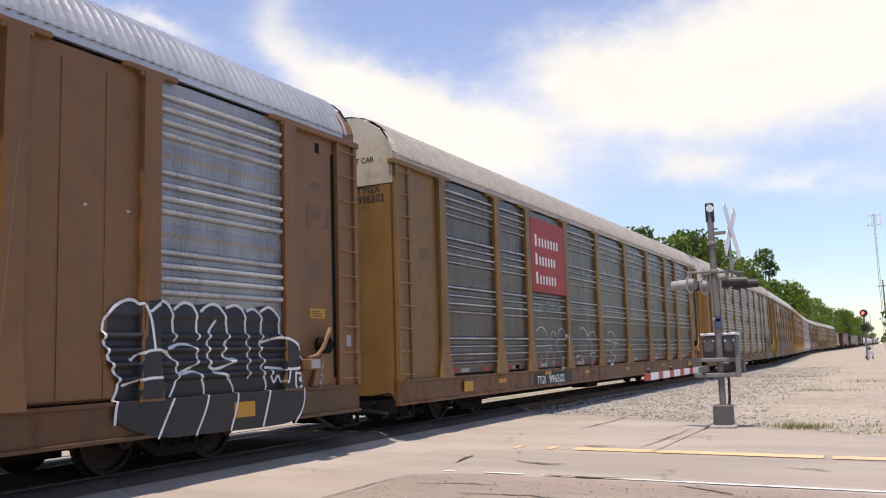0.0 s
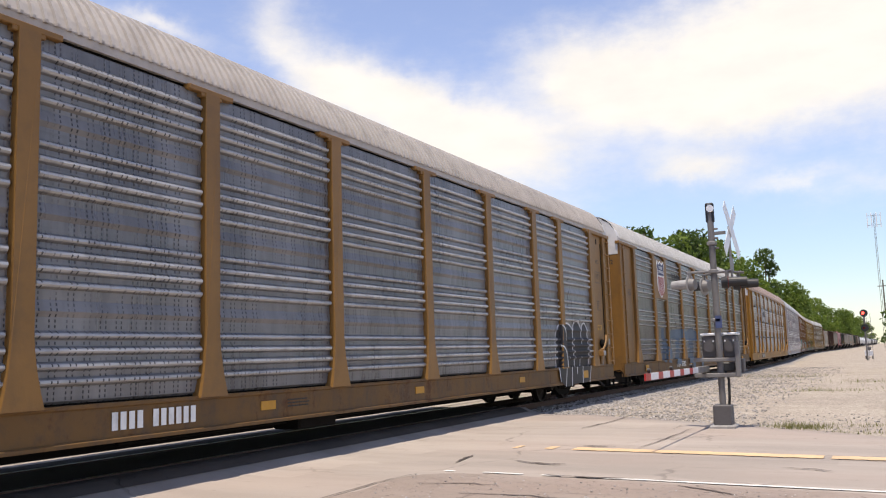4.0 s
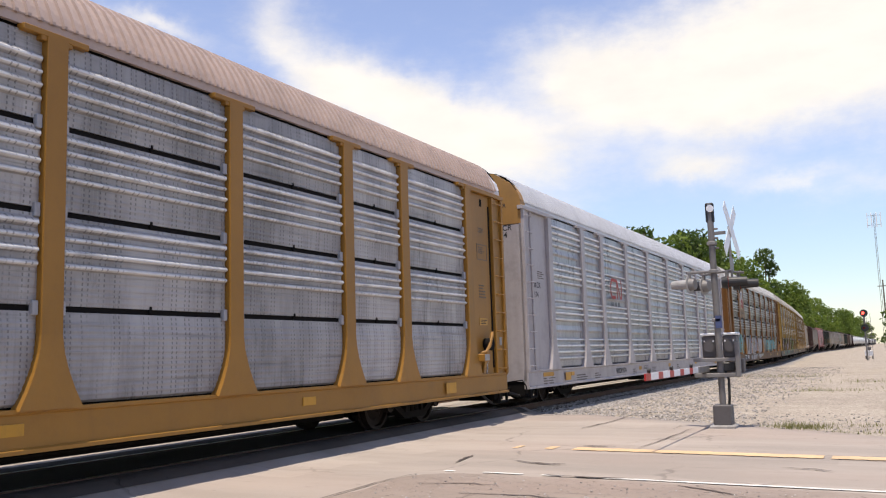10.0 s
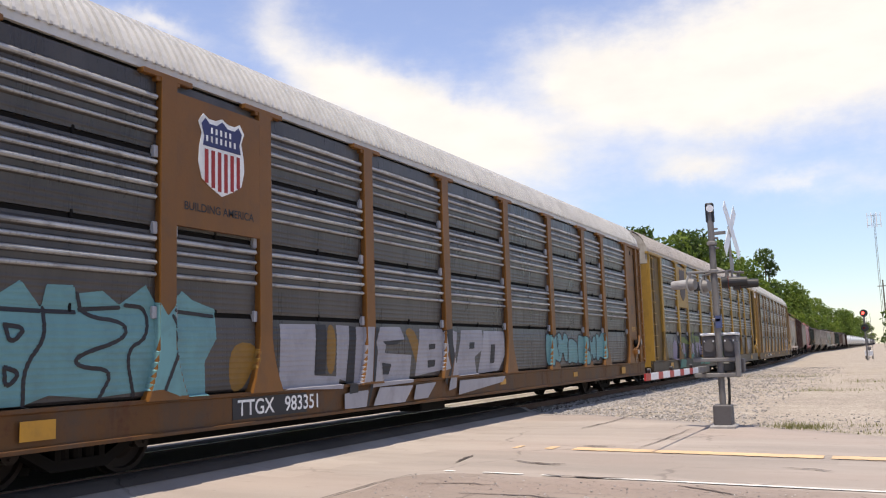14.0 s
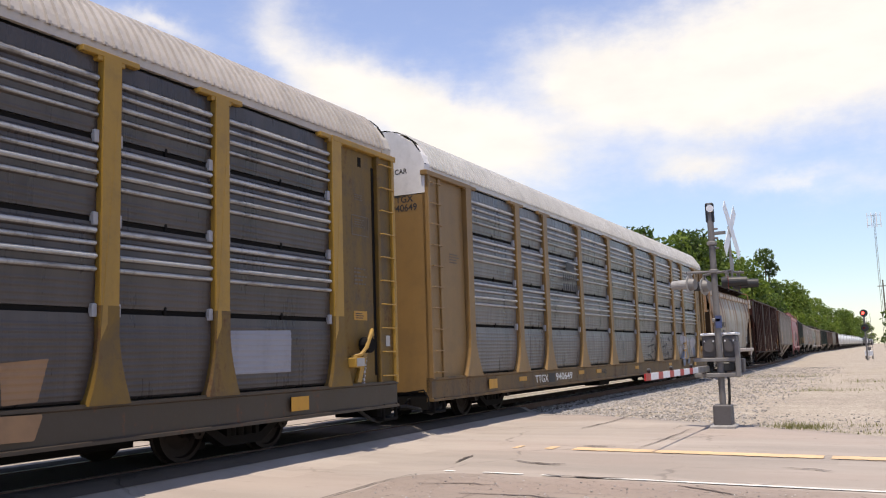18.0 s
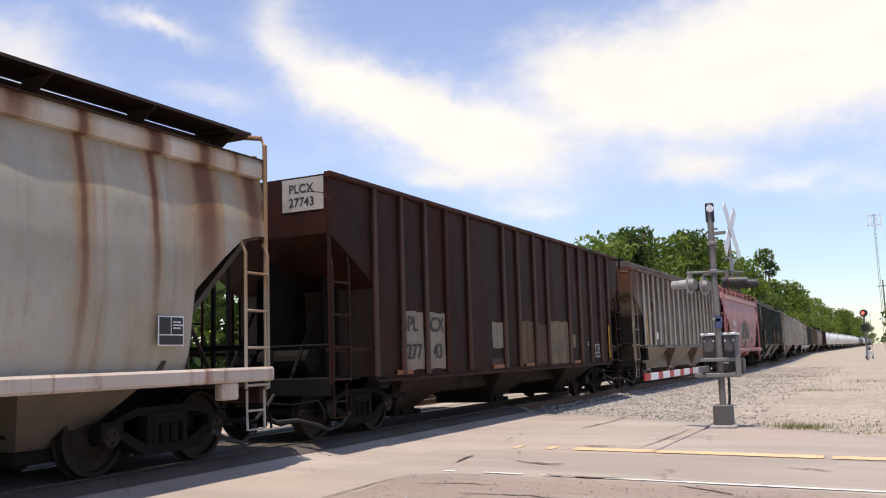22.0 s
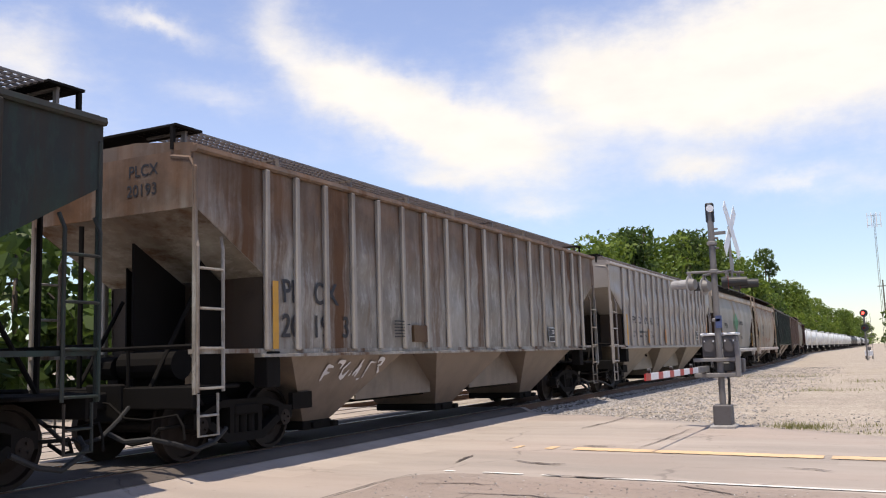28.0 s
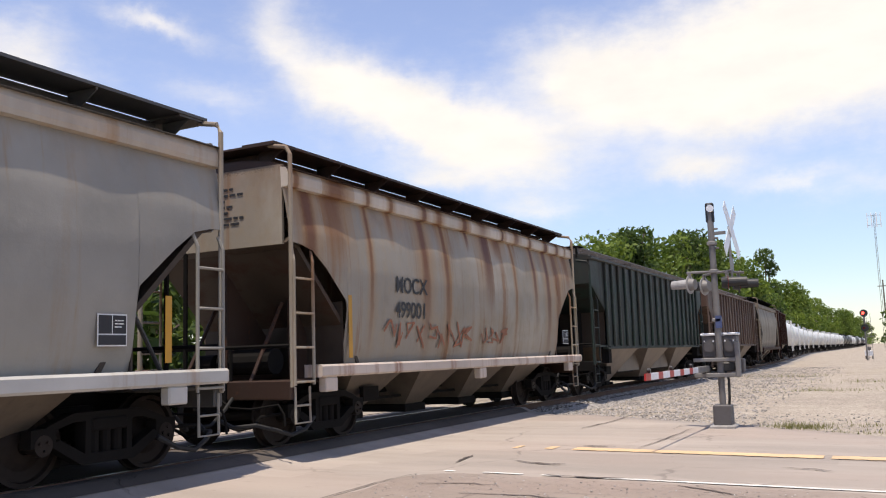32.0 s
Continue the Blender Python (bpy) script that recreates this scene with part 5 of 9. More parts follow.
def sheet_profile(style):
    """Depth of the side sheets over height: ridges, seams and fine ribs."""
    pts = [(0.90, -0.03), (0.93, 0.0)]
    def ridge(z, w, h):
        pts.extend([(z - w * 0.5, 0.0), (z - w * 0.14, h), (z + w * 0.06, h), (z + w * 0.5, 0.0)])
    if style == "smooth":
        pts.extend([(1.2, 0.0), (4.4, 0.0)])
    elif style == "full":
        for b in FULL_TOPS:
            for k in range(3, -1, -1):
                z = b - k * 0.163
                pts.extend([(z - 0.062, 0.0), (z - 0.036, 0.042), (z - 0.016, 0.060), (z + 0.008, 0.056), (z + 0.042, 0.0)])
            if b < 4:
                pts.extend([(b + 0.18, 0.0), (b + 0.24, 0.030), (b + 0.36, 0.0)])
    elif style == "groups":
        z = 1.0
        while z < 4.75:
            near = min(FULL_TOPS, key=lambda b: abs(b - 0.25 - z))
            k = round((near - z) / 0.163)
            if z < near + 0.02 and k < 4:
                z = near - k * 0.163
                ridge(z, 0.10 if k == 0 else 0.08, 0.056 if k == 0 else 0.046)
                z += 0.163
            else:
                ridge(z, 0.05, 0.0015)
                z += 0.075
    else:
        cuts = [0.93, 1.90, 2.92, 3.86, 4.67]
        for i, (a, b) in enumerate(zip(cuts, cuts[1:])):
            rows = []
            if i == 0:
                z = a + 0.06
                while z < b - 0.12:
                    rows.append((z, 0.05, 0.006))
                    z += 0.075
            else:
                n = 4
                rows = [(b - 0.13 - k * 0.145, 0.12 if k == 0 else 0.085, 0.062 if k == 0 else 0.048) for k in range(n)]
                z = b - 0.13 - n * 0.145
                while z > a + 0.07:
                    rows.append((z, 0.05, 0.004))
                    z -= 0.075
            for r in sorted(rows):
                ridge(*r)
            if i < 3:
                pts.extend([(b - 0.034, 0.0), (b - 0.032, -0.07), (b + 0.030, -0.07), (b + 0.032, 0.0)])
    pts.extend([(4.80, 0.0), (4.82, -0.03)])
    # each sheet is bowed: its upper half leans back to the sky
    if style in ("full", "groups"):
        bow = ([0.90, 1.35, 1.72, 2.35, 2.74, 3.35, 3.74, 4.4, 4.76], [0.0, 0.016, 0.0, 0.022, 0.0, 0.022, 0.0, 0.022, 0.0])
        pts = [(z, d + float(np.interp(z, *bow))) if d > -0.02 else (z, d) for z, d in pts]
    if style == "seams":
        bow = ([0.93, 1.60, 1.90, 2.50, 2.92, 3.45, 3.86, 4.30, 4.67], [0.0, 0.024, 0.0, 0.034, 0.0, 0.034, 0.0, 0.034, 0.0])
        pts = [(z, d + float(np.interp(z, *bow))) if d > -0.02 else (z, d) for z, d in pts]
    return pts


def side_sheet(width, style):
    bm = bmesh.new()
    prof = sheet_profile(style)
    ends = (-width / 2, -width / 2 + 0.05, width / 2 - 0.05, width / 2)
    rows = [[bm.verts.new(((d if 0 < k < 3 or d < 0 else 0.0), y, z)) for z, d in prof] for k, y in enumerate(ends)]
    for a, b in zip(rows, rows[1:]):
        for i in range(len(prof) - 1):
            bm.faces.new((a[i], b[i], b[i + 1], a[i + 1]))
    return bm


def post_shape(flare):
    z0, z1 = 0.80, 4.79
    prof = [(-0.13, z1), (-0.13, 1.62)] + [(-0.13 - flare * k ** 1.7, 1.62 - 0.76 * k) for k in (0.25, 0.5, 0.75, 1.0)]
    prof += [(-p[0], p[1]) for p in reversed(prof)]
    bm = prism(prof, -0.02, 0.10)
    for v in bm.verts:
        if v.co.z < 1.6 and v.co.x > 0.05:
            v.co.x += 0.035 * (1.62 - v.co.z)
    return bm


def post_foot(flare):
    """The flared lower end of a post, 4 mm proud of it."""
    prof = [(-0.134, 1.95), (-0.134, 1.62)] + [(-0.134 - flare * k ** 1.7, 1.62 - 0.76 * k) for k in (0.25, 0.5, 0.75, 1.0)]
    prof += [(-p[0], p[1]) for p in reversed(prof)]
    bm = prism(prof, -0.02, 0.104)
    for v in bm.verts:
        if v.co.z < 1.6 and v.co.x > 0.05:
            v.co.x += 0.035 * (1.62 - v.co.z)
    return bm


def bracket_plate():
    """Head of a side post: a short beam with chamfered ends."""
    bm = boxes((-0.03, 0.09, -0.42, 0.42, 4.785, 4.853), bevel=0.008)
    return box(bm, -0.03, 0.085, -0.20, 0.20, 4.735, 4.79, 0.008)


ROOF_PROFILE = [(1.448, 4.955), (1.452, 4.975), (1.41, 5.10), (1.32, 5.275), (1.205, 5.45), (1.06, 5.575), (0.88, 5.67), (0.6, 5.74), (0.0, 5.78)]


def roof_sheet():
    """Roof sheet: flat pans with narrow standing ribs across the car."""
    sec = ROOF_PROFILE + [(-x, z) for x, z in reversed(ROOF_PROFILE[:-1])]
    out = []
    for i in range(len(sec)):
        (xa, za), (xb, zb) = sec[max(i - 1, 0)], sec[min(i + 1, len(sec) - 1)]
        size = math.hypot(xb - xa, zb - za)
        out.append(((zb - za) / size, (xa - xb) / size))
    bm = bmesh.new()
    prev = None
    n = int((BODY - 0.5) / 0.152)
    for i in range(n + 1):
        y = -BODY / 2 + 0.25 + (BODY - 0.5) * i / n
        for dy, h in ((-0.030, 0.0), (-0.022, 0.034), (0.018, 0.034), (0.030, 0.0)):
            ring = [bm.verts.new((x + h * a, y + dy, z + h * b)) for (x, z), (a, b) in zip(sec, out)]
            if prev:
                for a in range(len(sec) - 1):
                    bm.faces.new((prev[a], prev[a + 1], ring[a + 1], ring[a]))
            prev = ring
    bmesh.ops.recalc_face_normals(bm, faces=bm.faces)
    return bm


def end_section(z0, z1, x0, x1, thick):
    """A slice of the end wall's outline between two heights and widths."""
    full = [(1.43, 0.56), (1.445, 4.5), (1.455, 5.0), (1.40, 5.17), (1.22, 5.42), (0.76, 5.715), (0.0, 5.735)]
    def half_width(z):
        for (xa, za), (xb, zb) in zip(full, full[1:]):
            if za <= z <= zb:
                return xa + (xb - xa) * (z - za) / max(zb - za, 1e-6)
        return 0.0
    zs = [z0] + [z for _, z in full if z0 < z < z1] + [z1]
    right = [(min(x1, half_width(z)), z) for z in zs]
    left = [(max(x0, -half_width(z)), z) for z in zs]
    pts = right + left[::-1]
    bm = bmesh.new()
    a = [bm.verts.new((x, 0, z)) for x, z in pts]
    b = [bm.verts.new((x, thick, z)) for x, z in pts]
    bm.faces.new(a), bm.faces.new(b[::-1])
    for i in range(len(pts)):
        j = (i + 1) % len(pts)
        bm.faces.new((a[i], b[i], b[j], a[j]))
    bmesh.ops.remove_doubles(bm, verts=bm.verts, dist=1e-4)
    bmesh.ops.recalc_face_normals(bm, faces=bm.faces)
    return bm


TURN = pose(0, 0, 0, 0, 0, 180)


def car_carrier(s16, label, body_paint, sheet_mat, style, roof, cap, flare=0.22, sill_paint=None, marks=None, clean=False, worn_feet=False):
    car = thing("car_carrier", label, "freight car", pose(0, 0, 0), "cars of the freight train")
    h = BODY / 2
    # default sill: body paint cut to 0.6, part grime, part painted shade
    sill_paint = sill_paint or (body_paint if clean else grimy(body_paint, 0.6, body_paint.name.replace("paint", "sill")))
    shoe = grimy(body_paint, 0.45, body_paint.name.replace("paint", "post_foot")) if worn_feet else None
    # unseen solid black core, added so nothing shows through the panels
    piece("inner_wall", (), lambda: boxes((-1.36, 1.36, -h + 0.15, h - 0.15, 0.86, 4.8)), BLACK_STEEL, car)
    piece("centre_sill", (), lambda: boxes((-0.4, 0.4, -h + 0.2, h - 0.2, 0.42, 0.8), (-0.42, 0.42, -h + 5.0, h - 5.0, 0.24, 0.43), (-1.3, 1.3, -h + 0.3, h - 0.3, 0.72, 0.86), bevel=0.02), BLACK_STEEL, car)
    for k, s in enumerate((1, -1)):
        turn = Matrix.Identity(4) if s > 0 else TURN
        piece("side_sill", (sill_paint.name,), lambda: along_y([(1.36, 0.88), (1.50, 0.88), (1.50, 0.84), (1.47, 0.82), (1.47, 0.50), (1.51, 0.48), (1.51, 0.44), (1.36, 0.44)], -h, h), sill_paint, car, turn)
        # black strip in the recess, painting in the eave's shade
        piece("top_rail", (sheet_mat.name,), lambda: along_y([(1.30, 4.72), (1.36, 4.72), (1.36, 4.88), (1.30, 4.88)], -h + 0.2, h - 0.2), BLACK_STEEL, car, turn, "black strip for the shade under the eave")
        piece("eave_rail", (body_paint.name,), lambda: along_y([(1.38, 4.855), (1.44, 4.855), (1.443, 4.965), (1.38, 4.965)], -h + 0.05, h - 0.05), roof, car, turn)
        for a, b in zip(POSTS, POSTS[1:]):
            wide = b - a - 0.24
            mat = sheet_mat
            if style == "smooth" and b < 25:
                mat = body_paint
            st = style if style != "smooth" else ("full" if b > 25 else "smooth")
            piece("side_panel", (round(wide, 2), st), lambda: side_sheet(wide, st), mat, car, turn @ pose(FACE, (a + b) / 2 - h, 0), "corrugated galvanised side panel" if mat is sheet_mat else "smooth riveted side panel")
            if st == "seams" and s > 0:
                for z in (1.90, 2.92, 3.86):
                    piece("seam", (round(wide, 2),), lambda: boxes((-0.07, -0.02, -wide / 2 + 0.02, wide / 2 - 0.02, -0.031, 0.029)), BLACK_STEEL, car, pose(FACE, (a + b) / 2 - h, z), "dark seam between sheets")
                    for y in (a + 0.17, b - 0.17):
                        piece("clip", (), lambda: boxes((-0.02, 0.05, -0.035, 0.035, -0.075, 0.075), bevel=0.008), CLIP, car, pose(FACE, y - h, z))
                    piece("tab", (), lambda: boxes((-0.05, 0.015, -0.02, 0.02, -0.03, 0.07), bevel=0.008), BLACK_STEEL, car, pose(FACE, (a + b) / 2 - h, z))
        for u in POSTS:
            p = piece("side_post", (flare,), lambda: post_shape(flare), body_paint, car, turn @ pose(FACE, u - h, 0))
            piece("bracket", (), bracket_plate, body_paint, p)
            if shoe:
                piece("post_foot", (flare,), lambda: post_foot(flare), shoe, p, None, "rust-brown lower post")
        for e in (1, -1):
            flip = turn if e < 0 else turn @ Matrix.Diagonal((1, -1, 1, 1))
            for nm, dims in (("ladder_panel", (1.38, 1.46, 0.08, 0.48, 0.86, 4.77)), ("end_post", (1.38, 1.52, 0.0, 0.09, 0.86, 4.76)), ("inner_post", (1.38, 1.50, 0.47, 0.56, 0.86, 4.77)), ("corner_panel", (1.36, 1.43, 0.60, 1.68, 0.86, 4.77)), ("eave_plate", (1.38, 1.525, -0.06, 1.95, 4.762, 4.858))):
                x0, x1, y0, y1, z0, z1 = dims
                piece(nm, (e,), lambda: boxes((x0, x1, e * (h - y0), e * (h - y1), z0, z1), bevel=0.01), shoe if shoe and nm in ("corner_panel", "ladder_panel", "inner_post") else body_paint, car, turn)
            piece("slot", (e,), lambda: boxes((1.36, 1.436, e * (h - 0.585), e * (h - 0.66), 1.0, 4.55)), BLACK_STEEL, car, turn, "dark slot beside the ladder")
            for k in range(10):
                piece("rung", (e,), lambda: ladder_rung(e, h), body_paint, car, turn @ pose(0, 0, 0.98 + 0.405 * k))
            def step(e=e):
                bm = boxes((1.2, 1.5, 0.05, 0.5, 0.22, 0.27), (1.44, 1.5, 0.05, 0.09, 0.25, 0.5), (1.44, 1.5, 0.46, 0.5, 0.25, 0.5), (0.5, 1.36, 0.02, 0.5, 0.28, 0.86), bevel=0.01)
                for v in bm.verts:
                    v.co.y = e * (h - v.co.y)
                bmesh.ops.recalc_face_normals(bm, faces=bm.faces)
                return bm
            piece("end_step", (e,), step, BLACK_STEEL, car, turn, "dark end sill and step")
    piece("roof", (), roof_sheet, roof, car, None, "corrugated metal roof")
    for e in (1, -1):
        turn = Matrix.Identity(4) if e < 0 else TURN
        for x0, x1, n in ((-1.6, -0.02, 0), (0.02, 1.6, 1)):
            d = piece("end_door", (n,), lambda: end_section(0.62, 4.405, x0, x1, 0.06), body_paint, car, turn @ pose(0, -h - 0.0, 0), "tall plain end door")
            for z in (1.3, 2.5, 3.7):
                piece("hinge", (n,), lambda: boxes((0.04 if n else -0.10, 0.10 if n else -0.04, -0.03, 0, -0.12, 0.12)), BLACK_STEEL, d, pose(0, 0, z))
        if style == "seams":
            piece("end_bar", (), lambda: boxes((-0.75, 0.55, -0.05, 0.0, 3.2, 3.33), bevel=0.01), BLACK_STEEL, car, turn @ pose(0, -h, 0), "dark bar across the doors")
        piece("end_cap", (), lambda: end_section(4.42, 5.73, -1.6, 1.6, 0.3), cap, car, turn @ pose(0, -h - 0.005, 0), "painted upper end panel")
        piece("roof_rim", (), lambda: sweep(bmesh.new(), [(0, 0), (0.014, 0), (0.014, 0.06), (0, 0.06)], [lambda a, b, p=p: (p[0] + (a if p[0] >= 0 else -a) * 0.4, b, p[1] + a) for p in ROOF_PROFILE[1:] + [(-x, z) for x, z in reversed(ROOF_PROFILE[1:-1])]]), BLACK_STEEL, car, turn @ pose(0, -h + 0.0, 0), "dark rim of the roof end")
        coupler(car, e * (h + 0.0), e)
    for e in (-1, 1):
        truck(car, e * (h - 3.65), 0.42)
    # brake gear under the floor
    piece("brake_gear", (), lambda: boxes((0.7, 1.2, -2.2, -1.2, 0.25, 0.6), (-0.2, 0.9, 2.0, 2.3, 0.35, 0.6), (0.9, 1.0, -5.5, 5.0, 0.34, 0.40), bevel=0.03), BLACK_STEEL, car)
    lines(car, 1.434, 1.0 - h, 3.3, 4, 0.45, 0.03, FADED_LETTER)
    # stencilled notices on the corner panel
    y0 = 26.0 - h
    for a, b, c, d in ((0, 0.52, 3.66, 3.645), (0, 0.52, 3.335, 3.32), (0, 0.015, 3.335, 3.645), (0.505, 0.52, 3.335, 3.645)):
        part("notice_frame", boxes((1.432, 1.436, y0 + a, y0 + b, min(c, d), max(c, d))), FADED_LETTER, car, "thin faded stencilled frame")
    lines(car, 1.434, y0 + 0.08, 3.58, 4, 0.36, 0.022, FADED_LETTER)
    lines(car, 1.434, y0 + 0.1, 4.0, 3, 0.3, 0.022, FADED_LETTER)
    lines(car, 1.434, y0 + 0.05, 2.75, 5, 0.34, 0.035, FADED_LETTER)
    plate = part("warning_plate", boxes((1.432, 1.438, y0 + 0.02, y0 + 0.42, 1.91, 2.06)), YELLOW_MARK, car, "yellow warning plate")
    lines(plate, 1.4395, y0 + 0.06, 2.01, 3, 0.3, 0.02, BLACK_LETTER)
    # hand brake lever on a bracket at the corner
    lever = tube(bmesh.new(), [(1.46, y0 - 0.12, 1.30), (1.58, y0 - 0.02, 1.34), (1.60, y0 + 0.12, 1.46), (1.60, y0 + 0.25, 1.66), (1.57, y0 + 0.34, 1.74), (1.54, y0 + 0.40, 1.66)], 0.034, 8)
    lever = part("brake_lever", lever, body_paint, car, "painted brake lever on a bracket")
    part("lever_box", boxes((1.43, 1.66, y0 - 0.30, y0 - 0.04, 1.14, 1.30), bevel=0.015), body_paint, lever)
    part("lever_hub", drum(bmesh.new(), (1.52, y0 + 0.26, 1.50), (1, 0, 0), 0.13, 0.16, 16), BLACK_STEEL, lever, "dark round hub")
    chain = bmesh.new()
    for k in range(9):
        drum(chain, (1.475, y0 + 0.3 - 0.012 * k, 1.36 - 0.06 * k), (1, 0, 0) if k % 2 else (0, 1, 0), 0.026, 0.018, 8)
    part("brake_chain", chain, CLIP, lever, "hanging steel chain")
    part("lever_tag", boxes((1.665, 1.67, y0 - 0.28, y0 - 0.06, 1.16, 1.29)), LAMP_GREY, lever, "white plate on the lever box")
    part("chain_guard", prism([(y0 - 0.02, 0.90), (y0 + 0.10, 0.90), (y0 + 0.36, 1.48), (y0 + 0.28, 1.50)], 1.435, 1.50), body_paint, lever)
    part("peep_hole", boxes((1.40, 1.436, y0 + 0.22, y0 + 0.32, 4.5, 4.66)), BLACK_STEEL, car, "dark hole through the panel")
    part("tag_plate", boxes((1.462, 1.468, h - 0.33, h - 0.2, 1.48, 1.66)), LAMP_GREY, car, "small white tag")
    for u in (2.55, BODY - 3.1):
        part("warning_plate", boxes((1.512, 1.518, u - h, u - h + 0.42, 0.56, 0.76)), YELLOW_MARK, car, "yellow warning plate")
    lines(car, 1.474, 10.8 - h, 0.72, 3, 0.7, 0.025, BLACK_LETTER)
    letters(car, "EXCESS HEIGHT CAR", 0.14, -0.25, -h - 0.008, 4.84, BLACK_LETTER, True)
    if marks:
        letters(car, marks[0], 0.19, 0.68, -h - 0.004, 4.27, BLACK_LETTER, True)
        letters(car, marks[1], 0.19, 0.70, -h - 0.004, 4.10, BLACK_LETTER, True)
    CARS.append((car, s16 + h, h - 3.65))
    prof = sheet_profile(style if style != "smooth" else "full")
    zz, dd = np.array([p[0] for p in prof]), np.array([p[1] for p in prof])
    hp = np.array(POSTS) - h
    def surface(Y, Z):
        x = FACE + np.interp(Z, zz, np.maximum(dd, -0.004))
        near = np.min(np.abs(Y[..., None] - hp), -1)
        wide = 0.135 + np.where(Z < 1.62, flare * np.clip((1.62 - Z) / 0.76, 0, 1) ** 1.7, 0)
        x = np.where(near < wide, FACE + 0.10 + 0.035 * np.clip(1.62 - Z, 0, 0.8), x)
        return np.where(Z < 0.89, 1.512, x)
    return car, surface


def sill_mark(car, u, material, plate=None, groups=(4, 6), hgt=0.2, text=""):
    h = BODY / 2
    if plate:
        part("number_plate", boxes((1.472, 1.478, u - h - 0.1, u - h + sum(groups) * hgt * 0.62 + 0.3, 0.53, 0.81)), plate, car)
    if text:
        letters(car, text, hgt * 1.45, 1.4795, u - h, 0.58, material)
    else:
        bars(car, 1.479, u - h, 0.57, hgt, groups, material)
    for v in (10.2, 14.6, 19.6):
        part("reflector", boxes((1.472, 1.482, v - h, v - h + 0.32, 0.62, 0.74)), YELLOW_MARK, car, "yellow reflector")


BASES = {}


def wp(name, c, **k):
    c = tuple(v * 0.86 for v in c)
    BASES[name] = c
    return paint(name, c, **k)


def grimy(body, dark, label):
    """The same paint low on the car, under road film and rust; sill tones also hold painted shade."""
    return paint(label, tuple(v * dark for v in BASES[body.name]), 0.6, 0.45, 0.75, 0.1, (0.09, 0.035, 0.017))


def shield(car, y0, y1, z0, z1, x, upper, stripe, ground):
    """A heraldic shield of plain shapes."""
    w, hh = y1 - y0, z1 - z0
    out = [(0.5, 1.0), (0.64, 0.95), (0.78, 0.95), (0.90, 1.0), (1.0, 0.89), (0.93, 0.75), (0.98, 0.58), (1.0, 0.38), (0.93, 0.18), (0.72, 0.08), (0.5, 0.0)]
    pts = [(y0 + a * w, z0 + b * hh) for a, b in out] + [(y0 + (1 - a) * w, z0 + b * hh) for a, b in reversed(out[1:-1])]
    o = polygon(car, "emblem", pts, x, ground, "shield emblem")
    if upper:
        top = [(y0 + a * w, z0 + b * hh) for a, b in ((0.09, 0.60), (0.91, 0.60), (0.88, 0.72), (0.94, 0.87), (0.86, 0.95), (0.78, 0.89), (0.62, 0.89), (0.5, 0.96), (0.38, 0.89), (0.22, 0.89), (0.14, 0.95), (0.06, 0.87), (0.12, 0.72))]
        polygon(car, "emblem_field", top, x + 0.007, upper, "dark blue upper field")
        for i in range(6):
            a = 0.13 + i * 0.138
            lo = 0.05 + 0.5 * abs(a + 0.035 - 0.5) ** 1.6
            polygon(car, "emblem_stripe", [(y0 + a * w, z0 + lo * hh), (y0 + (a + 0.07) * w, z0 + lo * hh), (y0 + (a + 0.07) * w, z0 + 0.56 * hh), (y0 + a * w, z0 + 0.56 * hh)], x + 0.007, stripe, "red stripe")
        for zrow, n in ((0.77, 5), (0.66, 7)):
            bars(car, x + 0.014, y0 + w * (0.5 - n * 0.05), z0 + zrow * hh, 0.075 * hh, (n,), WHITE_LETTER, pitch=0.1 * w / (0.075 * hh))
    return o


RED = spray("red_panel", (0.30, 0.022, 0.02))
NAVY = spray("navy_field", (0.03, 0.035, 0.11))
A0 = -190.95
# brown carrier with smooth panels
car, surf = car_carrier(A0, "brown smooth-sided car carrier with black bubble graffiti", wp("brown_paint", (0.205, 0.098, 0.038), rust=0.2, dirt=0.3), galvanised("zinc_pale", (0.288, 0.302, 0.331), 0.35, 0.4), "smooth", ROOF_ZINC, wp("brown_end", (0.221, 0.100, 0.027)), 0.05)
hh = BODY / 2
sprayed_shapes(car, surf, SPRAY["black"], [((22.06, 1.68), (22.14, 1.89), (22.41, 2.05), (22.64, 2.02), (22.98, 2.07), (23.14, 1.99), (23.36, 2.06), (23.57, 2.01), (23.85, 2.06), (24.07, 2), (24.34, 2.06), (24.53, 1.96), (24.78, 2.05), (25.03, 2.06), (25.24, 1.96), (25.27, 1.66), (25.55, 1.58), (25.73, 1.36), (25.68, 1.08), (25.76, 0.83), (25.71, 0.59), (25.52, 0.41), (24.79, 0.39), (23.46, 0.41), (22.86, 0.42), (22.2, 0.64), (22.22, 0.86), (22.34, 1.08), (22.17, 1.32))], "black sprayed bubble word", 0.005)
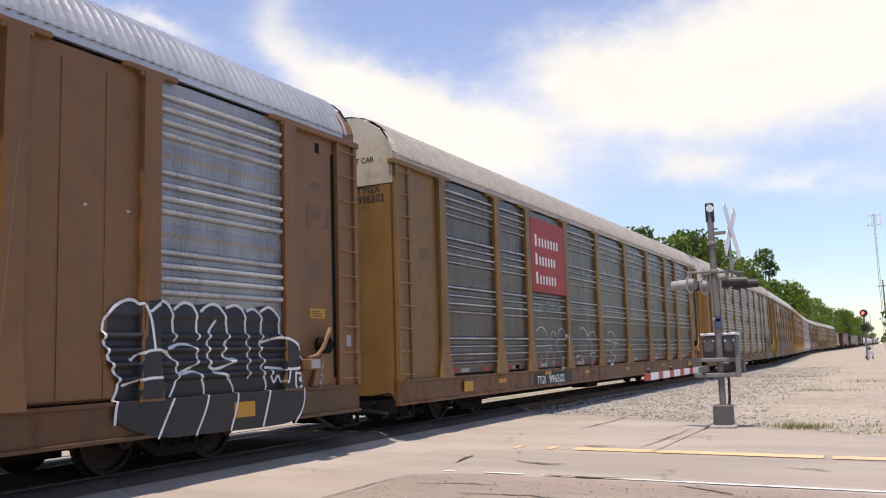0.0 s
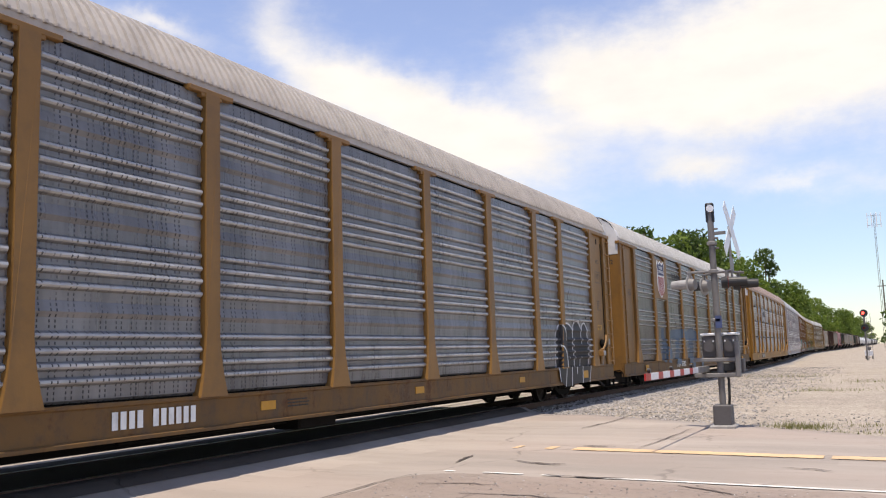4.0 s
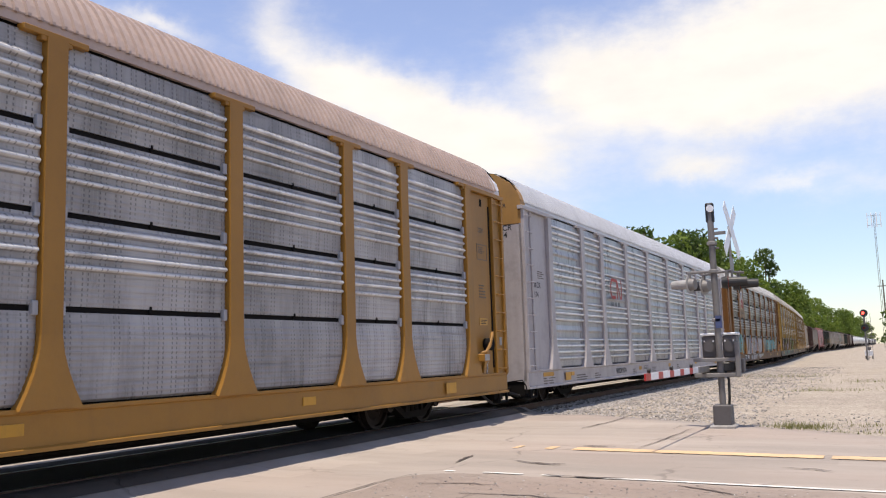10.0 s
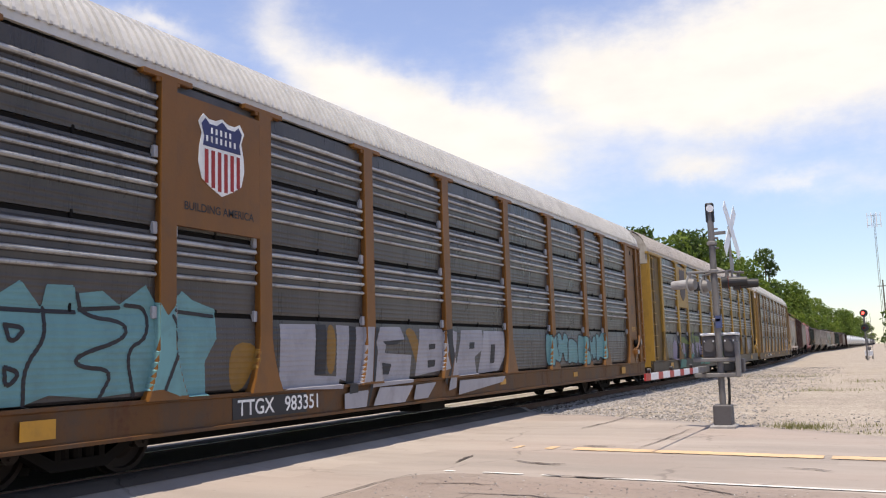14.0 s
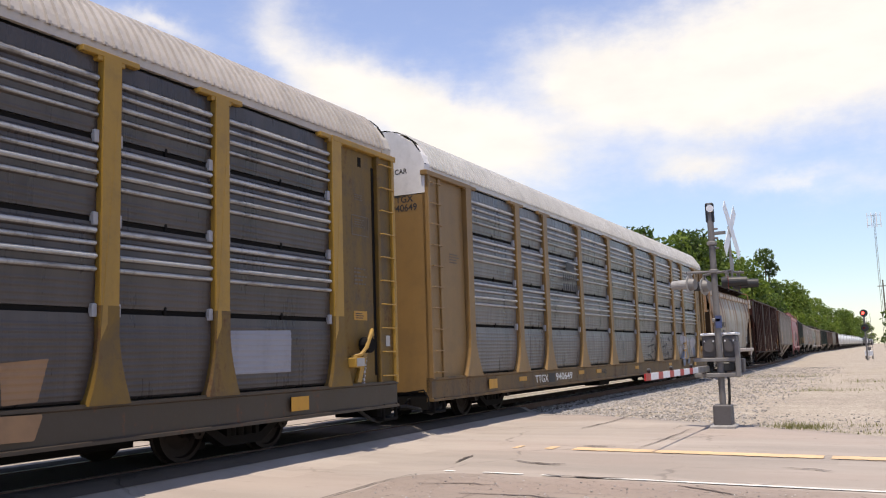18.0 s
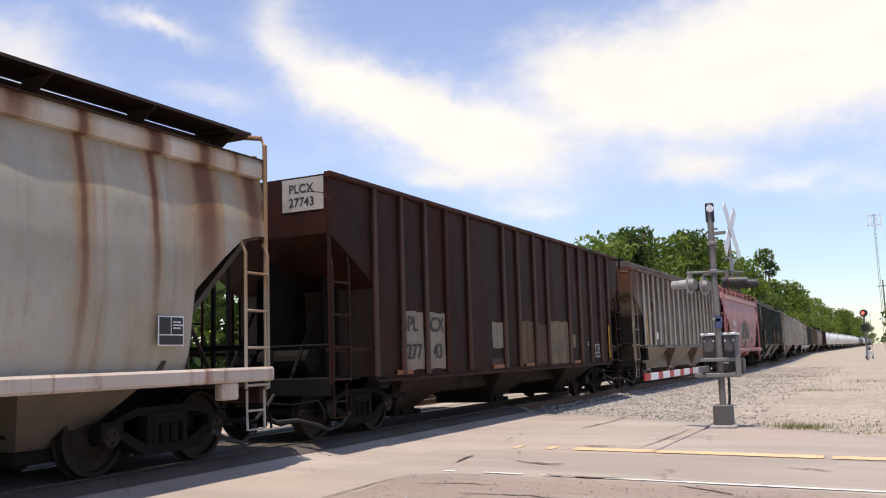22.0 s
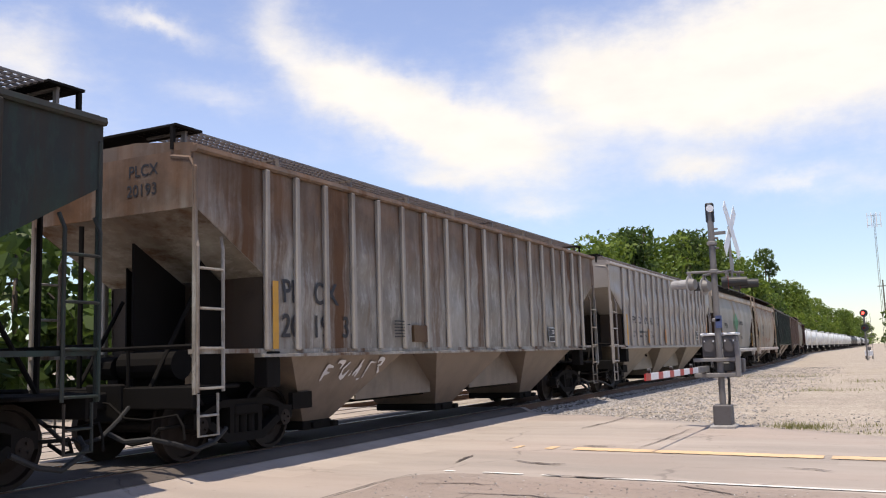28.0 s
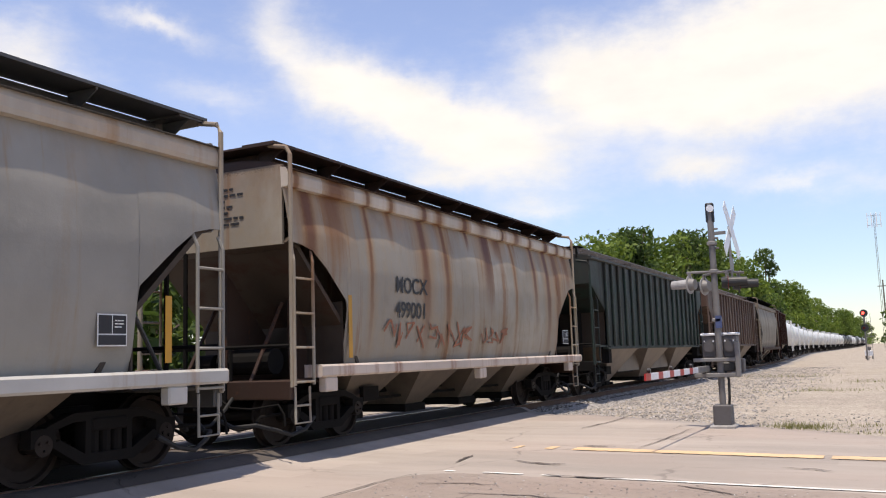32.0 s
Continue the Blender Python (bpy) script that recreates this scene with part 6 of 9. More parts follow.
sprayed_lines(car, surf, SPRAY["chalk"], [((22.2, 0.64), (22.22, 0.86), (22.34, 1.08), (22.17, 1.32), (22.06, 1.68), (22.14, 1.89), (22.41, 2.05), (22.61, 2.02), (22.73, 1.84), (22.79, 1.46)), ((22.73, 1.91), (22.98, 2.07), (23.14, 1.97), (23.18, 1.57)), ((23.18, 1.95), (23.36, 2.06), (23.57, 1.98), (23.58, 1.58)), ((23.64, 1.94), (23.85, 2.06), (24.07, 1.98), (24.18, 1.65), (24.03, 1.43), (24.07, 1.32), (24.33, 1.33), (24.07, 1.23), (23.85, 1.19), (23.76, 1.29), (23.76, 1.65), (23.92, 1.82)), ((24.13, 2), (24.34, 2.06), (24.52, 1.94), (24.56, 1.07)), ((24.55, 1.97), (24.69, 2.02), (24.86, 1.9), (24.85, 1.63), (24.77, 1.42), (24.89, 1.26), (24.81, 1.19), (24.97, 1), (24.94, 0.82), (24.79, 0.42)), ((24.84, 1.97), (25.03, 2.06), (25.24, 1.93), (25.27, 1.63)), ((24.85, 1.55), (25.24, 1.63), (25.55, 1.55), (25.73, 1.36), (25.68, 1.14), (24.93, 1.2))], "white sprayed outlines", 0.019, 0.009)
sprayed_lines(car, surf, SPRAY["chalk"], [((22.47, 1.34), (22.65, 1.45), (22.98, 1.46), (23.2, 1.3), (23.24, 1.11), (23.1, 0.85), (22.86, 0.43)), ((23.04, 1.47), (23.3, 1.54), (23.54, 1.49), (23.6, 1.29), (23.24, 1.16)), ((22.89, 1.13), (22.65, 1.13), (22.37, 1.06)), ((23.27, 1.16), (23.54, 1.2), (23.71, 1.05), (23.72, 0.81), (23.49, 0.41)), ((23.85, 1.16), (24.14, 1.13), (24.32, 0.88), (24.13, 0.42)), ((25.68, 1.08), (25.76, 0.83), (25.71, 0.59), (25.52, 0.41)), ((25.03, 1.16), (25.14, 0.94), (25.21, 1.12), (25.32, 0.93), (25.38, 1.15)), ((25.5, 1.11), (25.48, 0.84), (25.75, 0.97), (25.54, 1), (25.68, 1.08), (25.5, 1.11))], "white sprayed outlines", 0.016, 0.0095)
for a, b in zip(POSTS, POSTS[1:-1]):
    for u in (a + (b - a) / 3, a + 2 * (b - a) / 3):
        part("seam", boxes((FACE - 0.01, FACE + 0.012, u - hh - 0.02, u - hh + 0.02, 0.95, 4.66)), bpy.data.materials["brown_paint"], car, "raised upright seam")
        for z in (3.05,):
            part("rivet_lamp", boxes((FACE, FACE + 0.03, u - hh + 0.3, u - hh + 0.33, z, z + 0.025)), LAMP_GREY, car, "small bright rivet")
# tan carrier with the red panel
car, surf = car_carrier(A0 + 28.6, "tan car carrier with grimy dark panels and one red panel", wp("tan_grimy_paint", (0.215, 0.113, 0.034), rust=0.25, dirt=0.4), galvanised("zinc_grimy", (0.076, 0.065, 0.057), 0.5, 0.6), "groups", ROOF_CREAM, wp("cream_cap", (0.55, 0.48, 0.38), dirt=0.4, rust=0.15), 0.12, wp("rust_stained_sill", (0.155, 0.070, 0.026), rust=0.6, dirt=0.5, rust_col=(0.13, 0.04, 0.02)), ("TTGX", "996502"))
for a, b in zip(POSTS, POSTS[1:]):
    for k, (v, m) in enumerate(((a + 0.3, RED), (a + 0.75, LAMP_GREY), (b - 0.95, RED))):
        part("reflector", boxes((FACE + 0.004, FACE + 0.012, v - hh, v + 0.4 - hh, 0.945, 1.02)), m, car, "worn red reflector" if m is RED else "dull pale reflector")
part("red_panel", boxes((FACE + 0.05, FACE + 0.099, 6.58 - hh, 9.04 - hh, 2.78, 4.62)), RED, car, "red painted panel")
for z, n, y in ((3.93, 8, 0.27), (3.46, 7, 0.27), (2.99, 7, 0.27)):
    bars(car, FACE + 0.1015, 6.58 - hh + y, z, 0.29, (1,), WHITE_LETTER)
    bars(car, FACE + 0.1015, 6.58 - hh + y + 0.27, z, 0.22, (n - 1,), WHITE_LETTER, pitch=0.98 if n == 8 else 0.94)
sprayed_lines(car, surf, SPRAY["chalk"], [((6.88, 1.83), (7.27, 1.96), (7.67, 1.8), (7.87, 1.26)), ((7.88, 1.6), (8.03, 1.85), (8.33, 1.81), (8.39, 1.25)), ((8.48, 1.77), (8.72, 1.96), (9.13, 1.78), (9.02, 1.06)), ((6.88, 1.44), (7.66, 1.47)), ((7.13, 1.36), (7.13, 0.88)), ((7.52, 1.35), (7.53, 0.86)), ((8.09, 1.26), (8.02, 0.84)), ((8.54, 1.25), (8.93, 0.97), (8.39, 0.82)), ((9.45, 1.23), (9.61, 0.95)), ((10.31, 1.9), (10.61, 2), (11.21, 1.61), (11.18, 1.1)), ((10.9, 1.71), (11.56, 1.92), (11.88, 1.61)), ((9.71, 1.13), (10.27, 1.22), (10.36, 0.92)), ((10.47, 1.21), (10.48, 0.87)), ((11.08, 1.2), (11.74, 1.29), (11.2, 0.89)), ((12.99, 1.84), (13.53, 1.91), (13.92, 1.62), (13.49, 1.38)), ((12.72, 1.61), (14.05, 1.5)), ((13.08, 1.28), (13.87, 1.03), (12.83, 0.83))], "faint white sprayed outlines", 0.012, 0.009)
part("number_plate", boxes((1.472, 1.478, 6.52 - hh, 9.3 - hh, 0.515, 0.805)), BLACK_LETTER, car, "black number plate")
letters(car, "TTGX", 0.27, 1.4805, 6.72 - hh, 0.535, WHITE_LETTER, wide=0.6), letters(car, "996502", 0.27, 1.4805, 7.54 - hh, 0.535, WHITE_LETTER, wide=1.16)
for u, z in ((4.35, 0.66), (7.27, 0.74), (10.44, 0.68), (14.6, 0.66), (19.6, 0.66)):
    part("reflector", boxes((1.472, 1.486, u - hh, u + 0.44 - hh, z, z + 0.09)), YELLOW_MARK, car, "yellow reflector")
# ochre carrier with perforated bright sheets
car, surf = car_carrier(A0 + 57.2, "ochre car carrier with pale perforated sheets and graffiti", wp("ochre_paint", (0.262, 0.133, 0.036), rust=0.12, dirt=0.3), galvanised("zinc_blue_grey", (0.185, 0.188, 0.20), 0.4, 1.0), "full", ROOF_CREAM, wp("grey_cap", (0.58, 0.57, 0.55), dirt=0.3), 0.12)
sprayed_shapes(car, surf, SPRAY["mural"], [((2.37, 1.6), (2.39, 1.81), (2.59, 1.99), (2.91, 1.95), (3.14, 2.04), (3.41, 1.96), (3.73, 1.66), (3.81, 2), (3.98, 1.82), (4.29, 1.97), (4.56, 2), (4.85, 1.92), (4.8, 1.78), (5.09, 1.78), (4.93, 1.47), (5.22, 1.24), (5.22, 0.95), (5, 0.62), (4.66, 0.47), (4.08, 0.44), (3.19, 0.45), (2.38, 0.47), (2.35, 0.83), (2.38, 1.06), (2.19, 1.48), (2.09, 1.74), (2.32, 1.6))], "charcoal sprayed bubble word", 0.005)
sprayed_lines(car, surf, SPRAY["chalk"], [((2.13, 1.64), (2.32, 1.58), (2.39, 1.15)), ((2.39, 1.55), (2.39, 1.81), (2.59, 1.99), (2.88, 1.95), (3.01, 1.73), (2.99, 1.47)), ((3.03, 1.88), (3.18, 1.97), (3.41, 1.91), (3.4, 1.53)), ((3.21, 1.7), (3.25, 1.38)), ((3.45, 1.89), (3.77, 1.58), (3.72, 1.37), (3.25, 1.15)), ((2.56, 1.34), (2.77, 1.46), (3.06, 1.43), (3.21, 1.23), (3.16, 0.83), (3.03, 0.64), (3.16, 0.46)), ((2.35, 0.48), (2.35, 0.81), (2.42, 1.06), (2.66, 1.19), (2.88, 1.21))], "white sprayed outlines", 0.015, 0.009)
sprayed_lines(car, surf, SPRAY["chalk"], [((3.25, 1.13), (3.48, 1.14), (3.72, 1.01), (3.69, 0.8)), ((3.64, 1.27), (3.89, 1.21), (4.01, 1), (3.97, 0.79)), ((3.81, 2), (3.94, 1.79)), ((3.96, 1.71), (4.07, 1.9), (4.29, 1.96), (4.51, 1.83), (4.55, 1.53), (4.5, 1.31), (4.32, 1.12)), ((4.2, 1.66), (4.23, 1.34)), ((4.64, 1.14), (4.78, 1.27), (5.07, 1.27), (5.2, 1.12), (5.1, 0.84), (4.9, 0.57), (4.66, 0.48), (4.48, 0.54), (4.62, 0.81), (4.64, 1.14)), ((4.83, 1.19), (4.87, 0.91), (4.97, 1.17))], "white sprayed outlines", 0.015, 0.0095)
sprayed_shapes(car, surf, SPRAY["black"], [((22.29, 1.86), (22.54, 2.02), (22.9, 1.99), (23.08, 2.07), (23.49, 2.02), (23.62, 1.91), (23.74, 2.07), (23.96, 2.14), (24.2, 2.09), (24.38, 1.94), (24.52, 2.07), (24.71, 2.1), (24.87, 1.96), (24.94, 1.66), (24.95, 0.98), (24.85, 0.74), (24.72, 0.44), (24.12, 0.44), (23.51, 0.44), (22.76, 0.36), (22.32, 0.54), (22.16, 1.22))], "black sprayed bubble word", 0.005)
sprayed_lines(car, surf, SPRAY["chalk"], [((22.32, 0.54), (22.16, 1.22), (22.29, 1.86), (22.54, 2.02), (22.86, 1.92), (22.92, 1.5)), ((22.9, 1.92), (23.08, 2.07), (23.4, 2.03), (23.62, 1.87), (23.67, 1.72), (23.54, 1.38), (23.64, 1.27), (23.71, 0.97), (23.67, 0.71)), ((22.53, 1.47), (22.81, 1.36), (22.87, 0.95), (22.69, 0.4)), ((23.15, 1.25), (23.28, 0.92), (23.19, 0.4)), ((23.62, 1.89), (23.74, 2.07), (23.96, 2.14), (24.2, 2.09), (24.35, 1.94), (24.39, 1.51)), ((24.38, 1.92), (24.52, 2.07), (24.71, 2.1), (24.87, 1.96), (24.94, 1.66), (24.95, 0.98), (24.85, 0.74), (24.72, 0.44)), ((24.19, 1.14), (24.15, 0.79), (24.12, 0.44))], "white sprayed outlines", 0.022, 0.009)
sill_mark(car, 7.6, WHITE_LETTER)
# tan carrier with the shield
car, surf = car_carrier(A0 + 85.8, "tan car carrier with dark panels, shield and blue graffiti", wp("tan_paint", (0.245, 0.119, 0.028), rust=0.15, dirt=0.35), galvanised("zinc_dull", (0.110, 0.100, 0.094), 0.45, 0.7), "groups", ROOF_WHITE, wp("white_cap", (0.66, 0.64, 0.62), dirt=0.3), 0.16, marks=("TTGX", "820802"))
part("emblem_panel", boxes((FACE + 0.05, FACE + 0.099, 4.67 - hh, 6.30 - hh, 3.18, 4.66)), bpy.data.materials["tan_paint"], car, "tan panel")
shield(car, 4.93 - hh, 6.08 - hh, 3.22, 4.63, FACE + 0.1015, NAVY, RED, WHITE_LETTER)
letters(car, "BUILDING", 0.37, FACE + 0.078, 7.52 - hh, 4.05, BLACK_LETTER, wide=1.86)
letters(car, "AMERICA", 0.37, FACE + 0.078, 9.82 - hh, 4.05, BLACK_LETTER, wide=1.76)
sprayed_shapes(car, surf, SPRAY["faded_blue"], [((5.41, 2.07), (5.88, 2.08), (5.87, 1.83), (6.42, 1.22), (6.46, 1.99), (6.76, 2), (6.59, 0.74), (6.12, 0.78), (5.86, 1.42), (5.77, 0.78), (5.4, 0.8)), ((7.04, 2.03), (9.5, 2.1), (9.47, 1.73), (8.49, 1.7), (8.34, 0.66), (7.57, 0.7), (7.77, 1.69), (7.02, 1.7)), ((9.62, 2), (12.31, 2.06), (12.26, 1.62), (11.14, 1.59), (10.72, 0.66), (9.96, 0.67), (10.21, 1.62), (9.6, 1.64))], "faded blue sprayed block signs", 0.004, False)
sprayed_shapes(car, surf, SPRAY["faded_blue"], [((10.16, 2.13), (11.55, 2.19), (11.56, 1.76), (11.11, 1.76), (11.18, 0.28), (10.55, 0.24), (10.7, 1.73), (10.17, 1.76)), ((12.47, 1.16), (12.67, 1.16), (13.16, 0.81), (12.63, 0.29), (12.47, 0.4)), ((13.21, 1.58), (13.82, 1.94), (14.14, 1.84), (13.97, 1.32), (13.43, 1.28), (13.21, 1)), ((14.3, 1.79), (14.65, 1.96), (15.11, 1.86), (15.09, 1.08), (14.64, 0.99), (14.3, 1.26)), ((15.5, 1.81), (16.12, 2), (16.92, 1.9), (16.65, 1.03), (15.88, 1), (15.48, 1.07)), ((17.4, 1.65), (18.06, 1.86), (18.01, 0.99), (17.36, 0.94))], "faded blue sprayed signs", 0.005)
sprayed_lines(car, surf, SPRAY["black"], [((12.73, 1.48), (13.21, 1.33), (13.02, 0.86)), ((13.25, 1.97), (13.28, 1.53)), ((13.66, 1.86), (13.97, 1.89), (14.13, 1.63)), ((14.22, 1.68), (14.65, 1.93), (15.11, 1.81), (15.14, 1.3)), ((14.3, 1.63), (14.07, 0.86)), ((15.3, 1.87), (15.91, 1.91), (16.06, 1.82), (16.68, 1.93), (16.67, 1.58)), ((16.71, 1.21), (17.11, 0.89), (17.07, 1.4)), ((18.06, 1.86), (18.15, 0.98), (18.77, 1.83))], "thin dark sprayed lines", 0.022, 0.009)
sprayed_lines(car, surf, SPRAY["grey"], [((2.35, 1.22), (2.6, 1.35), (2.7, 1.15)), ((2.8, 1.35), (2.95, 1.15), (3.2, 1.3)), ((3.3, 1.2), (3.4, 1.4), (3.6, 1.2))], "faint grey scrawl", 0.02, 0.009)
sill_mark(car, 7.55, WHITE_LETTER, text="TTGX  820802")
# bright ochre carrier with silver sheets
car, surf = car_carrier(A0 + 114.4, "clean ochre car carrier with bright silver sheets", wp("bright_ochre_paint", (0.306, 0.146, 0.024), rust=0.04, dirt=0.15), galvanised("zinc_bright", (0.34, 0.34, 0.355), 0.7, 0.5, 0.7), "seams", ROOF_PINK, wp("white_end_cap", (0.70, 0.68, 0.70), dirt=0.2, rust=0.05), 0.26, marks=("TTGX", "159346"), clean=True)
part("emblem_panel", boxes((FACE + 0.05, FACE + 0.099, 6.85 - hh, 9.0 - hh, 2.96, 3.82)), paint("whitewash", (0.34, 0.34, 0.37), dirt=0.6), car, "pale painted panel")
x = FACE + 0.1015
for y0, y1, z0, z1 in ((7.15, 7.21, 3.1, 3.74), (7.15, 7.3, 3.69, 3.75), (7.15, 7.3, 3.09, 3.15), (8.72, 8.78, 3.1, 3.74), (8.63, 8.78, 3.69, 3.75), (8.63, 8.78, 3.09, 3.15), (7.45, 7.78, 3.28, 3.62), (7.85, 8.16, 3.28, 3.62), (8.24, 8.56, 3.28, 3.62)):
    part("emblem_bar", boxes((x, x + 0.005, y0 - hh, y1 - hh, z0, z1)), BLACK_LETTER, car, "black emblem shape")
for u in (7.4, 7.58, 8.4, 8.58):
    part("emblem_dot", drum(bmesh.new(), (x + 0.003, u - hh, 3.0), (1, 0, 0), 0.055, 0.008, 14), BLACK_LETTER, car)
sill_mark(car, 5.66, WHITE_LETTER, BLACK_LETTER, hgt=0.2, text="TTGX  159346")
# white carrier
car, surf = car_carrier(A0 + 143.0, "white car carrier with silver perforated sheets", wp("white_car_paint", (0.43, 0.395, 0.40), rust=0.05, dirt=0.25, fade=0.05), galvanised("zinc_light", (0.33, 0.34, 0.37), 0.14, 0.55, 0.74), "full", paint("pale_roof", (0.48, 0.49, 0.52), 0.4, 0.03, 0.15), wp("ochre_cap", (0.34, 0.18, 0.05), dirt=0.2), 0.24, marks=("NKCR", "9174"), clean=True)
st = [(7.35, 3.5, 7.8, 3.5, .05), (7.3, 3.45, 7.2, 3.3, .05), (7.2, 3.3, 7.2, 3.05, .05), (7.2, 3.05, 7.3, 2.95, .05), (7.3, 2.95, 7.7, 2.95, .05), (7.9, 2.95, 7.9, 3.5, .05), (7.9, 3.5, 8.25, 2.95, .05), (8.25, 2.95, 8.35, 2.95, .05), (8.4, 3.0, 8.4, 3.5, .05)]
cut_sheet("emblem", lambda Y, Z: strokes_field(Y, Z, [(a - hh, b, c - hh, d, r) for a, b, c, d, r in st]), 7.0 - hh, 8.7 - hh, 2.8, 3.65, (lambda Y, Z: np.full(np.shape(Y), FACE + 0.084)), RED, car, "red emblem shape", 0.02, 0.02, 0.0)
bars(car, FACE + 0.084, 7.1 - hh, 2.66, 0.14, (3, 2, 2), BLACK_LETTER, pitch=0.95)
sill_mark(car, 7.4, BLACK_LETTER, hgt=0.16, text="NKCR 9174")
for u, w, z0, z1 in ((1.0, 0.75, 0.70, 0.80), (3.1, 0.26, 0.66, 0.76)):
    part("reflector", boxes((1.472, 1.482, u - hh, u + w - hh, z0, z1)), YELLOW_MARK, car, "yellow reflector")
for u, w in ((1.0, 0.3), (1.4, 0.4), (3.55, 0.9), (5.2, 0.5), (9.4, 0.5), (12.0, 0.7), (16.0, 0.5)):
    lines(car, 1.474, u - hh, 0.64, 3, w, 0.035, FADED_LETTER)
letters(car, "NKCR", 0.2, 1.434, 0.62 - hh, 2.9, BLACK_LETTER)
letters(car, "9174", 0.2, 1.434, 0.62 - hh, 2.66, BLACK_LETTER)
letters(car, "DECK CLEARANCE", 0.09, 1.438, BODY - 1.62 - hh, 2.35, BLACK_LETTER)
# orange-brown carrier
car, surf = car_carrier(A0 + 171.6, "orange-brown car carrier with dark panels and lower graffiti", wp("orange_brown_paint", (0.195, 0.079, 0.015), rust=0.2, dirt=0.35), galvanised("zinc_dark", (0.062, 0.056, 0.053), 0.5, 0.25), "seams", ROOF_WHITE, wp("white_cap_grey", (0.60, 0.58, 0.57), dirt=0.35), 0.2, marks=("TTGX", "983351"))
part("emblem_panel", boxes((FACE + 0.05, FACE + 0.099, 4.67 - hh, 6.30 - hh, 2.98, 4.66)), bpy.data.materials["orange_brown_paint"], car, "tan panel")
shield(car, 5.05 - hh, 5.95 - hh, 3.45, 4.5, FACE + 0.1015, NAVY, RED, WHITE_LETTER)
letters(car, "BUILDING AMERICA", 0.15, FACE + 0.1035, 4.8 - hh, 3.2, BLACK_LETTER)
sprayed_shapes(car, surf, SPRAY["amber"], [((7.99, 1.82), (8.24, 1.82), (8.22, 1.06), (7.98, 1.06)), ((10.43, 1.76), (10.77, 1.83), (11.01, 1.44), (10.92, 1.05), (10.66, 1.51)), ((5.74, 1.56), (6.4, 1.52), (6.05, 0.91), (5.73, 0.89))], "amber sprayed patch", 0.003)
sprayed_shapes(car, surf, SPRAY["teal"], [((1.48, 1.98), (1.68, 2.07), (1.97, 1.87), (2.08, 2.12), (2.32, 2.02), (2.57, 2.18), (2.83, 1.9), (2.88, 2.15), (3.23, 2.16), (3.26, 2.07), (3.62, 2.12), (3.86, 1.97), (4.25, 2.22), (4.54, 1.86), (4.85, 2.18), (5.05, 2.07), (5.47, 1.97), (5.47, 1.59), (5.26, 1.3), (5.29, 0.88), (4.77, 0.88), (4.44, 0.99), (3.52, 0.94), (2.94, 1), (2.64, 0.91), (2.01, 0.9), (1.47, 0.91))], "pale teal sprayed word with spiked tops", 0.006, False)
sprayed_lines(car, surf, SPRAY["black"], [((2.85, 1.9), (2.87, 1.58), (2.63, 1.3), (2.64, 0.91)), ((1.97, 1.87), (2.1, 1.36), (2, 0.92)), ((3.27, 2.07), (3.35, 1.83), (3.95, 1.78), (3.95, 1.58), (3.25, 1.4), (3.29, 1.28), (3.79, 1.24), (3.6, 0.94)), ((3.95, 1.97), (4.29, 1.95), (4.27, 1.59), (3.95, 1.46), (4.09, 0.94)), ((4.62, 1.86), (4.81, 1.59), (4.48, 0.99)), ((2.33, 1.88), (2.81, 1.87)), ((2.88, 1.87), (3.24, 1.87)), ((3.31, 1.9), (3.86, 1.94)), ((4.66, 1.93), (5.42, 1.88)), ((2.4, 1.72), (2.65, 1.69), (2.46, 1.52), (2.4, 1.72)), ((2.41, 1.3), (2.6, 1.24), (2.43, 1.08), (2.41, 1.3))], "black sprayed outlines", 0.024, 0.010)
sprayed_shapes(car, surf, SPRAY["silver"], [((6.82, 1.81), (7.7, 1.82), (7.66, 1.05), (8.36, 1.01), (8.31, 0.82), (6.8, 0.87)), ((8.26, 1.82), (8.63, 1.81), (8.55, 0.92), (8.25, 1)), ((8.84, 1.8), (9.3, 1.8), (9.14, 0.88), (8.76, 0.87)), ((9.62, 1.81), (10.3, 1.82), (10.43, 1.6), (9.79, 1.56), (9.73, 1.36), (10.68, 1.32), (10.59, 0.83), (9.2, 0.8), (9.35, 1.39)), ((11.02, 1.8), (11.95, 1.8), (12.13, 1.52), (11.96, 1.31), (12.08, 1.03), (10.81, 0.93)), ((12.29, 1.81), (12.58, 1.75), (12.33, 0.66), (11.99, 0.61), (12.29, 1.29))], "silver sprayed block sign", 0.005, False)
sprayed_shapes(car, surf, SPRAY["silver"], [((12.78, 1.79), (13.82, 1.81), (13.83, 1.41), (13.39, 1.24), (13.48, 0.89), (12.45, 0.88)), ((13.9, 1.79), (14.97, 1.79), (14.99, 1.25), (14.65, 0.93), (13.54, 0.89)), ((8.35, 0.74), (9.07, 0.77), (8.99, 0.5), (8.35, 0.5)), ((9.42, 0.79), (10.59, 0.78), (10.27, 0.5), (9.2, 0.5)), ((10.69, 0.78), (11.48, 0.8), (11.13, 0.53), (10.58, 0.52)), ((12.5, 0.79), (14.82, 0.8), (14.64, 0.68), (12.42, 0.51))], "silver sprayed block sign", 0.005, False)
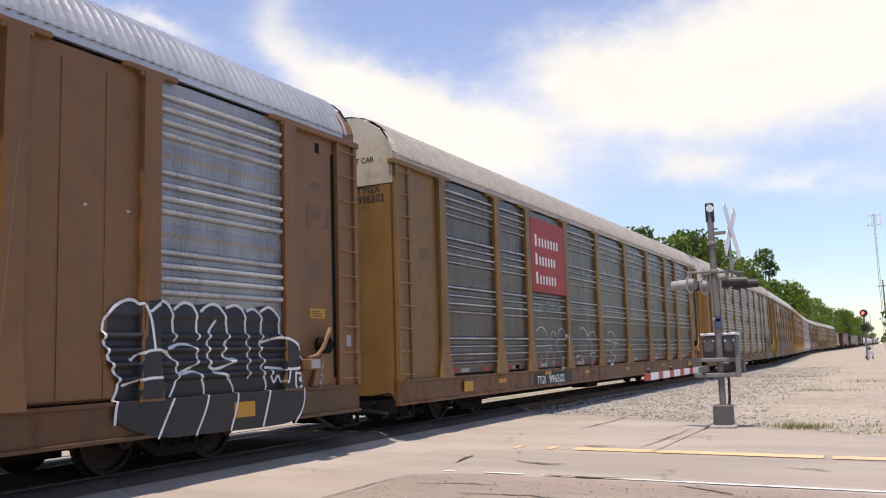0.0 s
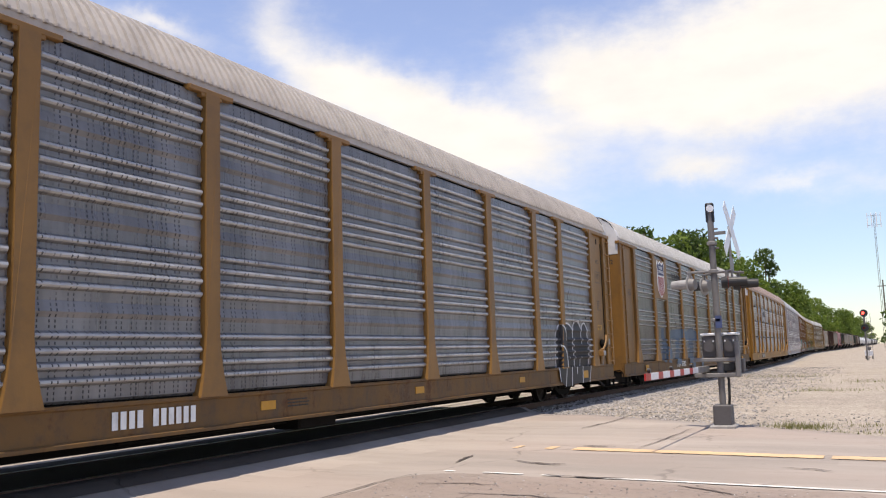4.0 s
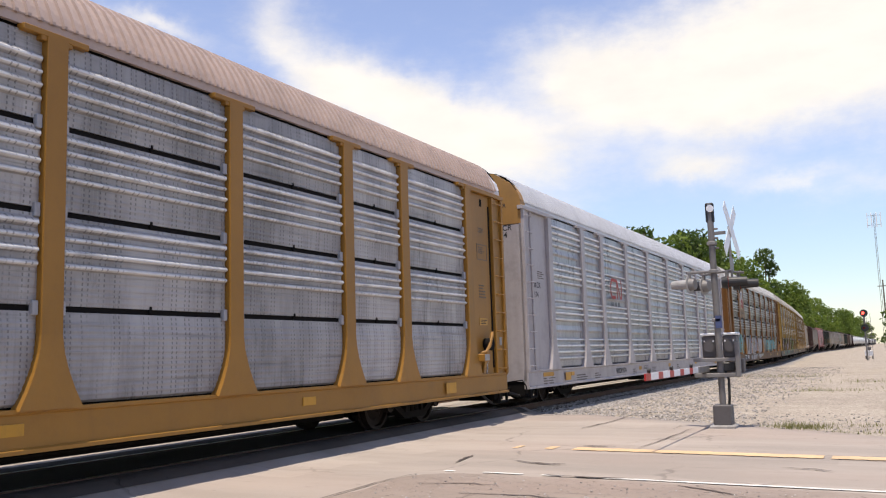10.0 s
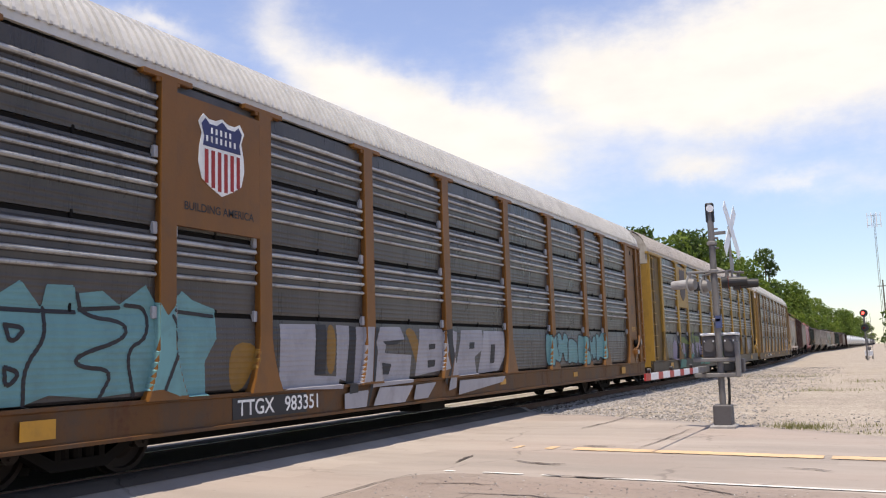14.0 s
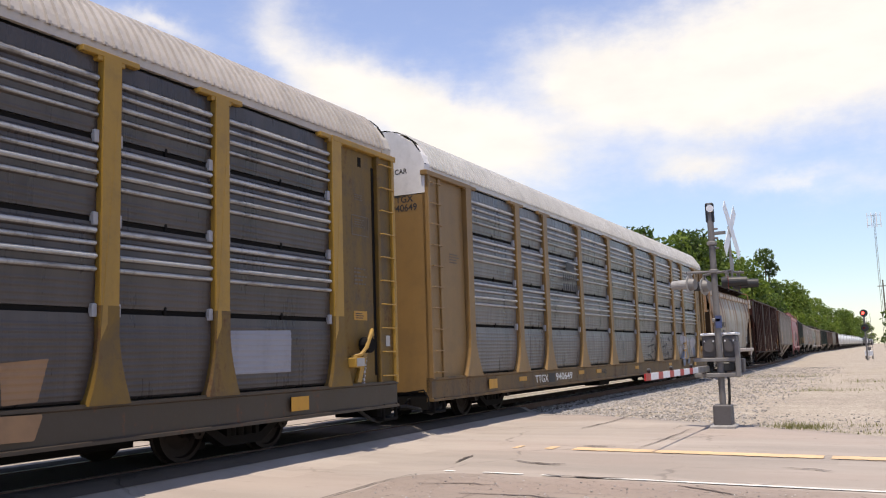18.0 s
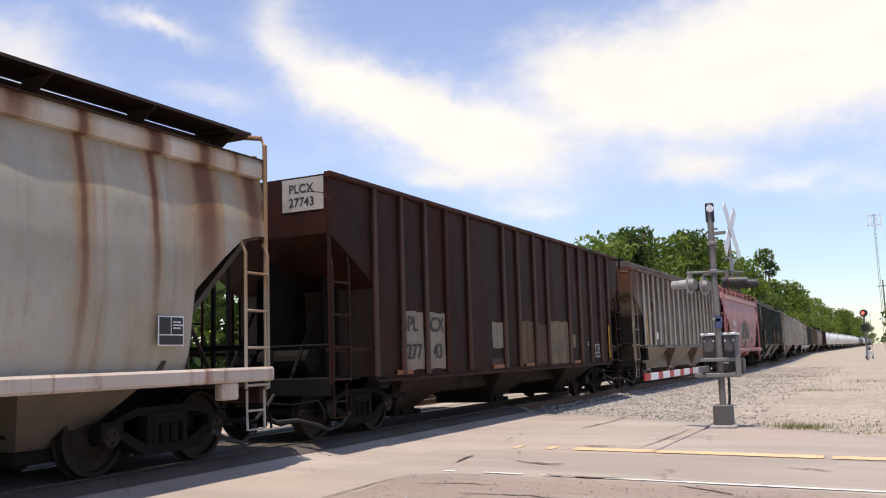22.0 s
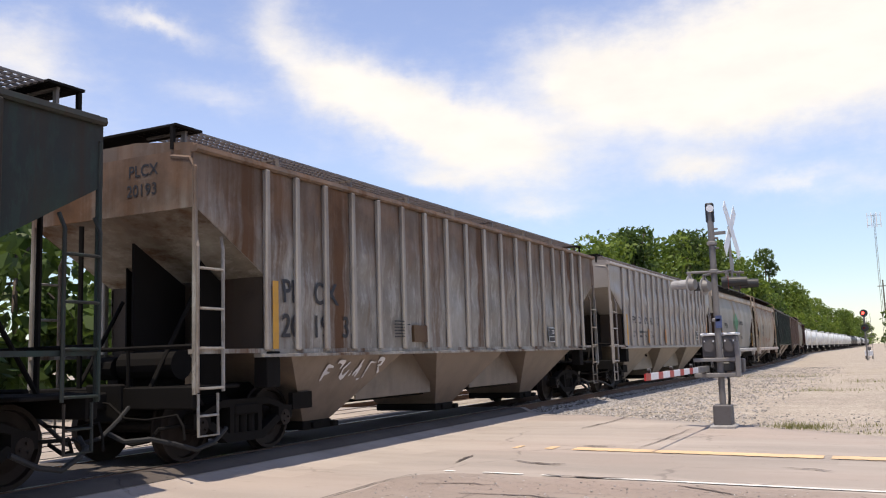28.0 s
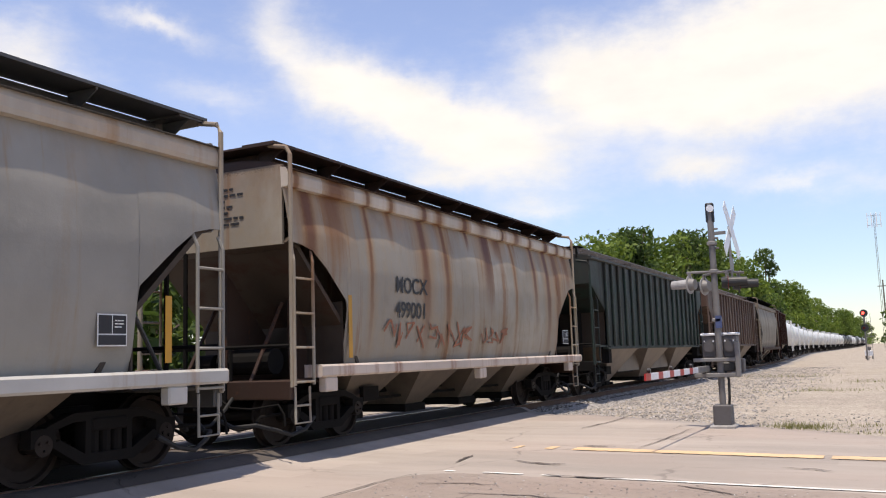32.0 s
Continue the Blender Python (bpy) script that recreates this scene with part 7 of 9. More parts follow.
sprayed_shapes(car, surf, SPRAY["black"], [((7.72, 1.81), (7.98, 1.82), (7.95, 1.06), (7.68, 1.05)), ((8.64, 1.81), (8.82, 1.8), (8.74, 0.74), (8.49, 0.73)), ((9.32, 1.79), (9.57, 1.81), (9.35, 1.39), (9.2, 0.8), (9.05, 0.5), (8.99, 0.51), (9.16, 0.88)), ((9.66, 1.56), (10.4, 1.6), (10.14, 1.51), (9.79, 1.49)), ((9.64, 1.2), (9.96, 1.17), (9.86, 0.99), (9.67, 1)), ((11.35, 1.51), (11.63, 1.52), (11.59, 1.42), (11.35, 1.41)), ((11.3, 1.21), (11.62, 1.22), (11.58, 1.09), (11.3, 1.07)), ((11.95, 1.78), (12.26, 1.81), (12.27, 1.29), (11.92, 0.71), (11.85, 0.82), (12.1, 1.09)), ((13.14, 1.54), (13.39, 1.55), (13.37, 1.42), (13.13, 1.41)), ((14.23, 1.5), (14.46, 1.5), (14.4, 1.1), (14.17, 1.09))], "black sprayed shadow of the signs", 0.008, False)
graffiti(car, 17.6 - hh, 22.6 - hh, 0.95, 1.75, 6, surf, SPRAY["teal"], SPRAY["black"], 53, 0.24, 0.02)
sill_mark(car, 5.85, WHITE_LETTER, BLACK_LETTER, text="TTGX   983351")
# yellow-post carrier with the painted-over shield
car, surf = car_carrier(A0 + 200.2, "yellow-posted car carrier with dark panels and green graffiti", wp("yellow_post_paint", (0.357, 0.207, 0.037), rust=0.2, dirt=0.35), galvanised("zinc_brownish", (0.068, 0.058, 0.055), 0.5, 0.2), "seams", ROOF_CREAM, wp("dirty_cap", (0.5, 0.45, 0.38), dirt=0.4), 0.16, wp("black_grimed_sill", (0.05, 0.036, 0.024), rust=0.4, dirt=0.5), worn_feet=True)
part("emblem_panel", boxes((FACE + 0.05, FACE + 0.099, 4.67 - hh, 6.30 - hh, 2.98, 4.66)), bpy.data.materials["yellow_post_paint"], car, "yellow panel")
shield(car, 4.95 - hh, 6.05 - hh, 3.25, 4.6, FACE + 0.1015, None, None, spray("dark_maroon_patch", (0.045, 0.022, 0.024)))
sprayed_shapes(car, surf, SPRAY["black"], [((4.18, 1.75), (4.55, 1.92), (6.38, 1.86), (7.44, 2.02), (9.38, 1.97), (10.29, 1.94), (11.06, 1.42), (11.04, 0.9), (9.27, 0.56), (3.91, 0.56), (4.14, 1.07))], "black sprayed cloud", 0.003)
for coat, shapes, lift in (("lilac", [((4.77, 1.28), (5.16, 1.42), (5.09, 1.02), (4.71, 1.11)), ((5.24, 1.51), (5.56, 1.5), (5.75, 1.06), (5.33, 1.05)), ((7.08, 1.5), (7.28, 1.5), (7.48, 1.44), (7.48, 1.08), (7.08, 1.01)), ((8.02, 1.56), (8.34, 1.56), (8.39, 1.11), (8.12, 1.06)), ((8.67, 1.7), (9.14, 1.17), (9.06, 0.96), (8.82, 1.01), (8.44, 1.56)), ((10.08, 1.96), (10.85, 1.72), (11.21, 1.42), (10.66, 0.77), (10.27, 1.29)), ((3.42, 1.52), (3.71, 1.65), (3.97, 1.56), (4.19, 1.38), (4.06, 0.85), (3.41, 0.85))], 0.006), ("moss", [((4.49, 1.8), (5.63, 1.75), (6.26, 1.59), (6.3, 1.46), (4.53, 1.56)), ((6.43, 1.83), (6.98, 1.8), (7.02, 1.51), (6.4, 1.57)), ((7.3, 1.94), (7.75, 2.12), (7.47, 1.51), (7.3, 1.51)), ((7.65, 1.84), (8.73, 1.79), (8.64, 1.51), (7.84, 1.57)), ((9.58, 1.85), (10.06, 2.13), (9.77, 1.5), (9.62, 1.5))], 0.007), ("jade", [((6.43, 1.04), (6.82, 1.07), (6.71, 0.81), (6.26, 0.86)), ((5.57, 1.14), (5.79, 1.04), (5.62, 0.89), (5.55, 0.9)), ((4.45, 0.87), (5.4, 0.83), (5.29, 0.52), (4.17, 0.53)), ((8.42, 0.87), (9.19, 0.84), (9.18, 0.6), (8.36, 0.59)), ((9.49, 0.9), (10.65, 0.8), (10.61, 0.55), (9.27, 0.56)), ((4.71, 1.17), (4.97, 1.21), (4.98, 1.03), (4.69, 1.07)), ((7.06, 1.05), (7.48, 1.09), (7.48, 0.91), (7.01, 0.94)), ((10.43, 1.28), (11.05, 1.24), (10.56, 0.9))], 0.008)):
    sprayed_shapes(car, surf, SPRAY[coat], shapes, coat + " sprayed sign", lift, False)
sprayed_lines(car, surf, SPRAY["sky"], [((4.18, 1.75), (4.41, 1.52), (4.47, 1.33), (4.71, 1.11)), ((6.3, 1.46), (6.4, 1.07)), ((7.48, 1.51), (7.48, 0.91)), ((7.82, 1.51), (8.26, 0.88)), ((8.71, 1.75), (9.21, 1.1)), ((9.61, 1.23), (10.27, 1.43), (11.05, 1.24), (10.39, 0.89))], "pale sprayed edges", 0.02, 0.011)
sprayed_shapes(car, surf, SPRAY["black"], [((12.4, 1.98), (12.76, 1.76), (14.36, 2.12), (15.13, 2.15), (16.51, 2.15), (16.96, 1.84), (18.63, 1.83), (18.96, 1.28), (18.65, 0.77), (17.58, 0.62), (16.42, 0.62), (13.79, 0.53), (12.8, 0.57), (12.77, 1.23), (12.44, 1.42))], "black sprayed cloud", 0.003)
for coat, shapes, lift in (("tan", [((13.72, 1.98), (13.94, 2.23), (14.36, 2.15), (14.28, 1.92), (13.83, 1.88)), ((15.31, 2.16), (15.89, 2.16), (15.68, 1.93), (15.31, 1.89)), ((16.57, 2.06), (16.97, 2.14), (16.9, 1.93), (16.6, 1.93)), ((17.69, 1.99), (17.93, 2.17), (18.08, 1.93)), ((12.14, 1.47), (12.33, 1.47), (12.42, 1.06), (12.31, 0.57), (12.18, 0.62), (11.96, 0.86), (12.04, 1.16)), ((18.62, 1.61), (19.13, 1.57), (19.25, 0.97), (18.73, 0.99)), ((19.58, 1.34), (20.15, 1.38), (20.04, 0.94), (19.63, 0.92)), ((18.8, 0.84), (20.04, 0.82), (19.94, 0.56), (18.79, 0.58))], 0.006), ("deep_green", [((13.31, 0.81), (13.79, 0.79), (13.79, 0.52), (13.38, 0.52)), ((14.72, 0.84), (15.12, 0.9), (15.06, 0.62), (14.72, 0.59)), ((15.52, 0.8), (16.32, 0.78), (16.21, 0.6), (15.61, 0.6))], 0.006), ("moss", [((12.64, 1.8), (12.88, 1.69), (14.05, 1.7), (14.17, 1.35), (13.83, 1.25), (14.02, 0.98), (14.36, 0.91), (14.08, 0.77), (13.37, 0.81), (13.14, 1.27), (12.77, 1.37)), ((14.65, 2.05), (15.17, 2.07), (14.99, 1.34), (15.16, 0.93), (14.72, 0.87), (14.86, 1.34)), ((15.49, 1.69), (15.99, 2.07), (16.41, 2.11), (16.4, 1.7), (15.87, 1.39), (16.71, 1.21), (16.81, 0.85), (16.01, 0.8), (15.67, 1.09), (16.38, 1.05), (15.58, 1.33)), ((16.9, 1.7), (17.55, 1.68), (17.67, 1.37), (18.07, 1.75), (18.55, 1.76), (17.99, 1.22), (18.59, 0.99), (18.5, 0.63), (17.59, 0.89), (17.33, 0.63), (17.18, 1.3))], 0.007), ("black", [((13.37, 1.36), (13.72, 1.36), (13.62, 1.18), (13.44, 1.21)), ((15.88, 1.57), (16.19, 1.75), (16.2, 1.63), (15.93, 1.48))], 0.009)):
    sprayed_shapes(car, surf, SPRAY[coat], shapes, coat.replace("_", " ") + " sprayed sign", lift, False)
sprayed_lines(car, surf, SPRAY["pale_green"], [((12.76, 1.7), (13.34, 1.68), (14.05, 1.68)), ((13.41, 0.85), (13.68, 0.79)), ((14.16, 0.83), (14.47, 0.83)), ((15.67, 1.06), (15.91, 0.84), (16.76, 0.84)), ((16.9, 1.74), (17.56, 1.72)), ((15.88, 1.69), (16.4, 1.95)), ((15.15, 0.84), (15.33, 0.81))], "pale sprayed highlights", 0.022, 0.011)
sprayed_shapes(car, surf, SPRAY["grey"], [((22.95, 1.12), (24.3, 1.12), (24.3, 1.72), (22.95, 1.7))], "grey painted-over patch", 0.004, False)
sill_mark(car, 6.6, WHITE_LETTER, BLACK_LETTER, text="TTGX 965532")
# tan carrier with dark sheets, last of them
car, surf = car_carrier(A0 + 228.8, "tan car carrier with dark ribbed sheets and pale graffiti", wp("tan_worn_paint", (0.235, 0.138, 0.050), rust=0.08, dirt=0.25), galvanised("zinc_slate", (0.115, 0.107, 0.105), 0.45, 0.2), "seams", ROOF_WHITE, wp("white_cap_clean", (0.68, 0.66, 0.65), dirt=0.2), 0.26, marks=("TTGX", "940649"))
bars(car, FACE + 0.1015, 7.62 - hh, 3.19, 0.19, (7,), BLACK_LETTER, pitch=0.9)
bars(car, FACE + 0.1015, 7.62 - hh, 2.92, 0.19, (8,), BLACK_LETTER, pitch=0.95)
polygon(car, "emblem", [(7.85 - hh, 3.48), (8.6 - hh, 3.5), (8.5 - hh, 3.68), (7.95 - hh, 3.72)], FACE + 0.1015, BLACK_LETTER, "worn black emblem")
sprayed_lines(car, surf, SPRAY["black"], [((18.45, 1.69), (18.8, 1.75), (18.46, 1.36), (18.66, 1.31), (18.66, 0.9)), ((18.94, 1.83), (19.02, 1.09)), ((18.8, 1.36), (19.13, 1.41)), ((19.21, 1.57), (19.25, 1.03)), ((19.25, 1.3), (19.52, 1.57), (19.56, 1.24)), ((19.73, 1.68), (20.11, 1.57), (19.85, 1.74)), ((19.48, 1.07), (19.73, 1.23), (19.85, 0.95)), ((20.16, 1.28), (20.43, 1.27)), ((17.08, 1.56), (17.38, 1.68)), ((16.56, 1.39), (17.08, 1.43), (17.47, 1.47)), ((17.11, 1.47), (17.17, 1.16), (17.39, 1.22)), ((17.64, 1.54), (17.7, 1.19)), ((17.58, 1.33), (17.79, 1.37)), ((16.57, 1.1), (17.07, 1.08), (17.31, 0.8))], "thin black sprayed scrawl", 0.026, 0.009)
sprayed_shapes(car, surf, SPRAY["silver"], [((21.98, 1.8), (22.64, 1.85), (22.88, 1.57), (22.03, 1.44)), ((21.82, 1.43), (22.26, 1.3), (22.02, 1.03), (21.77, 1.18)), ((22.95, 1.64), (23.56, 1.76), (23.69, 1.5), (23.13, 1.22), (22.94, 1.29)), ((23.84, 1.65), (24.77, 1.81), (25.17, 1.5), (24.43, 1.35), (24.56, 0.92), (24.04, 1.28)), ((22.26, 1.37), (22.75, 1.5), (22.62, 1.2))], "pale worn sprayed sign", 0.005)
sprayed_shapes(car, surf, SPRAY["slate"], [((22.13, 1.11), (22.74, 1.23), (22.41, 0.56), (21.89, 0.6)), ((23.34, 1.5), (23.7, 1.12), (23.39, 0.99), (23.2, 1.22)), ((24.3, 1.33), (24.9, 1.33), (24.91, 0.93), (24.56, 0.92)), ((22.99, 0.94), (23.53, 0.96), (23.24, 0.65), (22.85, 0.64))], "slate blue sprayed sign", 0.007)
part("number_plate", boxes((1.472, 1.478, 6.3 - hh, 6.75 - hh, 0.55, 0.77)), BLACK_LETTER, car, "black worn plate")
letters(car, "TTGX", 0.25, 1.4805, 5.36 - hh, 0.575, WHITE_LETTER, wide=0.9), letters(car, "940649", 0.25, 1.4805, 6.8 - hh, 0.585, WHITE_LETTER, wide=1.3)
for u, z in ((4.34, 0.65), (8.68, 0.67), (10.3, 0.66), (14.6, 0.66), (19.6, 0.66)):
    part("reflector", boxes((1.472, 1.482, u - hh, u + 0.46 - hh, z, z + 0.1)), YELLOW_MARK, car, "worn yellow reflector")

# ---- covered hoppers ----
def streaked(name, base, run=(0.17, 0.065, 0.028), amount=0.5, dirt=0.3, second=None, drips=0.0, pitch=0.93, top=3.9, rough=0.55, spec=0.2):
    """Pale paint with rust running down from the roof edge; drips fall from each roof bracket."""
    m, n = shader(name)
    vec, tc, rnd = coords(n)
    broad, fine = n.noise(vec, 0.5, 4.0), n.noise(vec, 15.0, 6.0, 0.65)
    col = n.mix(n.step(broad, 0.35, 0.7), tuple(c * 0.88 for c in base), tuple(min(1, c * 1.12) for c in base))
    if second:
        col = n.mix(n.step(n.noise(scaled(n, vec, (1, 1, 0.6)), 0.9, 6.0, 0.65), 0.45, 0.68), col, second)
        flake = n.step(n.noise(scaled(n, vec, (1.0, 2.2, 0.7)), 2.6, 8.0, 0.72), 0.50, 0.60)
        col = n.mix(n.math("MULTIPLY", flake, 0.55), col, tuple(min(1, c * 1.2) for c in second))
    run1 = n.noise(scaled(n, vec, (1.0, 1.9, 0.07)), 1.0, 6.0, 0.62)
    run2 = n.noise(scaled(n, vec, (3.0, 6.0, 0.16)), 1.0, 5.0, 0.6)
    wide = n.step(n.math("ADD", run1, n.math("MULTIPLY", fine, 0.08)), 0.60 - 0.09 * amount, 0.78 - 0.09 * amount)
    thin = n.math("MULTIPLY", n.step(run2, 0.62 - 0.06 * amount, 0.74), 0.7)
    k = n.math("MULTIPLY", n.math("MAXIMUM", wide, thin), min(1.0, 0.35 + amount))
    col = n.mix(n.math("MULTIPLY", n.step(n.noise(vec, 1.7, 6.0, 0.65), 0.5, 0.78), dirt), col, tuple(c * 0.45 for c in base))
    col = n.mix(k, col, run)
    ox, oy, oz = n.add("ShaderNodeSeparateXYZ", {0: tc}).outputs
    bloom = n.math("MULTIPLY", n.step(n.math("ADD", n.math("MULTIPLY", oz, 0.42), n.noise(scaled(n, vec, (1.0, 1.3, 0.35)), 1.3, 6.0, 0.65)), 1.85 - 0.35 * (amount > 0.6), 2.35 - 0.3 * (amount > 0.6)), min(1.0, amount * 1.1))
    col = n.mix(bloom, col, n.mix(n.step(n.noise(vec, 2.1, 5.0), 0.4, 0.65), tuple(c * 0.8 for c in run), tuple(c * 1.35 for c in run)))
    if drips:
        cell = n.math("DIVIDE", oy, pitch)
        white = n.add("ShaderNodeTexWhiteNoise", {"W": n.math("ADD", n.math("FLOOR", cell), len(name) * 7.3)}, noise_dimensions="1D").outputs[1]
        r1, r2, r3 = n.add("ShaderNodeSeparateColor", {0: white}).outputs
        wob = n.math("MULTIPLY", n.math("SUBTRACT", n.noise(scaled(n, tc, (1.0, 1.0, 0.4)), 5.0, 4.0), 0.5), 0.10)
        off = n.math("SUBTRACT", n.math("FRACT", cell), n.math("MULTIPLY_ADD", r1, 0.5, 0.25))
        d = n.math("ABSOLUTE", n.math("ADD", n.math("MULTIPLY", off, pitch), wob))
        core = n.math("DIVIDE", d, n.math("MULTIPLY_ADD", n.math("MULTIPLY", r2, r2), 0.30, 0.06))
        reach = n.math("MULTIPLY_ADD", r3, 3.2, 0.5)
        fall = n.math("DIVIDE", n.math("SUBTRACT", top, oz), reach)
        fade = n.step(fall, 1.0, 0.1)
        halo = n.math("MULTIPLY", n.math("MULTIPLY", n.step(core, 3.2, 0.4), fade), 0.8 * drips)
        col = n.mix(halo, col, (0.30, 0.17, 0.075))
        line = n.math("MULTIPLY", n.math("MULTIPLY", n.step(n.math("ADD", core, n.math("MULTIPLY", fine, 0.5)), 1.5, 0.5), fade), drips)
        col = n.mix(line, col, n.mix(r1, (0.20, 0.095, 0.045), (0.11, 0.042, 0.028)))
    finish(n, col, n.math("MULTIPLY_ADD", k, 0.3, rough), 0.0, n.math("ADD", fine, n.math("MULTIPLY", broad, 4.0)), 0.003, spec)
    return m


def rib_places(length, ribs, places):
    """Where the ribs of a side stand: closer together towards the ends."""
    if places:
        return list(places)
    gaps = [0.9 - 0.21 * abs(2 * i / (ribs - 2) - 1) ** 1.5 for i in range(ribs - 1)]
    k = (length - 2.78) / sum(gaps)
    us = [1.42]
    for gap in gaps:
        us.append(us[-1] + gap * k)
    return us


def dented(u, z, lo, hi, bulge, frames, quilt):
    """How far a bay of the side sheet stands out between its frames."""
    phase = float(np.interp(u, frames, range(len(frames))))
    bay = int(phase)
    b = bulge * math.sin(math.pi * (phase % 1.0)) ** 1.3 * math.sin(math.pi * min(max((z - lo) / (hi - lo), 0.0), 1.0)) ** 0.5
    b *= 1.0 - quilt * math.cos(math.tau * (z - 0.12 * noise.noise((bay * 1.7, 3.0, 0))) / (0.86 + 0.12 * noise.noise((bay * 2.3, 7.0, 0))))
    return b * (0.75 + 0.7 * noise.noise((bay * 3.1, z * 0.9, 0)))


def curved_sheet(h, n, section, lower, bulge, frames, quilt=0.0):
    """Side sheet: a section (x, z) along the car, cut off below lower(u) and bulging between frames."""
    zs = np.array([p[1] for p in section])
    xs = np.array([p[0] for p in section])
    bm = bmesh.new()
    prev = None
    us = sorted({round(2 * h * i / n, 3) for i in range(n + 1)} | {k for v in (0.26, 0.55, 0.72, 0.9, 1.1, 1.3, 1.46, 1.48, 1.5) for k in (v, 2 * h - v)})
    for u in us:
        lo = lower(min(u, 2 * h - u))
        ring = []
        for k in range(31):
            z = lo + (zs[-1] - lo) * k / 30
            ring.append(bm.verts.new((float(np.interp(z, zs, xs)) + dented(u, z, lo, zs[-1], bulge, frames, quilt), u - h, z)))
        if prev:
            for a in range(30):
                bm.faces.new((prev[a], ring[a], ring[a + 1], prev[a + 1]))
        prev = ring
    bmesh.ops.recalc_face_normals(bm, faces=bm.faces)
    if bm.faces and sum(f.normal.x for f in bm.faces) < 0:
        bmesh.ops.reverse_faces(bm, faces=bm.faces)
    return bm


def funnel(y0, y1, top, bottom, x0, x1, tip):
    bm = bmesh.new()
    m = (y0 + y1) / 2
    a = [bm.verts.new(p) for p in ((-x0, y0, top), (x0, y0, top), (x0, y1, top), (-x0, y1, top))]
    b = [bm.verts.new(p) for p in ((-x1, m - tip, bottom), (x1, m - tip, bottom), (x1, m + tip, bottom), (-x1, m + tip, bottom))]
    bm.faces.new(a), bm.faces.new(b[::-1])
    for i in range(4):
        j = (i + 1) % 4
        bm.faces.new((a[j], a[i], b[i], b[j]))
    bmesh.ops.recalc_face_normals(bm, faces=bm.faces)
    return bm


def grating(length, x0, x1, z):
    bm = bmesh.new()
    for k in range(7):
        x = x0 + (x1 - x0) * k / 6
        box(bm, x - 0.008, x + 0.008, -length / 2, length / 2, z, z + 0.03)
    n = int(length / 0.11)
    for i in range(n + 1):
        y = -length / 2 + length * i / n
        box(bm, x0, x1, y - 0.008, y + 0.008, z + 0.002, z + 0.028)
    return bm


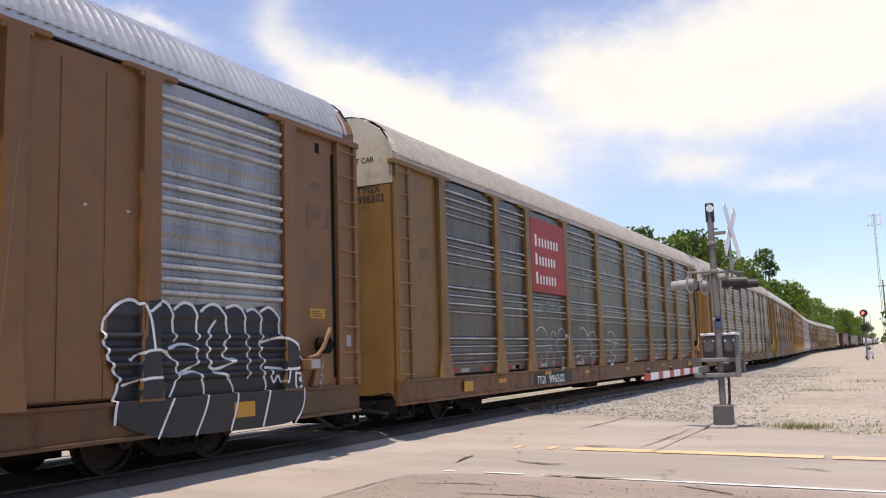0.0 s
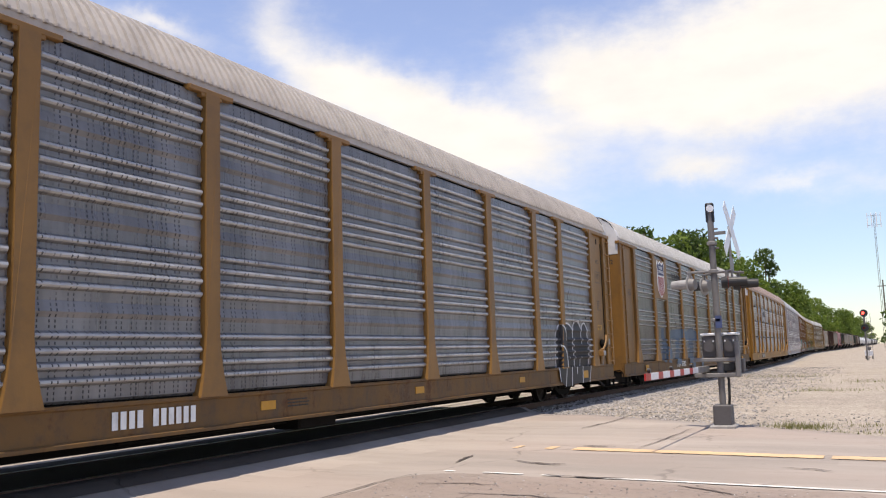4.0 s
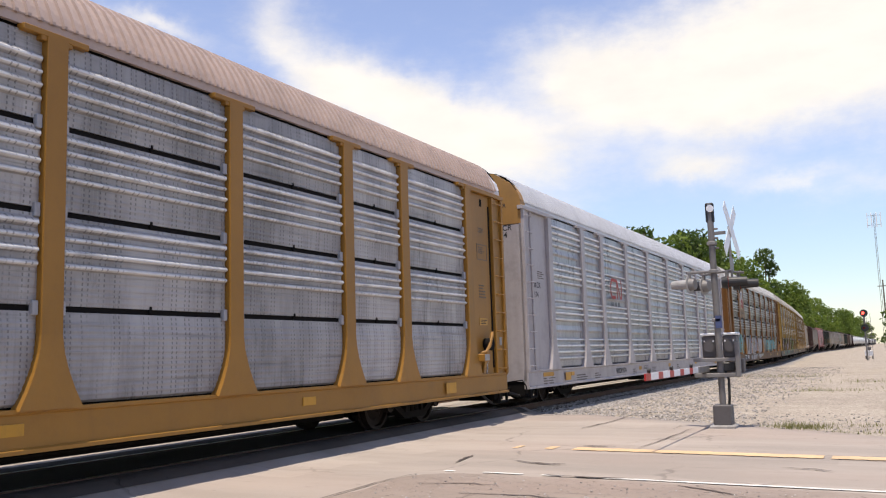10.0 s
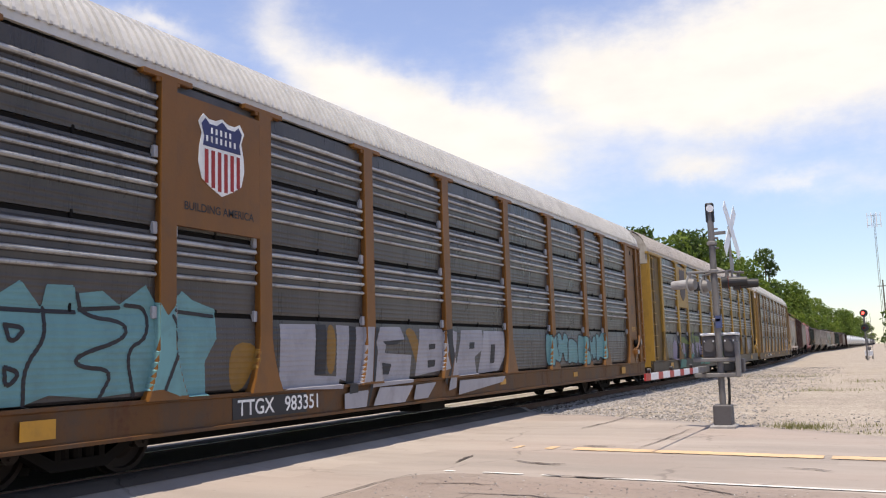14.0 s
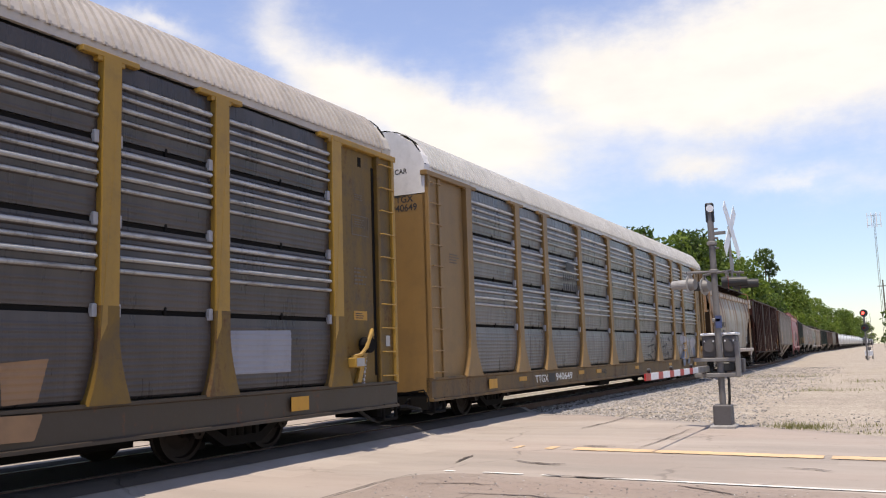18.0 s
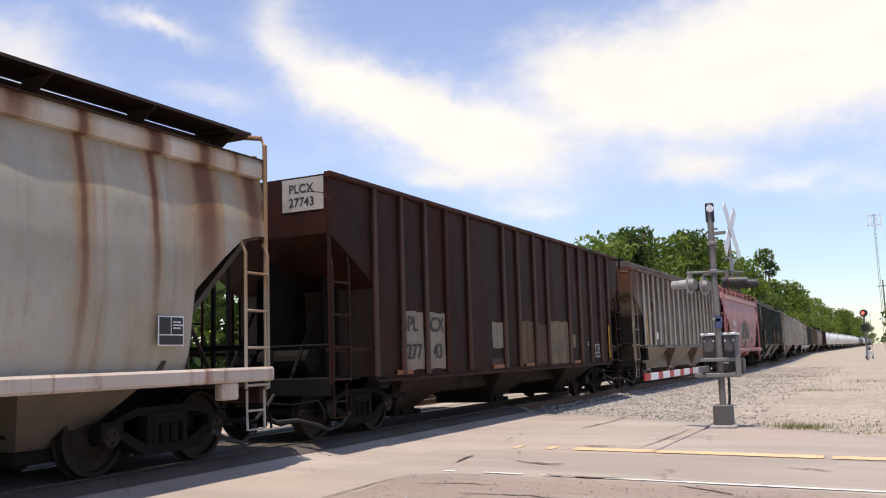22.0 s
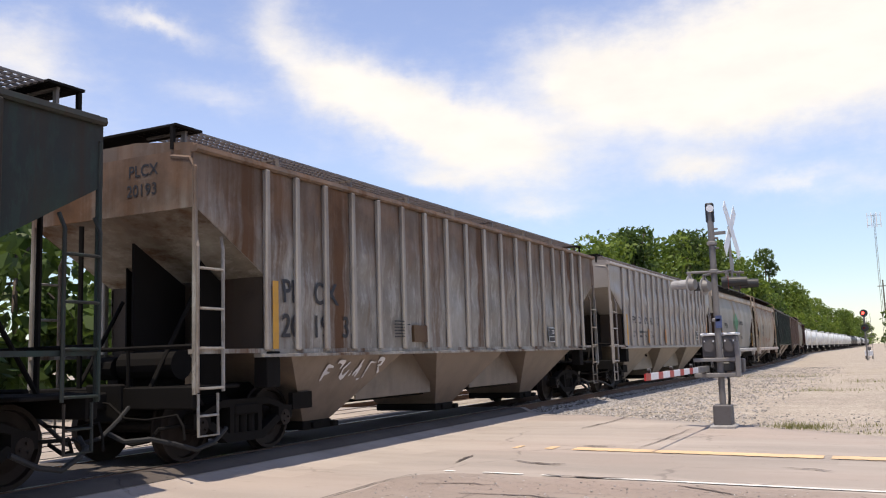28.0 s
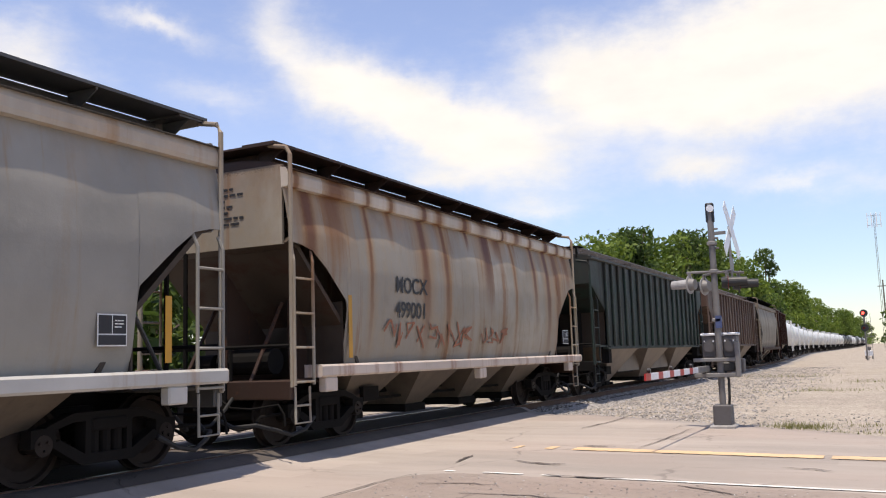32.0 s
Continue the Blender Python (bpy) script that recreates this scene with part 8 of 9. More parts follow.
def end_gear(car, h, mat, post_top, dark, web):
    """End sill, platform, posts, ladders and steps of one hopper car."""
    piece("centre_sill", (h,), lambda: boxes((-0.28, 0.28, -h + 0.1, h - 0.1, 0.62, 0.98), bevel=0.02), BLACK_STEEL, car)
    for e in (-1, 1):
        turn = Matrix.Identity(4) if e < 0 else TURN
        piece("end_sill", (h,), lambda: boxes((-1.48, 1.48, -h, -h + 0.16, 0.72, 1.0), (-1.45, 1.45, -h + 0.1, -h + 0.95, 0.95, 1.0), bevel=0.015), dark, car, turn)
        for s in (-1, 1):
            def post(s=s):
                bm = bmesh.new()
                tube(bm, [(s * 1.49, -h + 0.04, 0.9), (s * 1.49, -h + 0.04, post_top - 0.12), (s * 1.42, -h + 0.04, post_top), (s * 1.1, -h + 0.04, post_top + 0.06)], 0.035, 8)
                return bm
            piece("corner_post", (h, s, post_top), post, mat, car, turn)
            def stair(s=s):
                bm = bmesh.new()
                for y in (-h + 0.05, -h + 0.52):
                    tube(bm, [(s * 1.53, y, 0.92), (s * 1.53, y, 2.75), (s * 1.47, y + 0.03, 2.92)], 0.024, 6)
                for z in (0.97, 1.47, 1.97, 2.48):
                    tube(bm, [(s * 1.53, -h + 0.05, z), (s * 1.55, -h + 0.1, z), (s * 1.55, -h + 0.48, z), (s * 1.53, -h + 0.52, z)], 0.019, 6)
                return bm
            piece("ladder", (h, s), stair, mat, car, turn)
            def low(s=s):
                bm = bmesh.new()
                tube(bm, [(s * 1.49, -h + 0.1, 0.9), (s * 1.5, -h + 0.1, 0.38), (s * 1.5, -h + 0.46, 0.38), (s * 1.49, -h + 0.46, 0.9)], 0.02, 6)
                tube(bm, [(s * 1.5, -h + 0.1, 0.63), (s * 1.5, -h + 0.46, 0.63)], 0.016, 6)
                return bm
            piece("step", (h, s), low, mat, car, turn)
            piece("strut", (h, s), lambda: tube(bmesh.new(), [(s * 0.66, -h + 0.12, 0.98), (s * 0.66, -h + 0.9, 2.2)], 0.03, 6), dark, car, turn)
        piece("web_plate", (h, web), lambda: prism([(y - h, z) for y, z in web], -0.02, 0.02), dark, car, turn, "dark upright web under the slope")
        # extra dark plates, added to block the bright view through the ends
        for x in (-0.7, 0.7):
            piece("shear_web", (h, web, x), lambda: prism([(max(y, 1.0) - h, z if y > 1.0 else z - 0.25 * (z > 2)) for y, z in web], x - 0.015, x + 0.015), dark, car, turn, "added dark plate closing the gap over the truck")
        rail_key = (h,)
        def rail_bar():
            bm = bmesh.new()
            tube(bm, [(-1.45, -h + 0.05, 1.5), (1.45, -h + 0.05, 1.5)], 0.03, 6)
            tube(bm, [(-0.55, -h + 0.05, 1.0), (-0.55, -h + 0.05, 3.2)], 0.035, 6)
            tube(bm, [(0.35, -h + 0.05, 1.0), (0.35, -h + 0.05, 1.5)], 0.025, 6)
            return bm
        piece("end_handrail", rail_key, rail_bar, BLACK_STEEL, car, turn)
        coupler(car, e * h, e)
        truck(car, e * (h - 1.5), 0.457)
    def reservoir():
        bm = drum(bmesh.new(), (0.3, -h + 0.55, 1.28), (1, 0, 0), 0.2, 1.0, 14)
        drum(bm, (-0.6, -h + 0.6, 1.25), (1, 0, 0), 0.16, 0.4, 12)
        return bm
    piece("air_tank", (h,), reservoir, BLACK_STEEL, car, None, "black air tank on the end platform")
    piece("brake_wheel", (h,), lambda: drum(bmesh.new(), (-0.85, h - 0.02, 2.1), (0, 1, 0), 0.28, 0.05, 18), BLACK_STEEL, car)
    piece("brake_rod", (h,), lambda: boxes((0.5, 0.56, -h + 2.0, h - 2.0, 0.52, 0.57), (1.0, 1.08, -h + 2.6, -h + 3.1, 0.55, 0.8)), BLACK_STEEL, car)


DUSTY = paint("dusty_bay", (0.125, 0.10, 0.078), dirt=0.5, rust=0.2)
GRATE = paint("grey_grating", (0.17, 0.15, 0.14), 0.6, 0.3, 0.3)
# dusty brown, darkened to hold the shade beneath the car's ends
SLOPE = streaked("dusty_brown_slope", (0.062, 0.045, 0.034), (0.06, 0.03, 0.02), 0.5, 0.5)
ROUND_SECTION = [(1.36, 1.16), (1.44, 1.5), (1.51, 2.1), (1.525, 2.7), (1.49, 3.2), (1.42, 3.6), (1.37, 3.86)]


def ribbed_hopper(s0, s1, label, side, ribs=18, rib_paint=None, quilt=0.3, dent=0.03, dark=None, open_top=False, bays=3, belly=None, walkway=True, deck=(0.4, 1.1, 4.36), top=4.02, low=1.43, places=None):
    length = s1 - s0
    h = round(length / 2, 2)
    car = thing("covered_hopper" if not open_top else "hopper_car", label, "hopper car", pose(0, 0, 0), "cars of the freight train")
    dark, belly = dark or BLACK_STEEL, belly or side
    spots = rib_places(length, ribs, places)
    def lower(u):
        return 3.28 - (3.28 - 2.46) * u / 1.47 if u < 1.47 else low
    for s in (1, -1):
        turn = Matrix.Identity(4) if s > 0 else TURN
        piece("side_sheet", (h, ribs, side.name), lambda: curved_sheet(h, (ribs - 1) * 6 + 8, [(1.50, low), (1.50, top)], lower, dent, [0.0] + spots + [2 * h], quilt), side, car, turn, smooth=True)
        piece("top_chord", (h,), lambda: along_y([(1.44, top - 0.05), (1.55, top - 0.05), (1.575, top - 0.02), (1.56, top + 0.04), (1.44, top + 0.04)], -h, h), side, car, turn)
        piece("side_sill", (h,), lambda: along_y([(1.40, low - 0.09), (1.58, low - 0.09), (1.58, low - 0.05), (1.52, low - 0.04), (1.52, low + 0.02), (1.40, low + 0.02)], -h + 1.3, h - 1.3), side, car, turn)
        for e in (-1, 1):
            piece("sill_end", (h, e), lambda: boxes((1.42, 1.5, e * h, e * (h - 1.4), 1.40, 1.46)), side, car, turn)
            piece("corner_gusset", (h, e), lambda: boxes((1.30, 1.53, e * (h - 1.42), e * (h - 1.72), min(0.92, low - 0.2), low - 0.01), bevel=0.01), dark, car, turn)
        for u in spots:
            piece("rib", (side.name, top, low), lambda: boxes((0, 0.085, -0.05, 0.05, low, top - 0.045), bevel=0.018), rib_paint or side, car, turn @ pose(1.5, u - h, 0))
    for e in (-1, 1):
        turn = Matrix.Identity(4) if e < 0 else TURN
        piece("end_sheet", (h,), lambda: boxes((-1.48, 1.48, -h + 0.02, -h + 0.06, 3.26, top + 0.01)), side, car, turn)
        piece("slope_sheet", (h,), lambda: prism([(-h + 0.03, 3.27), (-h + 1.47, 2.45), (-h + 1.50, 2.50), (-h + 0.06, 3.32)], -1.49, 1.49), side, car, turn)
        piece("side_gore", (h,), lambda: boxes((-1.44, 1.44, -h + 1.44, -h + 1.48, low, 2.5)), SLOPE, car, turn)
    if open_top:
        piece("load", (h,), lambda: boxes((-1.44, 1.44, -h + 0.1, h - 0.1, 3.6, 3.9)), BLACK_STEEL, car, None, "dark load below the rim")
    else:
        piece("roof", (h,), lambda: along_y([(1.5, 4.03), (1.46, 4.1), (0.5, 4.22), (-0.5, 4.22), (-1.46, 4.1), (-1.5, 4.03)], -h + 0.02, h - 0.02), side, car)
        piece("hatch_trough", (h,), lambda: boxes((-0.3, 0.3, -h + 1.0, h - 1.0, 4.2, 4.31), bevel=0.02), side, car)
        if walkway:
            w = piece("running_board", (h, deck), lambda: grating(2 * h - 0.2, *deck), GRATE, car, None, "grey grated roof walkway")
            for k in range(9):
                piece("walkway_bracket", (deck,), lambda: boxes((deck[0], deck[1], -0.02, 0.02, deck[2] - 0.03, deck[2]), (deck[1] - 0.07, deck[1] - 0.01, -0.02, 0.02, 4.1, deck[2])), GRATE, w, pose(0, -h + 0.3 + (2 * h - 0.6) * k / 8, 0))
            for e in (-1, 1):
                turn = Matrix.Identity(4) if e < 0 else TURN
                piece("end_walkway", (h, deck), lambda: boxes((-1.2, 1.2, -h + 0.0, -h + 0.5, deck[2], deck[2] + 0.03), (1.1, 1.15, -h + 0.0, -h + 0.05, 4.05, deck[2]), (-1.15, -1.1, -h + 0.0, -h + 0.05, 4.05, deck[2])), BLACK_STEEL, car, turn)
    pitch = (length - 2.9) / bays
    for k in range(bays):
        m = -h + 1.45 + (k + 0.5) * pitch
        f = piece("hopper_bay", (h, k, belly.name), lambda: funnel(m - pitch * (0.37 if low > 1 else 0.3), m + pitch * (0.37 if low > 1 else 0.3), low - 0.01, 0.30, 1.46, 0.68, 0.36), belly, car, None, "sloped discharge hopper")
        piece("outlet_gate", (h, k), lambda: boxes((-0.72, 0.72, m - 0.40, m + 0.40, 0.17, 0.31), (0.62, 0.80, m + 0.36, m + 0.50, 0.18, 0.27), (0.72, 0.78, m - 0.2, m - 0.1, 0.19, 0.29), bevel=0.015), BLACK_STEEL, f)
        if k:
            for s in (1, -1):
                piece("bay_saddle", (h, k, s, low), lambda: boxes((s * 0.84, s * 0.87, m - pitch * 0.8, m - pitch * 0.2, 0.58, low - 0.02)), belly, f, None, "plate between the discharge hoppers")
    end_gear(car, h, side, 3.9, dark, ((0.45, 0.98), (1.44, 0.98), (1.44, 2.42), (0.45, 2.96)))
    CARS.append((car, (s0 + s1) / 2, h - 1.5))
    ends = [0.0] + spots + [2 * h]
    surface = np.vectorize(lambda y, z: 1.508 + dented(y + h, z, lower(min(y + h, h - y)), top, dent, ends, quilt), otypes=[float])
    return car, h, surface


GORE_U, GORE_Z = (0.0, 0.26, 0.55, 0.90, 1.46, 1.48, 1.5), (3.02, 3.0, 2.93, 2.68, 2.2, 2.05, 1.16)


def gusset():
    """A triangular plate that carries the roof walkway."""
    bm = bmesh.new()
    sides = [[bm.verts.new(p) for p in ((0.72, y, 4.2), (1.2, y, 4.5), (1.2, y, 4.53), (0.72, y, 4.53))] for y in (-0.012, 0.012)]
    bm.faces.new(sides[0]), bm.faces.new(sides[1][::-1])
    for i in range(4):
        j = (i + 1) % 4
        bm.faces.new((sides[0][j], sides[0][i], sides[1][i], sides[1][j]))
    bmesh.ops.recalc_face_normals(bm, faces=bm.faces)
    return bm


def round_hopper(s0, s1, label, side, sill, ledge=None, lattice=False, dark=None, bay=None):
    length = s1 - s0
    h = round(length / 2, 2)
    car = thing("covered_hopper", label, "hopper car", pose(0, 0, 0), "cars of the freight train")
    dark, ledge = dark or BLACK_STEEL, ledge or side
    def lower(u):
        return float(np.interp(u, GORE_U, GORE_Z))
    for s in (1, -1):
        turn = Matrix.Identity(4) if s > 0 else TURN
        piece("side_sheet", (h, side.name), lambda: curved_sheet(h, 56, ROUND_SECTION, lower, 0.035, [2 * h * k / 7 for k in range(8)]), side, car, turn, smooth=True)
        piece("roof_ledge", (h,), lambda: along_y([(1.34, 3.84), (1.455, 3.86), (1.47, 3.92), (1.47, 4.03), (1.42, 4.14), (1.32, 4.16)], -h + 0.02, h - 0.02), ledge, car, turn, "rounded roof edge")
        piece("side_sill", (h, sill.name), lambda: along_y([(1.30, 1.02), (1.60, 1.02), (1.63, 1.05), (1.63, 1.18), (1.60, 1.21), (1.30, 1.21)], -h + 0.6, h - 0.05), sill, car, turn)
        for k in (0.9, length / 2, length - 0.9):
            piece("jacking_pad", (h,), lambda: boxes((1.45, 1.6, -0.16, 0.16, 0.80, 1.02), bevel=0.02), sill, car, turn @ pose(0, k - h, 0))
        w = piece("running_board", (h, lattice), (lambda: grating(2 * h - 0.1, 0.62, 1.22, 4.53)) if lattice else (lambda: boxes((0.62, 1.22, -h, h, 4.53, 4.57))), dark, car, turn, "roof walkway")
        for k in range(9):
            piece("walkway_bracket", (lattice,), (lambda: boxes((1.15, 1.19, -0.02, 0.02, 4.2, 4.53), (0.7, 1.19, -0.015, 0.015, 4.49, 4.53))) if lattice else gusset, ledge if lattice else dark, w, pose(0, -h + 0.3 + (2 * h - 0.6) * k / 8, 0))
    piece("roof", (h,), lambda: along_y([(1.5, 4.12), (1.1, 4.27), (0.55, 4.34), (-0.55, 4.34), (-1.1, 4.27), (-1.5, 4.12)], -h + 0.03, h - 0.03), dark if not lattice else ledge, car)
    piece("hatch_coaming", (h,), lambda: boxes((-0.66, 0.66, -h + 0.35, h - 0.35, 4.2, 4.515), bevel=0.03), dark, car)
    for e in (-1, 1):
        turn = Matrix.Identity(4) if e < 0 else TURN
        def endplate():
            bm = boxes((-1.34, 1.34, -h + 0.03, -h + 0.08, 3.0, 4.2))
            return bm
        piece("end_sheet", (h, side.name), endplate, dark if lattice else side, car, turn)
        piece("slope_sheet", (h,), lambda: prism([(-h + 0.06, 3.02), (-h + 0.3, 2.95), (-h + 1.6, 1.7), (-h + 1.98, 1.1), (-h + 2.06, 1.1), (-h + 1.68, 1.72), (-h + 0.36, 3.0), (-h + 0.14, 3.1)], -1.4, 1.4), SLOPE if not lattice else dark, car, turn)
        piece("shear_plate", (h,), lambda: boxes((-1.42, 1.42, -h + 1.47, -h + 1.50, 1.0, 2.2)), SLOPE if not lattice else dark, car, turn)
        piece("end_walkway", (h,), lambda: boxes((-1.2, 1.2, -h - 0.05, -h + 0.5, 4.50, 4.53)), dark, car, turn)
    pitch = (length - 3.4) / 4
    for k in range(4):
        y0 = -h + 1.7 + k * pitch
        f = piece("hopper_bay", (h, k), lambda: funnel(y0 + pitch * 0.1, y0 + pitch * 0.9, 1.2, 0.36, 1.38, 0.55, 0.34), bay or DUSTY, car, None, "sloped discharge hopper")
        piece("outlet_gate", (h, k), lambda: boxes((-0.62, 0.62, y0 + pitch / 2 - 0.42, y0 + pitch / 2 + 0.42, 0.22, 0.37), bevel=0.015), BLACK_STEEL, f)
    end_gear(car, h, side, 4.45, dark, ((0.35, 0.98), (1.75, 0.98), (1.75, 1.24), (0.35, 2.68)))
    CARS.append((car, (s0 + s1) / 2, h - 1.5))
    zs, xs = np.array([p[1] for p in ROUND_SECTION]), np.array([p[0] for p in ROUND_SECTION])
    return car, h, (lambda Y, Z: np.interp(Z, zs, xs) + 0.035 * np.sin(np.pi * (((Y + h) / (2 * h) * 7) % 1.0)) ** 2 + 0.012)


def stripe_mark(car, x, u, h, z0, z1, w=0.1):
    part("reflector", boxes((x, x + 0.008, u - h, u - h + w, z0, z1)), YELLOW_MARK, car, "yellow reflector strip")


def placard(car, x, u, h, z):
    o = part("placard", boxes((x, x + 0.005, u - h, u - h + 0.42, z, z + 0.36)), WHITE_LETTER, car, "small notice plate with a white border")
    for y0, y1, z0, z1 in ((0.015, 0.2, 0.14, 0.345), (0.215, 0.405, 0.14, 0.345), (0.015, 0.405, 0.015, 0.125)):
        part("placard_field", boxes((x + 0.006, x + 0.009, u - h + y0, u - h + y1, z + z0, z + z1)), BLACK_LETTER, o, "black field")
    lines(o, x + 0.010, u - h + 0.24, z + 0.28, 3, 0.13, 0.02, WHITE_LETTER)


WHITE_RUST = streaked("white_with_rust_runs", (0.37, 0.345, 0.295), (0.22, 0.10, 0.045), 0.3, 0.25, (0.30, 0.262, 0.195), drips=0.95)
LEDGE_RUST = streaked("ledge_rust", (0.52, 0.47, 0.40), (0.26, 0.12, 0.055), 0.25, 0.2, drips=0.95, top=4.3)
PINK_SILL = streaked("pinkish_sill", (0.50, 0.42, 0.36), (0.22, 0.10, 0.06), 0.5, 0.2)
DARK_RUST = wp("dark_brown_steel", (0.05, 0.029, 0.022), rust=0.4, dirt=0.4, spec=0.15)
# cream hopper with rust runs
car, h, surf = round_hopper(66.7, 79.7, "cream round-sided hopper streaked with rust", WHITE_RUST, PINK_SILL, LEDGE_RUST, dark=DARK_RUST)
drape(letters(car, "MOCX", 0.40, 1.575, 2.7 - h, 2.3, BLACK_LETTER), surf); drape(letters(car, "499294", 0.37, 1.57, 2.65 - h, 1.9, BLACK_LETTER), surf)
lines(car, 1.53, 2.6 - h, 1.72, 3, 1.6, 0.05, BLACK_LETTER), stripe_mark(car, 1.52, 1.75, h, 1.4, 2.4)
scribble(car, 5.15 - h, 6.15 - h, 1.5, 2.2, 6, surf, SPRAY["black"], 91, 0.03)
placard(car, 1.515, 10.9, h, 1.5)
lines(car, -0.2, -h + 0.024, 3.8, 6, 0.9, 0.05, BLACK_LETTER, True)
# brown hopper with patches
BROWN = streaked("rusty_maroon", (0.030, 0.0105, 0.0085), (0.048, 0.018, 0.012), 0.5, 0.5, (0.019, 0.0105, 0.009), spec=0.08)
MAROON_RIB = streaked("worn_maroon_rib", (0.062, 0.034, 0.028), (0.035, 0.014, 0.010), 0.6, 0.4, spec=0.15)
car, h, surf = ribbed_hopper(81.2, 97.5, "dark maroon open hopper with pale repainted patches", BROWN, 14, MAROON_RIB, open_top=True, bays=3, top=4.2, low=0.97, places=(1.33, 2.25, 3.15, 4.03, 5.02, 6.88, 7.74, 8.79, 9.67, 11.31, 12.26, 13.2, 14.14, 15.0), belly=paint("black_belly", (0.02, 0.012, 0.010), 0.7, 0.2, 0.5, spec=0.1))
PATCH = {"pale": streaked("patch_grey", (0.22, 0.185, 0.15), (0.12, 0.08, 0.055), 0.3, 0.5, (0.17, 0.14, 0.11)), "tan": streaked("patch_tan", (0.105, 0.062, 0.032), (0.06, 0.022, 0.012), 0.4, 0.6, (0.07, 0.032, 0.018)), "ochre": streaked("patch_ochre", (0.15, 0.115, 0.072), (0.075, 0.03, 0.016), 0.35, 0.5, (0.105, 0.065, 0.036)), "rust": streaked("patch_rust", (0.062, 0.024, 0.016), (0.035, 0.013, 0.009), 0.4, 0.5, (0.04, 0.017, 0.012))}
for u0, u1, z0, z1, coat in ((2.35, 3.06, 1.05, 2.1, "pale"), (3.24, 3.93, 1.05, 2.1, "pale"), (6.18, 6.81, 1.42, 1.98, "pale"), (6.12, 6.8, 1.02, 1.2, "rust"), (7.87, 8.7, 1.04, 2.04, "tan"), (8.87, 9.6, 1.02, 1.98, "rust"), (9.75, 11.24, 1.0, 2.08, "ochre"), (11.45, 11.8, 1.4, 1.75, "ochre")):
    cut_sheet("paint_patch", (lambda Y, Z, a=u0 - h, b=u1 - h, c=z0, d=z1: np.maximum(np.maximum(a - Y, Y - b), np.maximum(c - Z, Z - d)) + 0.012 * np.sin(Y * 9.0 + Z * 5.0)), u0 - h - 0.03, u1 - h + 0.03, z0 - 0.03, z1 + 0.03, surf, PATCH[coat], car, "repainted patch", lift=0.001)
for text, u, z in (("PL", 2.42, 1.75), ("CX", 3.3, 1.75), ("277", 2.38, 1.25), ("43", 3.4, 1.25)):
    drape(letters(car, text, 0.38, 1.538, u - h, z, BLACK_LETTER), (lambda Y, Z: surf(Y, Z) + 0.006))
sprayed_lines(car, surf, SPRAY["black"], [((10.12, 1.76), (9.96, 1.58), (10.18, 1.5), (9.9, 1.3)), ((10.23, 1.87), (10.3, 1.5), (10.37, 1.09)), ((10.37, 1.09), (10.52, 1.69), (10.6, 1.3)), ((10.6, 1.08), (10.72, 1.75), (10.86, 1.5), (10.66, 1.42)), ((10.88, 1.74), (11.12, 1.75), (11.06, 1.06)), ((10.9, 1.7), (10.86, 1.1)), ((9.86, 1.22), (10.23, 1.33))], "thin black sprayed scrawl", 0.012, 0.004, h)
part("end_patch", boxes((0.62, 1.42, -h + 0.008, -h + 0.016, 3.65, 4.18)), paint("patch_pale", (0.36, 0.33, 0.30), dirt=0.5), car, "pale repainted patch on the end")
letters(car, "PLCX", 0.2, 0.75, -h + 0.004, 3.95, BLACK_LETTER, True), letters(car, "27743", 0.2, 0.75, -h + 0.004, 3.73, BLACK_LETTER, True)
stripe_mark(car, 1.545, 14.86, h, 1.08, 2.05), placard(car, 1.55, 13.45, h, 1.12)
lines(car, 1.55, 12.76 - h, 1.53, 2, 0.18, 0.04, WHITE_LETTER)
DULL_ORANGE = paint("dull_orange_mark", (0.19, 0.062, 0.018), dirt=0.5)
for u in (2.0, 6.16, 8.02, 11.52):
    part("reflector", boxes((1.53, 1.552, u - h, u - h + 0.55, 0.98, 1.06)), DULL_ORANGE, car, "dull orange reflector")
# grey-brown ribbed hopper
GREYBROWN = streaked("greyish_with_rust", (0.155, 0.128, 0.104), (0.068, 0.026, 0.013), 0.85, 0.5, (0.235, 0.21, 0.18))
GREY_RIB = streaked("pale_rib", (0.31, 0.285, 0.255), (0.11, 0.06, 0.035), 0.35, 0.35)
BELLY = paint("dusty_belly", (0.16, 0.125, 0.10), dirt=0.4, rust=0.15)
car, h, surf = ribbed_hopper(99.15, 115.8, "grey ribbed hopper covered in brown rust", GREYBROWN, 18, GREY_RIB, belly=BELLY)
for text, u, z in (("MO", 1.66, 2.15), ("CX", 2.42, 2.15), ("479", 1.62, 1.62), ("068", 2.42, 1.62)):
    drape(letters(car, text, 0.44, 1.54, u - h, z, BLACK_LETTER), surf)
part("paint_patch", boxes((1.50, 1.55, 2.85 - h, 3.3 - h, 1.65, 1.9)), WHITE_LETTER, car), part("paint_patch", boxes((1.50, 1.55, 2.6 - h, 3.0 - h, 2.75, 2.95)), bpy.data.materials["patch_tan"], car)
stripe_mark(car, 1.60, 1.46, h, 1.5, 2.5), stripe_mark(car, 1.60, 15.1, h, 1.5, 2.3)
for u in (12.5, 13.3):
    part("paint_patch", boxes((1.50, 1.552, u - h, u + 0.42 - h, 1.6, 1.98)), BLACK_LETTER, car, "black square patch")
